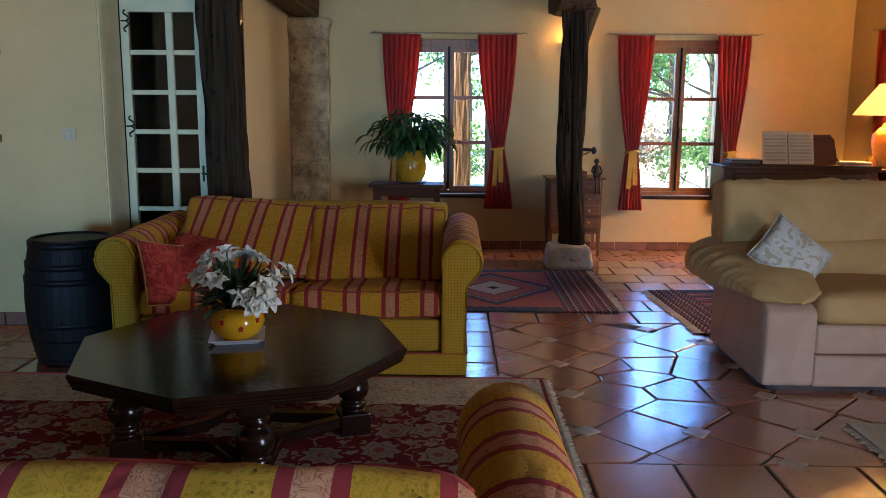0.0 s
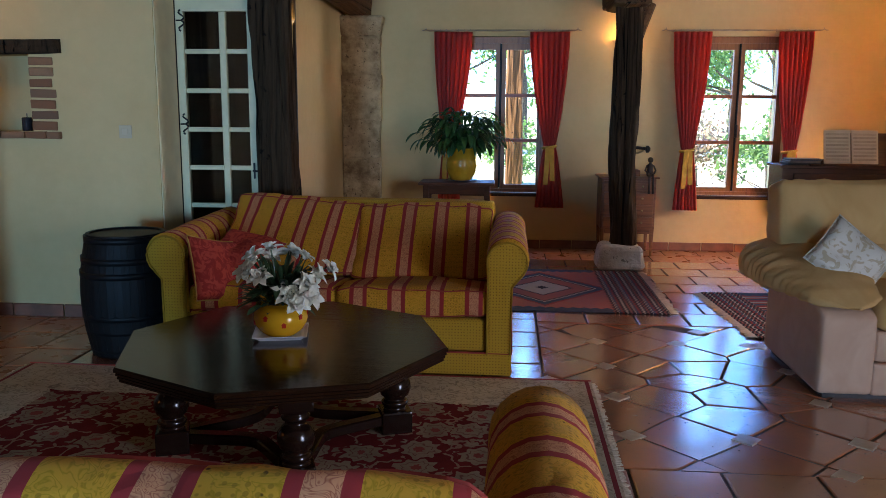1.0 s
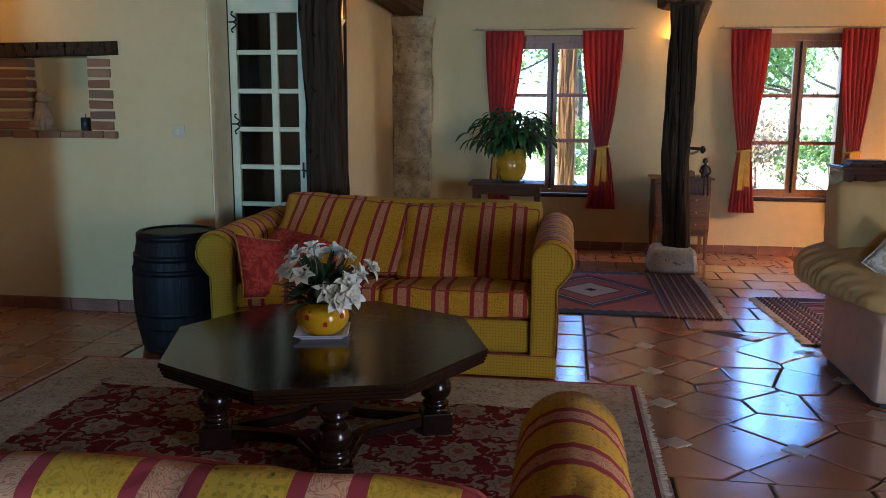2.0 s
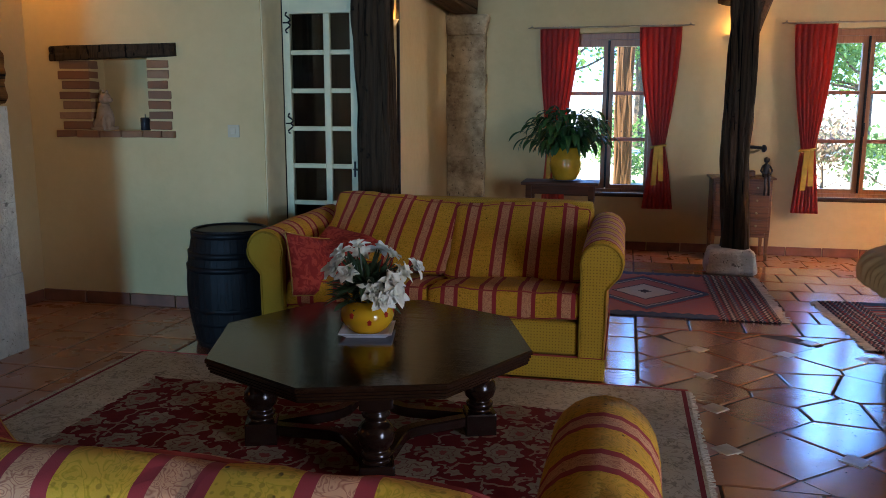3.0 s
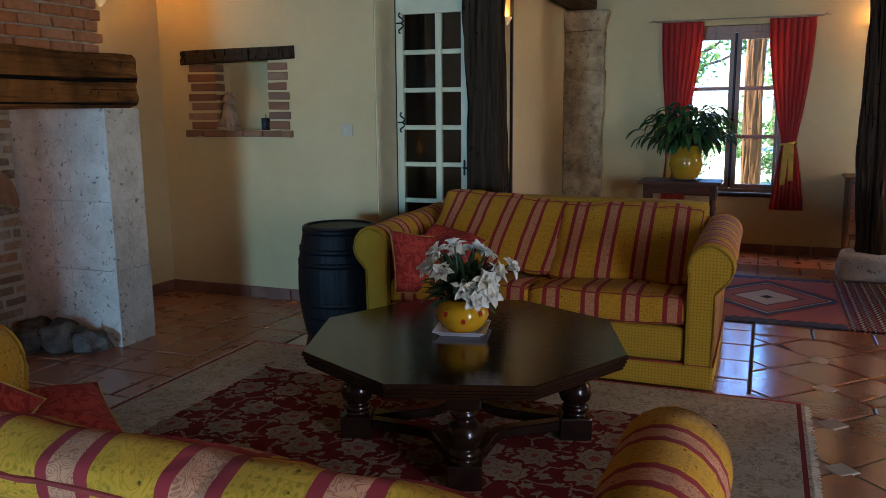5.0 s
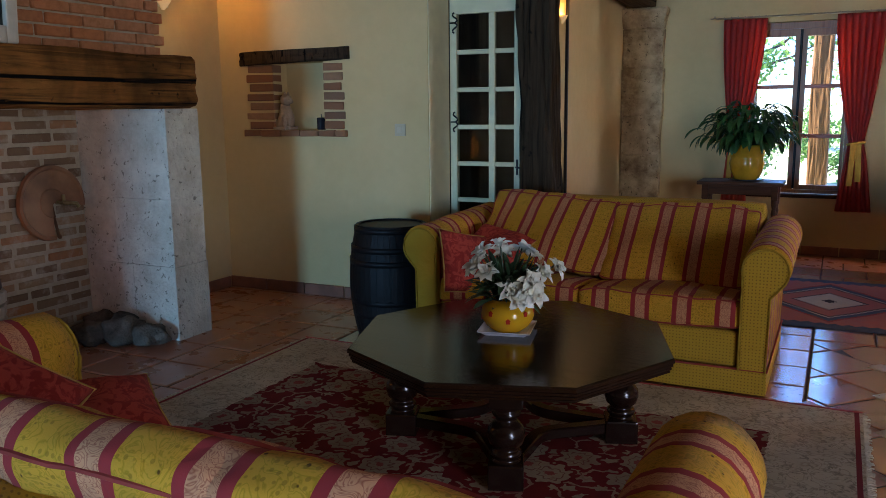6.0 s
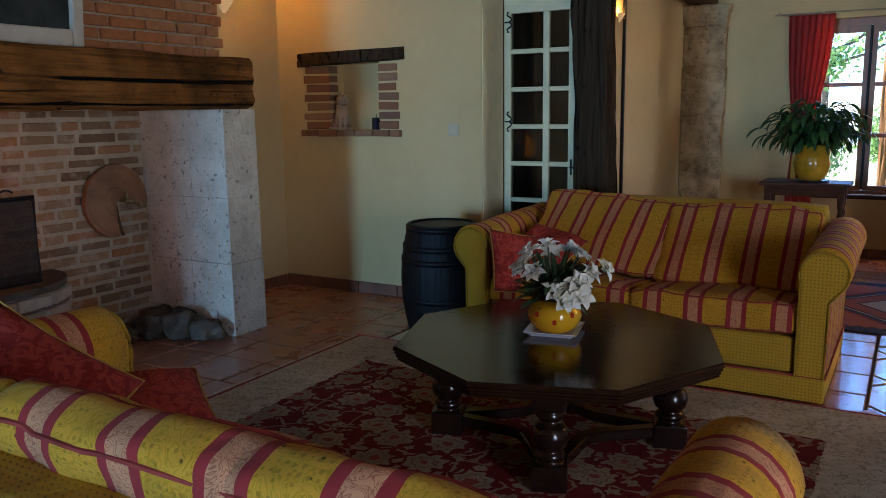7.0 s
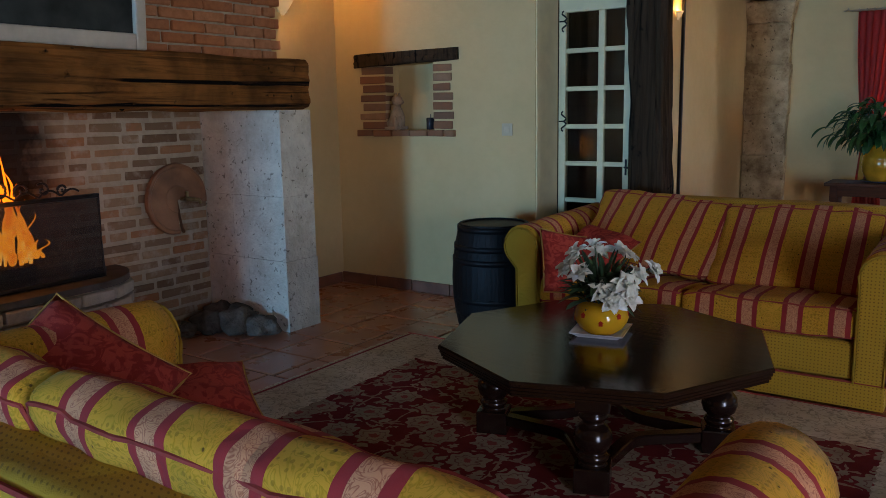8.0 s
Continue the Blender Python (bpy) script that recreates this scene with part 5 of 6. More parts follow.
M_FRINGE = plain("rug_fringe", (0.55, 0.48, 0.36), 0.95, 0, 0.2, 30)
for s in (-1, 1):
    o = part("fringe", fringe_bm(2.40, 0.028, 260, 3 + s), M_FRINGE, RUG)
    o.matrix_basis = pose(s * 1.53, 0, 0, 0, 0, -90 * s)
for s in (-1, 1):
    o = part("bound_edge", tube([(-1.53, s * 1.214, 0.008), (1.53, s * 1.214, 0.008)], 0.008, 6), M_PIPE, RUG)


def kilim_mat(name, hx, hy, medallion=True):
    k = Mat(name, 0.95)
    v = k.coord()
    x, y = k.axis(v, 0), k.axis(v, 1)
    st = 0.02
    qx = k.math("MULTIPLY", k.math("ROUND", k.math("DIVIDE", x, st)), st)
    ax, ay = k.math("ABSOLUTE", qx), k.math("ABSOLUTE", y)
    blue, red, cream, dark, pink = (0.035, 0.055, 0.08), (0.22, 0.035, 0.028), (0.42, 0.37, 0.28), (0.014, 0.013, 0.016), (0.30, 0.10, 0.07)
    # stepped lozenges in the middle
    d = k.math("ADD", k.math("DIVIDE", ax, hx * 0.62), k.math("DIVIDE", ay, hy * 0.82))
    mid = k.ramp(d, [(0.0, dark), (0.09, cream), (0.42, dark), (0.46, pink), (0.74, dark), (0.78, cream), (0.81, blue), (0.94, red), (1.05, pink)], "CONSTANT")
    if not medallion:
        mid = k.ramp(k.math("FRACT", k.math("MULTIPLY", ay, 6.0)), [(0.0, red), (0.3, blue), (0.55, pink), (0.7, dark), (0.85, cream)], "CONSTANT")
    # bands at the ends
    tri = k.math("PINGPONG", y, 0.03)
    bx = k.math("ADD", k.math("ABSOLUTE", x), k.math("MULTIPLY", tri, 0.7))
    band = k.ramp(k.math("FRACT", k.math("MULTIPLY", bx, 8.5)), [(0.0, dark), (0.16, pink), (0.24, dark), (0.40, cream), (0.46, blue), (0.62, red), (0.74, dark), (0.90, cream)], "CONSTANT")
    isband = k.math("GREATER_THAN", bx, hx * 0.56)
    c = k.mix(isband, mid, band)
    border = k.math("GREATER_THAN", k.math("ADD", ay, k.math("MULTIPLY", k.math("PINGPONG", x, 0.04), 0.8)), hy - 0.09)
    c = k.mix(k.math("MULTIPLY", border, k.math("SUBTRACT", 1.0, isband)), c, blue)
    c = k.mix(k.ramp(k.noise(v, 18, 4), [(0.4, 0.0), (0.8, 0.25)]), c, (0.20, 0.16, 0.14))
    k.set("Base Color", c)
    knot_bump(k, v)
    return k.m


KIL = thing("kilim_rug", pose(0.94, 7.20, 0.003), "patterned blue, pink and cream kilim rug with a lozenge medallion", "rug", "kilim rugs")
part("weave", rug_mesh(1.74, 1.54, 0.008, 30, 26, 0.003, 4.0), kilim_mat("kilim_weave", 0.87, 0.77), KIL)
for s in (-1, 1):
    o = part("fringe", fringe_bm(1.5, 0.07, 120, 8 + s), M_FRINGE, KIL)
    o.matrix_basis = pose(s * 0.87, 0, 0, 0, 0, -90 * s)
KIL2 = thing("kilim_rug", pose(2.83, 6.55, 0.003, 0, 0, 3), "dark banded kilim rug with a pale fringe behind the cream sofa", "rug", "kilim rugs")
part("weave", rug_mesh(1.25, 1.28, 0.008, 24, 24, 0.003, 9.0), kilim_mat("banded_kilim_weave", 0.625, 0.64, False), KIL2)
for s in (-1, 1):
    o = part("fringe", fringe_bm(1.26, 0.06, 100, 18 + s), M_FRINGE, KIL2)
    o.matrix_basis = pose(s * 0.625, 0, 0, 0, 0, -90 * s)
PALE = thing("pale_rug", pose(3.42, 3.42, 0.003), "plain pale cream wool rug in front of the cream sofa", "rug")
part("field", rug_mesh(2.0, 1.8, 0.012, 30, 30, 0.003, 13.0), cloth("pale_wool", (0.46, 0.42, 0.31), (0.54, 0.49, 0.37), 6, 0.95, 0.3, 0.7), PALE)
o = part("fringe", fringe_bm(1.76, 0.04, 120, 28), M_FRINGE, PALE)
o.matrix_basis = pose(-1.0, 0, 0, 0, 0, 90)


# ---- loose cushions ----
def scatter_cushion(m, w, h, t, mat, rim, label, seed):
    c = thing("cushion", m, label, "cushion", "loose cushions")
    part("cover", pillow(w, h, t, 16, 0.03, seed), mat, c, "", True)
    part("cord", pillow_rim(w, h, 0.0042), rim, c)
    return c


def facing(place, normal, roll):
    """A pose at place whose -y looks along normal, turned by roll about it."""
    n = Vector(normal).normalized()
    x = Vector((0, 0, 1)).cross(-n)
    x = x.normalized() if x.length > 0.05 else Vector((1, 0, 0))
    z = x.cross(-n).normalized()
    m = Matrix((x, -n, z)).transposed().to_4x4()
    return Matrix.Translation(place) @ m @ pose(0, 0, 0, 0, roll, 0)


scatter_cushion(facing((-0.92, 5.05, 0.53), (0.89, -0.30, 0.35), 14), 0.40, 0.36, 0.11, M_REDCLOTH, M_GOLD, "red damask cushion leaning on the sofa's arm", 1.0)
scatter_cushion(facing((-0.83, 5.24, 0.60), (0.15, -0.42, 0.88), 28), 0.36, 0.34, 0.11, M_REDCLOTH, M_GOLD, "red damask cushion lying behind another on the sofa", 2.0)
scatter_cushion(facing((-1.03, 2.14, 0.635), (0.60, -0.40, 0.68), 42), 0.47, 0.47, 0.14, M_REDCLOTH, M_GOLD, "red damask cushion standing in the sofa's corner", 3.0)
scatter_cushion(facing((-0.93, 2.42, 0.535), (0.26, -0.1, 0.95), 8), 0.48, 0.40, 0.12, M_REDCLOTH, M_GOLD, "red damask cushion lying on the sofa's seat", 4.0)
M_LEAFCLOTH = cloth("leaf_print_satin", (0.60, 0.58, 0.50), (0.42, 0.36, 0.24), 13, 0.5, 0.52, 0.58)
scatter_cushion(pose(2.415, 5.06, 0.665, -24, 38, -14), 0.36, 0.30, 0.12, M_LEAFCLOTH, M_LEAFCLOTH, "white satin cushion with a leaf print on the cream sofa", 5.0)

# ---- vase of flowers on the table ----
TRAY = thing("dish", pose(-0.292, 4.065, 0.455, 0, 0, 12), "square white china dish with a flared rim on the table", "dish")


def square_dish():
    bm = bmesh.new()
    rows = [(0.082, 0.0), (0.108, 0.022), (0.112, 0.023), (0.110, 0.019), (0.084, 0.005), (0.0, 0.005)]
    rings = []
    for a, z in rows[:-1]:
        rings.append([bm.verts.new((sx * a, sy * a, z)) for sx, sy in ((-1, -1), (1, -1), (1, 1), (-1, 1))])
    for p, q in zip(rings, rings[1:]):
        for i in range(4):
            bm.faces.new((p[i], p[(i + 1) % 4], q[(i + 1) % 4], q[i]))
    bm.faces.new(rings[0][::-1])
    bm.faces.new(rings[-1])
    return bm


part("dish", square_dish(), plain("white_china", (0.80, 0.82, 0.85), 0.15, 0, 0.05, 6, 0.02), TRAY)
VASE = thing("flower_vase", pose(-0.292, 4.065, 0.462), "round yellow glazed vase with red house motifs and white artificial flowers", "vase")
M_YEL = plain("yellow_glaze", (0.62, 0.34, 0.015), 0.12, 0, 0.15, 6, 0.03)
VPROF = [(0.058, 0.0), (0.066, 0.004), (0.092, 0.025), (0.109, 0.053), (0.114, 0.074), (0.108, 0.102), (0.09, 0.126), (0.077, 0.135), (0.08, 0.141), (0.072, 0.141), (0.066, 0.13)]
pot = part("pot", lathe(VPROF, 40), M_YEL, VASE, "yellow glazed pot", True)
M_MOTIF = plain("red_glaze", (0.40, 0.03, 0.015), 0.2, 0, 0.1, 8, 0.02)
for k in range(9):
    a = radians(40 * k + 12)
    zc = 0.062 if k % 2 else 0.088
    r = 0.1125 if k % 2 else 0.1125
    bm = bmesh.new()
    pts = [(-0.008, -0.009), (0.008, -0.009), (0.008, 0.004), (0.012, 0.004), (0.0, 0.014), (-0.012, 0.004), (-0.008, 0.004)]
    f0 = [bm.verts.new((0.0015, x, z)) for x, z in pts]
    f1 = [bm.verts.new((-0.004, x, z)) for x, z in pts]
    bm.faces.new(f0)
    for i in range(len(pts)):
        bm.faces.new((f0[i], f1[i], f1[(i + 1) % len(pts)], f0[(i + 1) % len(pts)]))
    o = part("motif", bm, M_MOTIF, pot)
    o.matrix_basis = pose(r * math.cos(a), r * math.sin(a), zc, 0, 0, math.degrees(a))


def petal(bm, base, direction, up, L, w, curl, seed):
    """A cupped petal of 4 x 3 faces."""
    d = direction.normalized()
    s = d.cross(up).normalized()
    u = s.cross(d).normalized()
    rows = []
    for j in range(5):
        t = j / 4
        ww = w * (math.sin(math.pi * (0.18 + 0.72 * t)) ** 0.8) * (0.45 if j == 4 else 1)
        c = base + d * (L * t) + u * (curl * L * (t - t * t * 1.6))
        rows.append([bm.verts.new(c + s * (ww * q / 2) + u * (abs(q) * 0.22 * ww + 0.006 * math.sin(seed + j + q * 2) * t)) for q in (-1, -0.35, 0.35, 1)])
    for p, q in zip(rows, rows[1:]):
        for i in range(3):
            bm.faces.new((p[i], p[i + 1], q[i + 1], q[i]))


def bloom(r, seed):
    bm = bmesh.new()
    rg = random.Random(seed)
    for layer, (n, tilt, L, w) in enumerate(((4, 80, 0.8, 0.6), (5, 58, 1.05, 0.85), (6, 26, 1.2, 0.8))):
        for k in range(n):
            a = 2 * math.pi * (k + 0.3 * layer) / n + rg.uniform(-0.2, 0.2)
            tl = radians(tilt + rg.uniform(-12, 12))
            d = Vector((math.cos(a) * math.cos(tl), math.sin(a) * math.cos(tl), math.sin(tl)))
            petal(bm, Vector((0, 0, 0.1 * r)), d, Vector((0, 0, 1)), L * r * rg.uniform(0.85, 1.15), w * r, 0.35, seed + k)
    return bm


def leaf_bm(bm, base, direction, L, w, droop, rg, n=6):
    d = Vector(direction).normalized()
    s = d.cross(Vector((0, 0, 1)))
    if s.length < 0.1:
        s = Vector((1, 0, 0))
    s.normalize()
    tw = rg.uniform(-0.5, 0.5)
    rows = []
    p = Vector(base)
    cur = d.copy()
    for j in range(n + 1):
        t = j / n
        ww = w * max(0.03, math.sin(math.pi * (0.06 + 0.93 * t)) ** 0.75)
        up = s.cross(cur).normalized()
        sv = (s * math.cos(tw * t) + up * math.sin(tw * t))
        rows.append([bm.verts.new(p - sv * ww / 2 + up * 0.12 * ww), bm.verts.new(p), bm.verts.new(p + sv * ww / 2 + up * 0.12 * ww)])
        p = p + cur * (L / n)
        cur = (cur + Vector((0, 0, -droop / n))).normalized()
    for a, b in zip(rows, rows[1:]):
        bm.faces.new((a[0], a[1], b[1], b[0]))
        bm.faces.new((a[1], a[2], b[2], b[1]))


def leaf_mat(name, dark, light, rough=0.35):
    k = Mat(name, rough)
    v = k.coord()
    c = k.ramp(k.island(), [(0.0, dark), (0.6, light), (1.0, dark)])
    c = k.mix(k.ramp(k.noise(v, 25, 3), [(0.4, 0.0), (0.7, 0.4)]), c, tuple(x * 0.6 for x in dark))
    k.set("Base Color", c)
    return k.m


kp = Mat("white_petal", 0.55)
kp.set("Base Color", kp.ramp(kp.noise(kp.coord(), 30, 3), [(0.3, (0.74, 0.74, 0.62)), (0.7, (0.84, 0.84, 0.74))]))
M_PETAL = kp.m
M_GREEN = leaf_mat("dark_leaf", (0.018, 0.045, 0.02), (0.05, 0.10, 0.04), 0.45)
rg = random.Random(21)
SPOTS = [(-0.08, -0.06, 0.335, 0.05), (-0.105, -0.07, 0.275, 0.056), (-0.047, -0.09, 0.262, 0.05), (-0.035, 0.0, 0.365, 0.044), (-0.13, 0.0, 0.27, 0.05), (0.055, -0.10, 0.195, 0.056), (0.117, -0.07, 0.235, 0.054), (0.147, -0.02, 0.265, 0.05), (0.093, -0.12, 0.165, 0.05), (0.14, -0.09, 0.185, 0.052), (0.195, 0.02, 0.285, 0.045), (0.085, 0.05, 0.325, 0.042), (-0.06, 0.10, 0.31, 0.05), (0.02, 0.11, 0.33, 0.046)]
for i, (x, y, z, r) in enumerate(SPOTS):
    o = part("flower", bloom(r, 30 + i), M_PETAL, VASE, "white artificial bloom")
    out = Vector((x, y, 0.12)).normalized()
    o.matrix_basis = Matrix.Translation((x, y, z - 0.012)) @ out.to_track_quat("Z", "Y").to_matrix().to_4x4()
    part("stem", tube([(x * 0.25, y * 0.25, 0.10), (x * 0.6, y * 0.6, 0.11 + (z - 0.11) * 0.6), (x, y, z + 0.005)], 0.0035, 6), M_GREEN, VASE)
fol = bmesh.new()
for i in range(230):
    a, e = rg.uniform(0, 2 * math.pi), rg.uniform(-0.35, 1.35)
    b = Vector((math.cos(a) * rg.uniform(0.02, 0.1), math.sin(a) * rg.uniform(0.02, 0.1), rg.uniform(0.13, 0.25)))
    leaf_bm(fol, b, (math.cos(a) * math.cos(e), math.sin(a) * math.cos(e), math.sin(e)), rg.uniform(0.06, 0.125), rg.uniform(0.014, 0.034), 0.6, rg, 5)
part("foliage", fol, M_GREEN, VASE, "dark green leaves")

# ---- plant on a side table ----
M_SIDE = wood("side_table_wood", (0.035, 0.013, 0.006), (0.10, 0.04, 0.016), 0.6, 0, 1.0, 0.1, False)
STB = thing("side_table", pose(0.163, 8.62, 0), "small brown wooden side table with turned legs under the plant", "side table")
part("tabletop", boxed(-0.36, 0.36, -0.2, 0.2, 0.705, 0.735, 0.010, 3), M_SIDE, STB)
TL = [(0.022, 0), (0.024, 0.02), (0.016, 0.05), (0.024, 0.12), (0.014, 0.16), (0.022, 0.24), (0.026, 0.34), (0.014, 0.42), (0.024, 0.46), (0.016, 0.5), (0.026, 0.54), (0.026, 0.70)]
for sx in (-0.29, 0.29):
    for sy in (-0.14, 0.14):
        o = part("leg", lathe(TL, 16), M_SIDE, STB, "", True)
        o.location = (sx, sy, 0.0)
        part("leg_block", boxed(-0.027, 0.027, -0.027, 0.027, 0.58, 0.703, 0.003, 1), M_SIDE, o)
    part("side_apron", boxed(sx - 0.01, sx + 0.01, -0.115, 0.115, 0.62, 0.70), M_SIDE, STB)
for sy in (-0.14, 0.14):
    part("apron", boxed(-0.262, 0.262, sy - 0.01, sy + 0.01, 0.62, 0.70), M_SIDE, STB)
POT = thing("potted_plant", pose(0.20, 8.62, 0.736), "leafy green peace lily in a yellow glazed pot", "potted plant")
part("saucer", lathe([(0.09, 0), (0.15, 0.012), (0.154, 0.016), (0.09, 0.008)], 32), plain("blue_saucer", (0.10, 0.12, 0.16), 0.25, 0, 0.1, 8), POT, "dark saucer", True)
part("pot", lathe([(0.085, 0.01), (0.105, 0.02), (0.138, 0.09), (0.15, 0.15), (0.142, 0.19), (0.139, 0.21), (0.145, 0.225), (0.148, 0.29), (0.156, 0.302), (0.156, 0.318), (0.142, 0.318), (0.128, 0.26)], 36), plain("ochre_glaze", (0.50, 0.27, 0.018), 0.15, 0, 0.35, 5, 0.05), POT, "ochre yellow glazed pot", True)
part("soil", lathe([(0.002, 0.27), (0.124, 0.27)], 24), plain("soil", (0.03, 0.02, 0.014), 0.95, 0, 0.4, 40), POT)
M_LILY = leaf_mat("lily_leaf", (0.012, 0.042, 0.010), (0.04, 0.12, 0.022), 0.5)
fol = bmesh.new()
for i in range(380):
    a = rg.uniform(0, 2 * math.pi)
    e = rg.uniform(0.35, 1.5)
    b = (math.cos(a) * 0.04, math.sin(a) * 0.04, 0.27)
    stem = rg.uniform(0.08, 0.40)
    d = Vector((math.cos(a) * math.cos(e), math.sin(a) * math.cos(e) * 0.8, math.sin(e)))
    tip = Vector(b) + d * stem
    s2 = d.cross(Vector((0, 0, 1)))
    s2 = s2.normalized() * 0.003 if s2.length > 0.01 else Vector((0.003, 0, 0))
    q = [fol.verts.new(p) for p in (Vector(b) - s2, Vector(b) + s2, tip + s2, tip - s2)]
    fol.faces.new(q)
    d2 = (d + Vector((math.cos(a) * 0.5, math.sin(a) * 0.5, -0.15))).normalized()
    leaf_bm(fol, tip, d2, rg.uniform(0.12, 0.22), rg.uniform(0.034, 0.064), rg.uniform(1.6, 4.0), rg, 7)
part("leaves", fol, M_LILY, POT, "glossy dark green drooping leaves")


# ---- curtains ----
def curtain_mat():
    k = Mat("red_curtain", 0.9)
    v = k.coord()
    c = k.ramp(k.noise(v, 60, 3), [(0.3, (0.24, 0.062, 0.058)), (0.7, (0.33, 0.095, 0.085))])
    k.set("Base Color", c)
    tl = k.n.new("ShaderNodeBsdfTranslucent")
    tl.inputs["Color"].default_value = (0.95, 0.15, 0.075, 1)
    mx = k.n.new("ShaderNodeMixShader")
    mx.inputs[0].default_value = 0.6
    k.link(k.bsdf.outputs[0], mx.inputs[1])
    k.link(tl.outputs[0], mx.inputs[2])
    k.link(mx.outputs[0], k.n["Material Output"].inputs["Surface"])
    k.bump(k.noise(v, 200, 2), 0.2, 0.003)
    return k.m


M_CURTAIN = curtain_mat()
M_TIE = plain("yellow_ribbon", (0.50, 0.28, 0.05), 0.7, 0, 0.2, 12)


def curtain(m, x0, x1, xt, b0, b1, zt, z0, z1, label, seed, tied=True):
    """A gathered curtain from z1 down to z0, drawn to xt at the tie."""
    cu = thing("curtain", m, label, "curtain", "red curtains")
    bm = bmesh.new()
    nx, nz = 64, 44
    folds = 7
    rows = []
    for j in range(nz + 1):
        z = z1 + (z0 - z1) * j / nz
        if z > zt:
            t = ((z1 - z) / (z1 - zt))
            e = t ** 1.7
            a, b = x0 + (xt - 0.055 - x0) * e, x1 + (xt + 0.055 - x1) * e
        else:
            t = ((zt - z) / (zt - z0)) ** 0.75
            a, b = xt - 0.055 + (b0 - xt + 0.055) * t, xt + 0.055 + (b1 - xt - 0.055) * t
        amp = 0.022 if z > zt else 0.03
        row = []
        for i in range(nx + 1):
            u = i / nx
            ph = 2 * math.pi * folds * u + 0.9 * noise.noise(Vector((u * 3 + seed, z * 0.8, 0)))
            head = 1.0 if z < z1 - 0.05 else 0.55
            y = amp * head * math.sin(ph) * (0.8 + 0.4 * noise.noise(Vector((u * 6, z * 2, seed))))
            x = a + (b - a) * u + 0.006 * math.cos(ph)
            row.append(bm.verts.new((x, y, z)))
        rows.append(row)
    for p, q in zip(rows, rows[1:]):
        for i in range(nx):
            bm.faces.new((p[i], p[i + 1], q[i + 1], q[i]))
    o = part("drape", bm, M_CURTAIN, cu, "", True)
    sol = o.modifiers.new("thickness", "SOLIDIFY")
    sol.thickness = 0.002
    if tied:
        part("tie_band", tube([(xt + 0.066 * math.cos(a), 0.042 * math.sin(a), zt + 0.01 * math.cos(a)) for a in [2 * math.pi * i / 20 for i in range(20)]], 0.014, 8, True), M_TIE, cu, "yellow ribbon tie")
        for dx in (-0.018, 0.022):
            r = boxed(xt + dx - 0.024, xt + dx + 0.024, -0.062, -0.056, zt - 0.36 + dx, zt, 0.002, 1)
            for v in r.verts:
                v.co.x += 0.02 * math.sin((zt - v.co.z) * 9) + dx * (zt - v.co.z) * 1.5
                v.co.y += 0.012 * math.sin((zt - v.co.z) * 14 + dx * 40)
            part("tie_tail", r, M_TIE, cu)
    return cu


ZR = 2.195
WINM = pose(0, 9.105, 0)
curtain(WINM, -0.12, 0.262, 0.03, -0.08, 0.16, 1.04, 0.44, ZR - 0.012, "red curtain tied back with a yellow ribbon behind the plant", 1.0)
curtain(WINM, 0.835, 1.228, 1.06, 0.92, 1.214, 1.05, 0.435, ZR - 0.012, "red curtain tied back with a yellow ribbon", 2.0)
curtain(WINM, 2.235, 2.60, 2.425, 2.31, 2.555, 1.03, 0.43, ZR - 0.012, "red curtain tied back with a yellow ribbon", 3.0)
curtain(WINM, 3.235, 3.565, 3.42, 3.3, 3.55, 1.03, 0.43, ZR - 0.012, "red curtain tied back beside the piano", 4.0)
SIDEM = pose(4.53, 7.75, 0, 0, 0, -90)
curtain(SIDEM, -0.78, -0.36, -0.62, -0.74, -0.5, 1.03, 0.43, ZR - 0.012, "red curtain tied back at the side window", 5.0)
curtain(SIDEM, 0.36, 0.74, 0.6, 0.5, 0.74, 1.03, 0.43, ZR - 0.012, "red curtain tied back at the side window", 6.0)


M_ROD = plain("pale_bronze", (0.36, 0.29, 0.20), 0.35, 0.5, 0.2, 20, 0.05)


def curtain_rod(m, x0, x1):
    r = thing("curtain_rod", m, "thin pale bronze curtain rod with curled ends", "curtain rod", "curtain rods")
    part("rod", tube([(x0, 0, 0), (x1, 0, 0)], 0.008, 8), M_ROD, r)
    for s, x in ((-1, x0), (1, x1)):
        pts = [(x + s * (0.03 * t * 2 + 0.022 * math.sin(t * 6.5) * t), 0, 0.022 * (1 - math.cos(t * 6.5)) * t) for t in [i / 14 for i in range(15)]]
        part("curl", tube(pts, 0.006, 6), M_ROD, r)
        part("bracket", tube([(x - s * 0.06, 0, 0), (x - s * 0.06, 0.09, 0)], 0.007, 6), M_ROD, r)
    n = 7
    for side in (x0 + 0.06, x1 - 0.42):
        for i in range(n):
            part("ring", tube([(side + 0.36 * i / (n - 1), 0.013 * math.cos(a), 0.013 * math.sin(a)) for a in [2 * math.pi * k / 10 for k in range(10)]], 0.003, 5, True), M_ROD, r)
    return r


curtain_rod(pose(0, 9.105, ZR), -0.17, 1.28)
curtain_rod(pose(0, 9.105, ZR), 2.19, 3.63)
curtain_rod(pose(4.53, 7.75, ZR, 0, 0, -90), -0.83, 0.83)

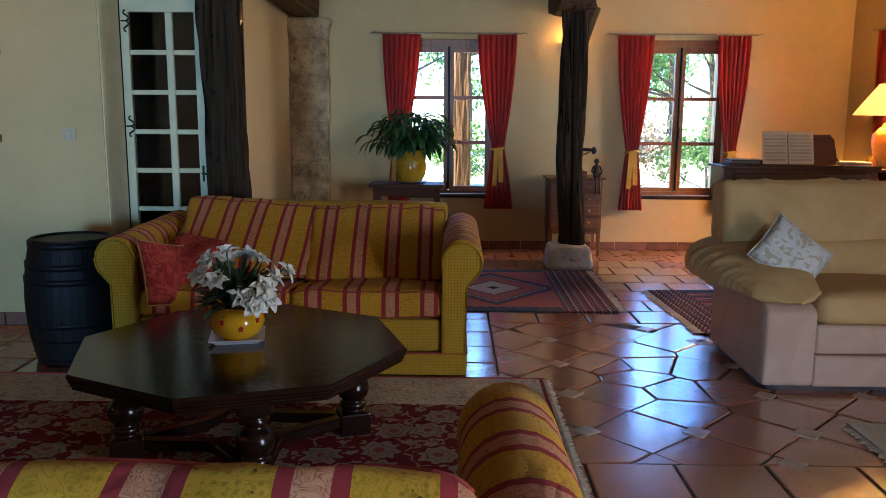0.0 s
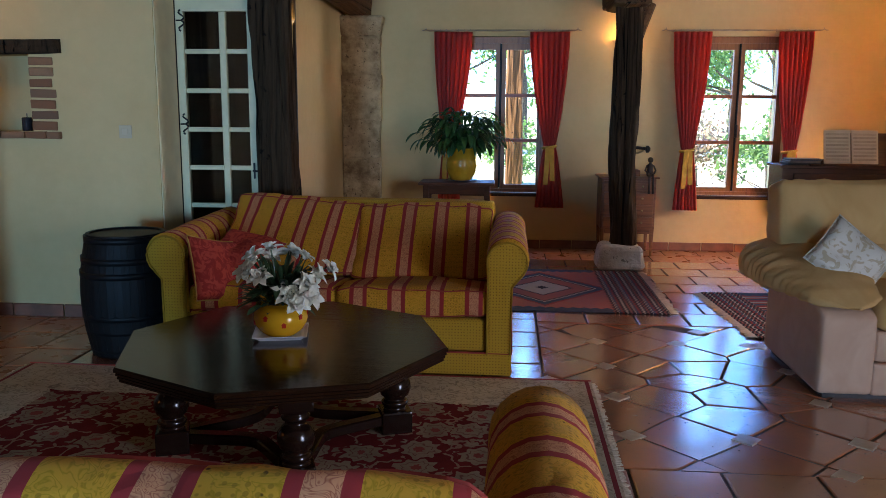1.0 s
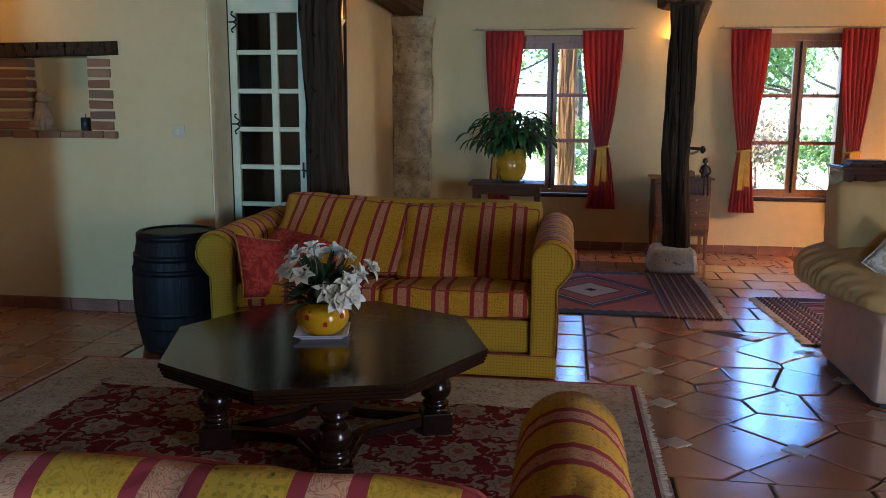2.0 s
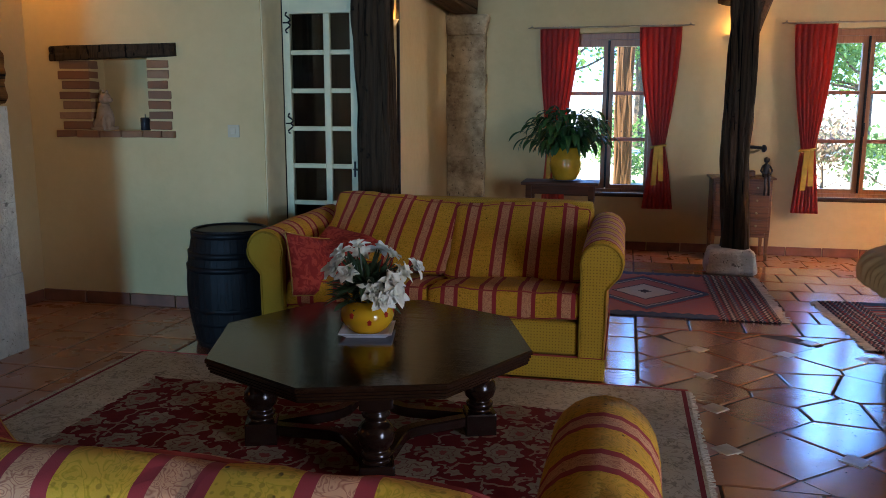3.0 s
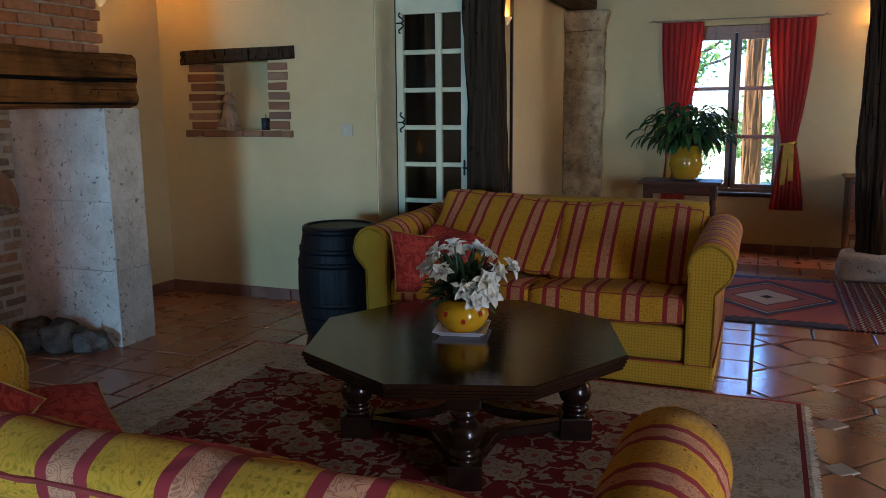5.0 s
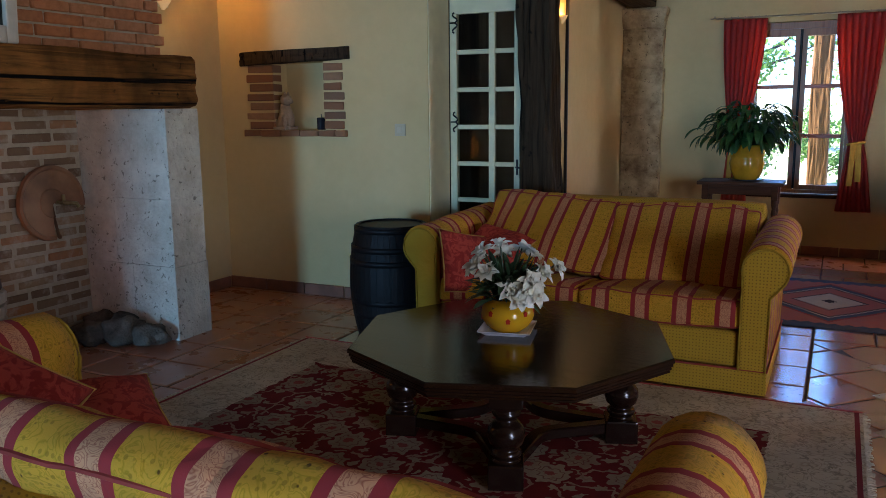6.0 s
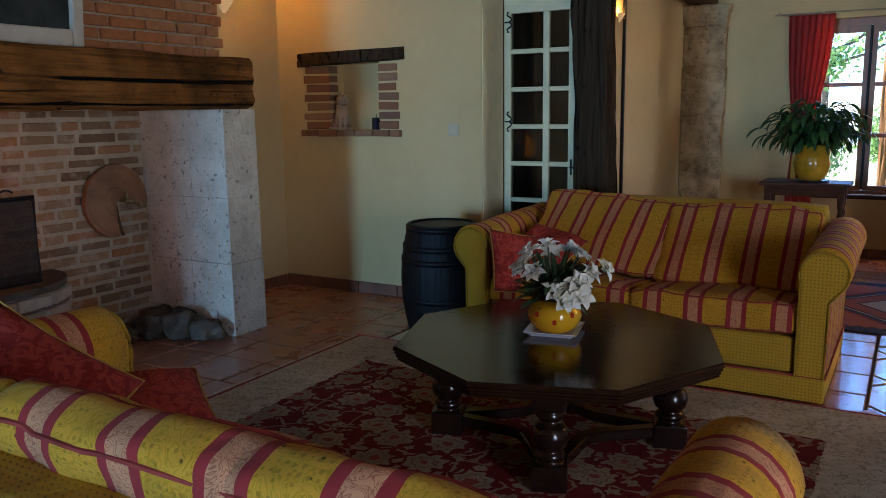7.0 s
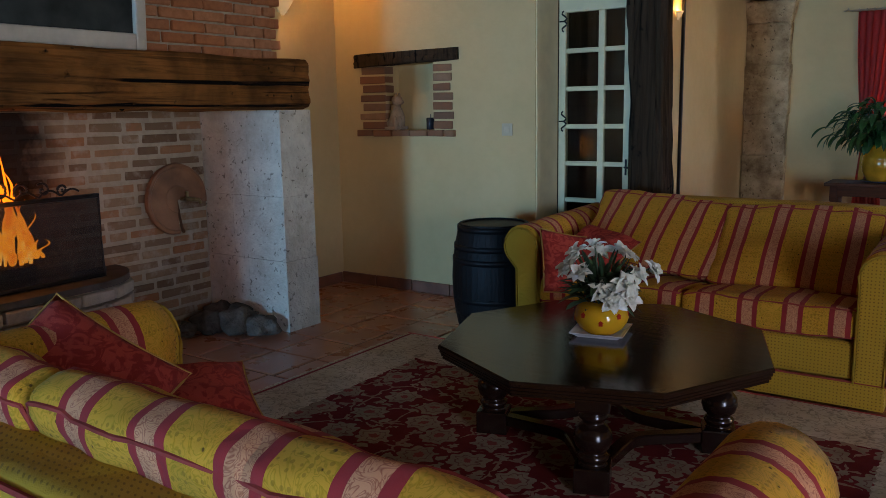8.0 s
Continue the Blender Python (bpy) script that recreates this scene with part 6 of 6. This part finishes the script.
# ---- wall lamps ----
ks = Mat("lit_plaster_shade", 0.8)
ks.set("Base Color", (0.7, 0.55, 0.35, 1)).set("Emission Color", (1.0, 0.62, 0.25, 1)).set("Emission Strength", 0.04)
# the fourth bowl, on the piano-side wall, only goes with the added fill bulb
for (x, y, z), turn, size in SCONCES:
    sc = thing("wall_lamp", pose(x, y, z, 0, 0, turn), "lit half-bowl plaster wall lamp throwing warm light upwards, the piano-side one an unseen addition", "wall lamp", "wall lamps")
    bm = bmesh.new()
    rings = []
    for r, h in ((0.012, -0.10), (0.05, -0.05), (0.085, 0.01), (0.10, 0.05), (0.092, 0.05), (0.075, 0.005), (0.01, -0.08)):
        rings.append([bm.verts.new((size * r * math.cos(math.pi * k / 14), -size * r * 1.05 * math.sin(math.pi * k / 14), size * h)) for k in range(15)])
    for p, q in zip(rings, rings[1:]):
        for k in range(14):
            bm.faces.new((p[k], p[k + 1], q[k + 1], q[k]))
    part("bowl", bm, ks.m, sc, "", True)
    part("back_plate", boxed(-0.05 * size, 0.05 * size, -0.006, 0.0, -0.08 * size, 0.03 * size, 0.002, 1), M_WHITE, sc)

# ---- drawer cabinet behind the post ----
M_CAB = wood("walnut_cabinet", (0.07, 0.027, 0.009), (0.19, 0.08, 0.026), 0.45, 0, 1.0, 0.1, False)
CAB = thing("drawer_cabinet", pose(1.825, 8.96, 0), "slender brown wooden drawer cabinet on thin legs", "cabinet")
part("carcass", boxed(-0.262, 0.262, -0.17, 0.2, 0.27, 0.765, 0.004, 1), M_CAB, CAB)
part("top", boxed(-0.29, 0.29, -0.20, 0.21, 0.766, 0.785, 0.006, 2), M_CAB, CAB)
for k in range(4):
    z0 = 0.285 + 0.118 * k
    d = part("drawer", boxed(-0.24, 0.24, -0.186, -0.171, z0, z0 + 0.108, 0.005, 2), M_CAB, CAB)
    for sx in (-0.13, 0.13):
        part("knob", lathe([(0.004, 0), (0.010, 0.006), (0.012, 0.014), (0.003, 0.02)], 12), M_BRASS, d).matrix_basis = pose(sx, -0.187, z0 + 0.054, 90, 0, 0)
for sx in (-0.24, 0.24):
    for sy in (-0.15, 0.18):
        lg = boxed(-0.02, 0.02, -0.02, 0.02, 0.0, 0.27, 0.004, 1)
        for v in lg.verts:
            k = 0.55 + 0.45 * v.co.z / 0.27
            v.co.x *= k
            v.co.y *= k
        part("leg", lg, M_CAB, CAB).location = (sx, sy, 0)
part("apron", boxed(-0.22, 0.22, -0.168, -0.15, 0.225, 0.27, 0.004, 1), M_CAB, CAB)
PHONE = thing("telephone", pose(1.84, 8.93, 0.785), "antique wooden and brass telephone with a black handset", "telephone")
part("base", boxed(-0.1, 0.1, -0.08, 0.08, 0, 0.06, 0.01, 2), M_CAB, PHONE)
part("column", lathe([(0.05, 0.06), (0.03, 0.09), (0.022, 0.18), (0.03, 0.23)], 20), M_BRASS, PHONE, "", True)
part("cradle", tube([(-0.13, 0, 0.25), (-0.08, 0, 0.225), (0.08, 0, 0.225), (0.13, 0, 0.25)], 0.012, 8), M_BRASS, PHONE)
hs = part("handset", tube([(-0.17, 0, 0.265), (-0.08, 0, 0.275), (0.08, 0, 0.275), (0.17, 0, 0.265)], 0.016, 10), M_IRON, PHONE, "black handset")
for sx in (-0.17, 0.17):
    part("earpiece", lathe([(0.02, 0), (0.036, 0.01), (0.036, 0.03), (0.018, 0.045)], 18), M_IRON, hs).matrix_basis = pose(sx, 0, 0.262, 0, 90 if sx > 0 else -90, 0) @ pose(0, 0, -0.02)


def figurine():
    bm = lathe([(0.03, 0.0), (0.036, 0.03), (0.028, 0.08), (0.034, 0.11), (0.014, 0.125), (0.012, 0.135)], 14)
    g = bmesh.ops.create_icosphere(bm, subdivisions=2, radius=0.028)
    bmesh.ops.translate(bm, verts=g["verts"], vec=(0, 0, 0.16))
    for s in (-1, 1):
        tube([(0.014 * s, -0.02, 0.02), (0.016 * s, -0.085, 0.025), (0.018 * s, -0.1, -0.02), (0.018 * s, -0.1, -0.16)], 0.011, 8, False, bm)
        tube([(0.032 * s, 0, 0.105), (0.05 * s, -0.02, 0.06), (0.03 * s, -0.06, 0.035)], 0.009, 8, False, bm)
    return bm


fg = part("figurine", figurine(), plain("dark_wood_figure", (0.03, 0.022, 0.018), 0.5), None, "", True)
fg.location = (2.03, 8.845, 0.786)
tagged(fg, "dark wooden figure seated on the cabinet's edge with dangling legs", "figurine")

# ---- piano ----
M_PIANO = wood("dark_piano_wood", (0.022, 0.010, 0.006), (0.065, 0.028, 0.014), 0.25, 0, 0.8, 0.05, False)
PI = thing("square_piano", pose(2.66, 7.3, 0), "dark mahogany square piano with an open music desk", "piano")


def piano_case():
    out = [(0.19, 0.22), (1.46, 0.22), (1.46, 0.56), (0.19, 0.56)]
    bm = bmesh.new()
    lo = [bm.verts.new((x, y, 0.68)) for x, y in out]
    hi = [bm.verts.new((x, y, 0.965)) for x, y in out]
    n = len(out)
    for i in range(n):
        bm.faces.new((lo[i], lo[(i + 1) % n], hi[(i + 1) % n], hi[i]))
    bm.faces.new(lo[::-1])
    bm.faces.new(hi)
    return bm


part("case", piano_case(), M_PIANO, PI)
part("lid", boxed(0.17, 1.48, 0.2, 0.58, 0.968, 0.992, 0.006, 2), M_PIANO, PI)
part("key_bed", boxed(0.16, 1.49, -0.02, 0.219, 0.672, 0.72, 0.006, 2), M_PIANO, PI)
for x0 in (0.145, 1.38):
    part("cheek", boxed(x0, x0 + 0.12, -0.03, 0.218, 0.721, 0.86, 0.03, 3), M_PIANO, PI)
part("key_lid", boxed(0.268, 1.377, -0.01, 0.168, 0.722, 0.80, 0.012, 2), M_PIANO, PI)
part("fallboard", boxed(0.27, 1.375, 0.17, 0.216, 0.722, 0.93, 0.006, 2), M_PIANO, PI)
for x, y in ((0.34, 0.25), (1.2, 0.25), (0.34, 0.5), (1.2, 0.5)):
    part("leg", lathe([(0.03, 0), (0.045, 0.03), (0.035, 0.06), (0.05, 0.3), (0.065, 0.6), (0.07, 0.679)], 20), M_PIANO, PI, "", True).location = (x, y, 0)


def music_desk():
    out = [(-0.33, 0.0), (0.33, 0.0), (0.33, 0.03), (0.30, 0.07), (0.285, 0.22), (0.25, 0.262), (-0.24, 0.262), (-0.27, 0.22), (-0.285, 0.07), (-0.33, 0.03)]
    return extrude_profile(out, 0.0, 0.018)


o = part("music_desk", music_desk(), M_PIANO, PI, "shaped music desk")
o.matrix_basis = pose(0.83, 0.25, 0.994, -14, 0, 0)
part("music_ledge", boxed(0.4, 1.16, 0.20, 0.26, 0.9925, 1.004, 0.003, 1), M_PIANO, PI)
BOOK = thing("sheet_music", pose(3.37, 7.515, 1.006, -14, 0, 0), "open cream music book standing on the piano's desk", "music book")
M_PAPER = plain("old_paper", (0.56, 0.47, 0.31), 0.8, 0, 0.1, 8, 0.05)
M_INK = plain("grey_ink", (0.22, 0.17, 0.11), 0.8)
for s in (-1, 1):
    pg = part("page", boxed(-0.208 if s < 0 else 0.004, -0.004 if s < 0 else 0.208, -0.014, -0.002, 0.0, 0.27, 0.002, 1), M_PAPER, BOOK)
    for k in range(8):
        z0 = 0.028 + 0.029 * k
        x0 = (-0.195 if s < 0 else 0.018) + 0.0
        for q in range(2):
            part("music_line", boxed(x0, x0 + 0.175, -0.0152, -0.0141, z0 + 0.008 * q, z0 + 0.008 * q + 0.003), M_INK, pg)
BS = thing("book_stack", pose(3.04, 7.68, 0.993), "small stack of dark music books on the piano", "books")
for k in range(3):
    part("book", boxed(-0.13 + 0.01 * k, 0.13 + 0.012 * k, -0.1, 0.1, 0.016 * k, 0.016 * k + 0.014, 0.002, 1), plain("book_cover", ((0.05, 0.045, 0.045), (0.2, 0.16, 0.13), (0.04, 0.05, 0.07))[k], 0.5), BS)
BS2 = thing("book_stack", pose(3.92, 7.62, 0.993, 0, 0, -5), "pile of pale sheet music lying on the piano", "books")
for k in range(3):
    part("booklet", boxed(-0.15 + 0.01 * k, 0.15 - 0.005 * k, -0.11, 0.11, 0.012 * k, 0.012 * k + 0.011, 0.001, 1), plain("booklet_cover", ((0.45, 0.38, 0.28), (0.30, 0.20, 0.15), (0.5, 0.43, 0.32))[k], 0.7), BS2)
CLK = part("white_clock", rbox(0.12, 0.06, 0.05, 0.022, 5, 0.01), plain("white_plastic", (0.62, 0.58, 0.52), 0.3), None, "", True)
CLK.location = (3.80, 7.72, 0.993)
tagged(CLK, "small rounded white plastic device on the piano", "device")

# ---- table lamp ----
LST = thing("lamp_stand", pose(4.27, 7.7, 0), "small round dark wooden stand in the corner by the piano", "side table")
part("top", lathe([(0.02, 0.94), (0.20, 0.94), (0.205, 0.955), (0.2, 0.97), (0.0, 0.97)], 32), M_PIANO, LST, "", True)
part("column", lathe([(0.16, 0.0), (0.15, 0.03), (0.03, 0.06), (0.025, 0.5), (0.035, 0.8), (0.06, 0.94)], 20), M_PIANO, LST, "", True)
LAMP = thing("table_lamp", pose(4.27, 7.7, 0.97), "lit table lamp with an orange ceramic base and cream shade", "table lamp")
part("base", lathe([(0.07, 0), (0.085, 0.01), (0.07, 0.03), (0.10, 0.09), (0.135, 0.20), (0.13, 0.27), (0.08, 0.33), (0.05, 0.35), (0.055, 0.37), (0.02, 0.38), (0.012, 0.46)], 32), plain("orange_ceramic", (0.50, 0.22, 0.045), 0.2, 0, 0.15, 6, 0.03), LAMP, "", True)
kl = Mat("lit_lampshade", 0.9)
kl.set("Base Color", (0.75, 0.62, 0.42, 1)).set("Emission Color", (1.0, 0.66, 0.30, 1)).set("Emission Strength", 0.06)
tl = kl.n.new("ShaderNodeBsdfTranslucent")
tl.inputs["Color"].default_value = (0.85, 0.66, 0.40, 1)
mx = kl.n.new("ShaderNodeMixShader")
mx.inputs[0].default_value = 0.45
kl.link(kl.bsdf.outputs[0], mx.inputs[1])
kl.link(tl.outputs[0], mx.inputs[2])
kl.link(mx.outputs[0], kl.n["Material Output"].inputs["Surface"])
shade = bmesh.new()
lathe([(0.29, 0.44), (0.10, 0.70), (0.096, 0.70), (0.286, 0.44)], 40, shade)
shade.faces.ensure_lookup_table()
bmesh.ops.delete(shade, geom=[f for f in shade.faces if len(f.verts) > 4], context="FACES_ONLY")
part("shade", shade, kl.m, LAMP, "cream cone shade", True)


# ---- outside ----
k = Mat("garden_ground", 0.95)
v = k.world()
gc = k.ramp(k.noise(v, 0.35, 5, 0.6), [(0.42, (0.46, 0.42, 0.36)), (0.58, (0.14, 0.20, 0.06))])
gc = k.mix(k.ramp(k.noise(v, 6, 5), [(0.4, 0.0), (0.8, 0.5)]), gc, (0.32, 0.32, 0.22))
k.set("Base Color", gc)
k.bump(k.noise(v, 14, 4), 0.5, 0.03)
g = bmesh.new()
bmesh.ops.create_grid(g, x_segments=24, y_segments=24, size=400)
for vv in g.verts:
    d = max(0.0, vv.co.length - 60)
    vv.co.z = -0.2 + 0.01 * d * (0.5 + noise.noise(vv.co * 0.01))
setting("ground", g, k.m, "pale gravel and grass of the garden outside", "ground")
# oak coloured darker in place of the shade from a veranda roof, not built
timber("veranda_post", rough_beam("v", 0.2, 0.2, 2.9, M_WINFRAME, "", "", "z", 0.04, 61.0, 0.012), wood("shaded_veranda_oak", (0.07, 0.035, 0.015), (0.17, 0.085, 0.036), 0.7, 2, 1.0, 0.5), "weathered brown oak veranda post outside the window, darkened for the unbuilt roof's shade", "post", pose(0.715, 11.0, -0.2))
M_BARK = plain("bark", (0.10, 0.075, 0.05), 0.9, 0, 0.4, 12, 0.6)
M_FOL = []
for nm, dk, lt in (("spring_leaf", (0.05, 0.11, 0.02), (0.12, 0.21, 0.05)), ("deep_leaf", (0.035, 0.085, 0.02), (0.09, 0.16, 0.04)), ("rose_leaf", (0.07, 0.10, 0.03), (0.22, 0.14, 0.09))):
    kk = Mat(nm, 0.6)
    kk.set("Base Color", kk.ramp(kk.island(), [(0.0, dk), (1.0, lt)]))
    tl = kk.n.new("ShaderNodeBsdfTranslucent")
    tl.inputs["Color"].default_value = (*[min(1, c * 1.6) for c in lt], 1)
    mx = kk.n.new("ShaderNodeMixShader")
    mx.inputs[0].default_value = 0.35
    kk.link(kk.bsdf.outputs[0], mx.inputs[1])
    kk.link(tl.outputs[0], mx.inputs[2])
    kk.link(mx.outputs[0], kk.n["Material Output"].inputs["Surface"])
    M_FOL.append(kk.m)


def tree(x, y, h, spread, mat, label, seed, leaves=4200, low=0.22, leaf=0.115, category="tree"):
    r = random.Random(seed)
    t = thing("tree" if category == "tree" else "shrub", pose(x, y, -0.2), label, category, "garden trees" if category == "tree" else "garden shrubs")
    bm = bmesh.new()
    tube([(0, 0, 0), (0.05 * h * 0.1, 0, h * 0.3), (-0.02 * h, 0.02 * h, h * 0.6), (0, 0, h * 0.92)], 0.028 * h, 8, False, bm, 0.2)
    tips = [Vector((0, 0, h * 0.9))]
    for i in range(11):
        a = r.uniform(0, 6.28)
        z0 = h * r.uniform(low, 0.75)
        L = spread * r.uniform(0.55, 1.0) * (1.1 - 0.5 * z0 / h)
        e = Vector((math.cos(a) * L, math.sin(a) * L, z0 + L * r.uniform(0.2, 0.7)))
        m = Vector((math.cos(a) * L * 0.5, math.sin(a) * L * 0.5, z0 + (e.z - z0) * 0.35))
        tube([(0, 0, z0), m, e], 0.010 * h, 6, False, bm, 0.3)
        tips += [e, m * 0.4 + e * 0.6 + Vector((r.uniform(-0.3, 0.3), r.uniform(-0.3, 0.3), r.uniform(0, 0.5)))]
    part("trunk", bm, M_BARK, t)
    verts, faces = [], []
    for i in range(leaves):
        c = r.choice(tips)
        p = c + Vector((r.gauss(0, 1), r.gauss(0, 1), r.gauss(0, 0.8))) * spread * 0.17
        a, b = r.uniform(0, 6.28), r.uniform(-1.2, 1.2)
        d1 = Vector((math.cos(a) * math.cos(b), math.sin(a) * math.cos(b), math.sin(b)))
        d2 = d1.cross(Vector((r.uniform(-1, 1), r.uniform(-1, 1), r.uniform(-1, 1)))).normalized()
        s = leaf * r.uniform(0.6, 1.4)
        k0 = len(verts)
        verts += [p - d1 * s, p - d2 * s * 0.5, p + d1 * s, p + d2 * s * 0.5]
        faces.append((k0, k0 + 1, k0 + 2, k0 + 3))
    me = bpy.data.meshes.new("crown")
    me.from_pydata([tuple(q) for q in verts], [], faces)
    me.materials.append(mat)
    o = new("crown", me)
    o.parent = t
    return t


tree(-2.2, 34, 8.5, 3.2, M_FOL[0], "light green leafy garden tree in sunlight", 1)
tree(1.2, 38, 9, 3.4, M_FOL[0], "light green leafy garden tree in sunlight", 2)
tree(5.2, 33, 6.0, 2.6, M_FOL[1], "green leafy garden tree in sunlight", 3)
tree(9.4, 34, 7.5, 3.0, M_FOL[0], "light green leafy garden tree in sunlight", 4)
tree(-6.5, 40, 9, 3.4, M_FOL[1], "green leafy garden tree in sunlight", 5)
tree(13.5, 42, 9, 3.6, M_FOL[0], "light green leafy garden tree in sunlight", 6)
for i, (x, y, h, m) in enumerate(((5.2, 15.5, 1.3, 1), (6.3, 16.0, 1.5, 0), (4.2, 16.5, 1.2, 2), (0.6, 19, 1.3, 0), (7.4, 17.5, 1.4, 1), (-0.9, 17.5, 1.2, 1))):
    tree(x, y, h, 0.8, M_FOL[m], "low green garden shrub in sunlight", 20 + i, 1800, 0.1, 0.05, "shrub")


# ---- floor tiles ----
def clip(poly, nx, ny, d):
    """The part of a polygon where nx x + ny y <= d."""
    out = []
    for i, p in enumerate(poly):
        q = poly[(i + 1) % len(poly)]
        a, b = nx * p[0] + ny * p[1] - d, nx * q[0] + ny * q[1] - d
        if a <= 0:
            out.append(p)
        if a * b < 0:
            t = a / (a - b)
            out.append((p[0] + (q[0] - p[0]) * t, p[1] + (q[1] - p[1]) * t))
    return out


def inset(poly, g):
    res = list(poly)
    n = len(poly)
    for i in range(n):
        (x0, y0), (x1, y1) = poly[i], poly[(i + 1) % n]
        L = math.hypot(x1 - x0, y1 - y0)
        if L < 1e-6:
            continue
        nx, ny = (y1 - y0) / L, -(x1 - x0) / L
        res = clip(res, nx, ny, nx * x0 + ny * y0 - g)
    return res


def tile_bm(bm, poly, top, tilt, edge=0.006):
    if len(poly) < 3:
        return
    inner = inset(poly, edge)
    if len(inner) < 3:
        return
    cx, cy = sum(p[0] for p in poly) / len(poly), sum(p[1] for p in poly) / len(poly)

    def z(p):
        return top + tilt[0] * (p[0] - cx) + tilt[1] * (p[1] - cy)

    lo = [bm.verts.new((p[0], p[1], -0.012)) for p in poly]
    mid = [bm.verts.new((p[0], p[1], z(p) - 0.004)) for p in poly]
    for i in range(len(poly)):
        j = (i + 1) % len(poly)
        bm.faces.new((lo[i], lo[j], mid[j], mid[i]))
    if len(inner) == len(poly):
        hi = [bm.verts.new((p[0], p[1], z(p))) for p in inner]
        for i in range(len(poly)):
            j = (i + 1) % len(poly)
            bm.faces.new((mid[i], mid[j], hi[j], hi[i]))
        bm.faces.new(hi)
    else:
        bm.faces.new(mid)


FLOOR_TILES = tagged(new("floor_tiles"), "worn glossy terracotta floor tiles, partly laid diagonally with small stone insets", "floor tiles", "", "structure")
rng = random.Random(5)
DX0, DX1, DY0, DY1 = 0.862, 4.60, 3.89, 6.14
polys = []
STEP = 0.493
cab = [(1.215 + STEP * i, 4.232 + STEP * j) for i in range(-2, 8) for j in range(-2, 6)]
seeds = []
for x, y in cab:
    for sx, sy in ((x + STEP / 2, y), (x, y + STEP / 2)):
        if not (1.5 < sx < 2.1 and 4.6 < sy < 5.42):
            seeds.append((sx + rng.uniform(-0.012, 0.012), sy + rng.uniform(-0.012, 0.012)))
seeds += [(1.72, 5.23), (1.61, 4.98), (1.76, 4.79), (1.99, 5.13), (2.06, 4.80), (1.50, 5.2)]
for s in seeds:
    if not (DX0 - 0.3 < s[0] < DX1 + 0.3 and DY0 - 0.3 < s[1] < DY1 + 0.3):
        continue
    poly = [(DX0, DY0), (DX1, DY0), (DX1, DY1), (DX0, DY1)]
    near_s = sorted(seeds, key=lambda q: (q[0] - s[0]) ** 2 + (q[1] - s[1]) ** 2)[1:14]
    for q in near_s:
        nx, ny = q[0] - s[0], q[1] - s[1]
        poly = clip(poly, nx, ny, nx * (s[0] + q[0]) / 2 + ny * (s[1] + q[1]) / 2)
        if len(poly) < 3:
            break
    if len(poly) >= 3:
        polys.append(poly)


def rows_of(x0, x1, y0, y1, step, shift):
    n = max(1, round((x1 - x0) / step))
    m = max(1, round((y1 - y0) / step))
    for j in range(m):
        a, b = y0 + (y1 - y0) * j / m, y0 + (y1 - y0) * (j + 1) / m
        off = step * shift * (j % 2)
        xs = [x0] + [x0 + off + (x1 - x0) * i / n for i in range(1 - (off > 0), n + 1)]
        xs = sorted({round(min(max(x, x0), x1), 4) for x in xs} | {x1})
        for p, q in zip(xs, xs[1:]):
            if q - p > 0.03:
                polys.append([(p, a), (q, a), (q, b), (p, b)])


rows_of(XL, DX0, DY0, YW, 0.335, 0.0)
rows_of(DX0, XR, DY1, YW, 0.335, 0.5)
rows_of(XL, XR, YB, DY0, 0.37, 0.5)
polys = [p for p in (inset(p, 0.0055) for p in polys) if len(p) >= 3]


def nearness(p):
    cx, cy = sum(q[0] for q in p) / len(p), sum(q[1] for q in p) / len(p)
    if -1.9 < cx < 1.0 and 1.9 < cy < 4.8:
        return 50 + cy
    return math.hypot(cx - 1.3, (cy - 4.6) * 0.8)


polys.sort(key=nearness)
rest = bmesh.new()
for i, p in enumerate(polys):
    top, tilt = rng.uniform(-0.0015, 0.0015), (rng.uniform(-0.006, 0.006), rng.uniform(-0.006, 0.006))
    if i < 290:
        bm = bmesh.new()
        tile_bm(bm, p, top, tilt)
        part("floor_tile", bm, M_TILE, FLOOR_TILES)
    else:
        tile_bm(rest, p, top, tilt)
tagged(part("floor_tile_field", rest, M_TILE_J, FLOOR_TILES), "", "", "", "stuff")
sites = [c for c in cab if DX0 < c[0] < DX1 and DY0 < c[1] < DY1 and not (1.6 < c[0] < 1.8 and 4.6 < c[1] < 5.3)] + [(0.885, 4.955), (1.893, 6.0), (2.0, 3.9), (2.14, 5.71)]
for x, y in sites:
    r = rng.uniform(0.062, 0.072)
    a0 = rng.uniform(-0.12, 0.12)
    poly = [(x + r * math.cos(a0 + math.pi / 2 * k), y + r * math.sin(a0 + math.pi / 2 * k)) for k in range(4)]
    bm = bmesh.new()
    tile_bm(bm, poly, 0.0016, (0, 0), 0.003)
    part("cabochon", bm, M_CABOCHON, FLOOR_TILES)
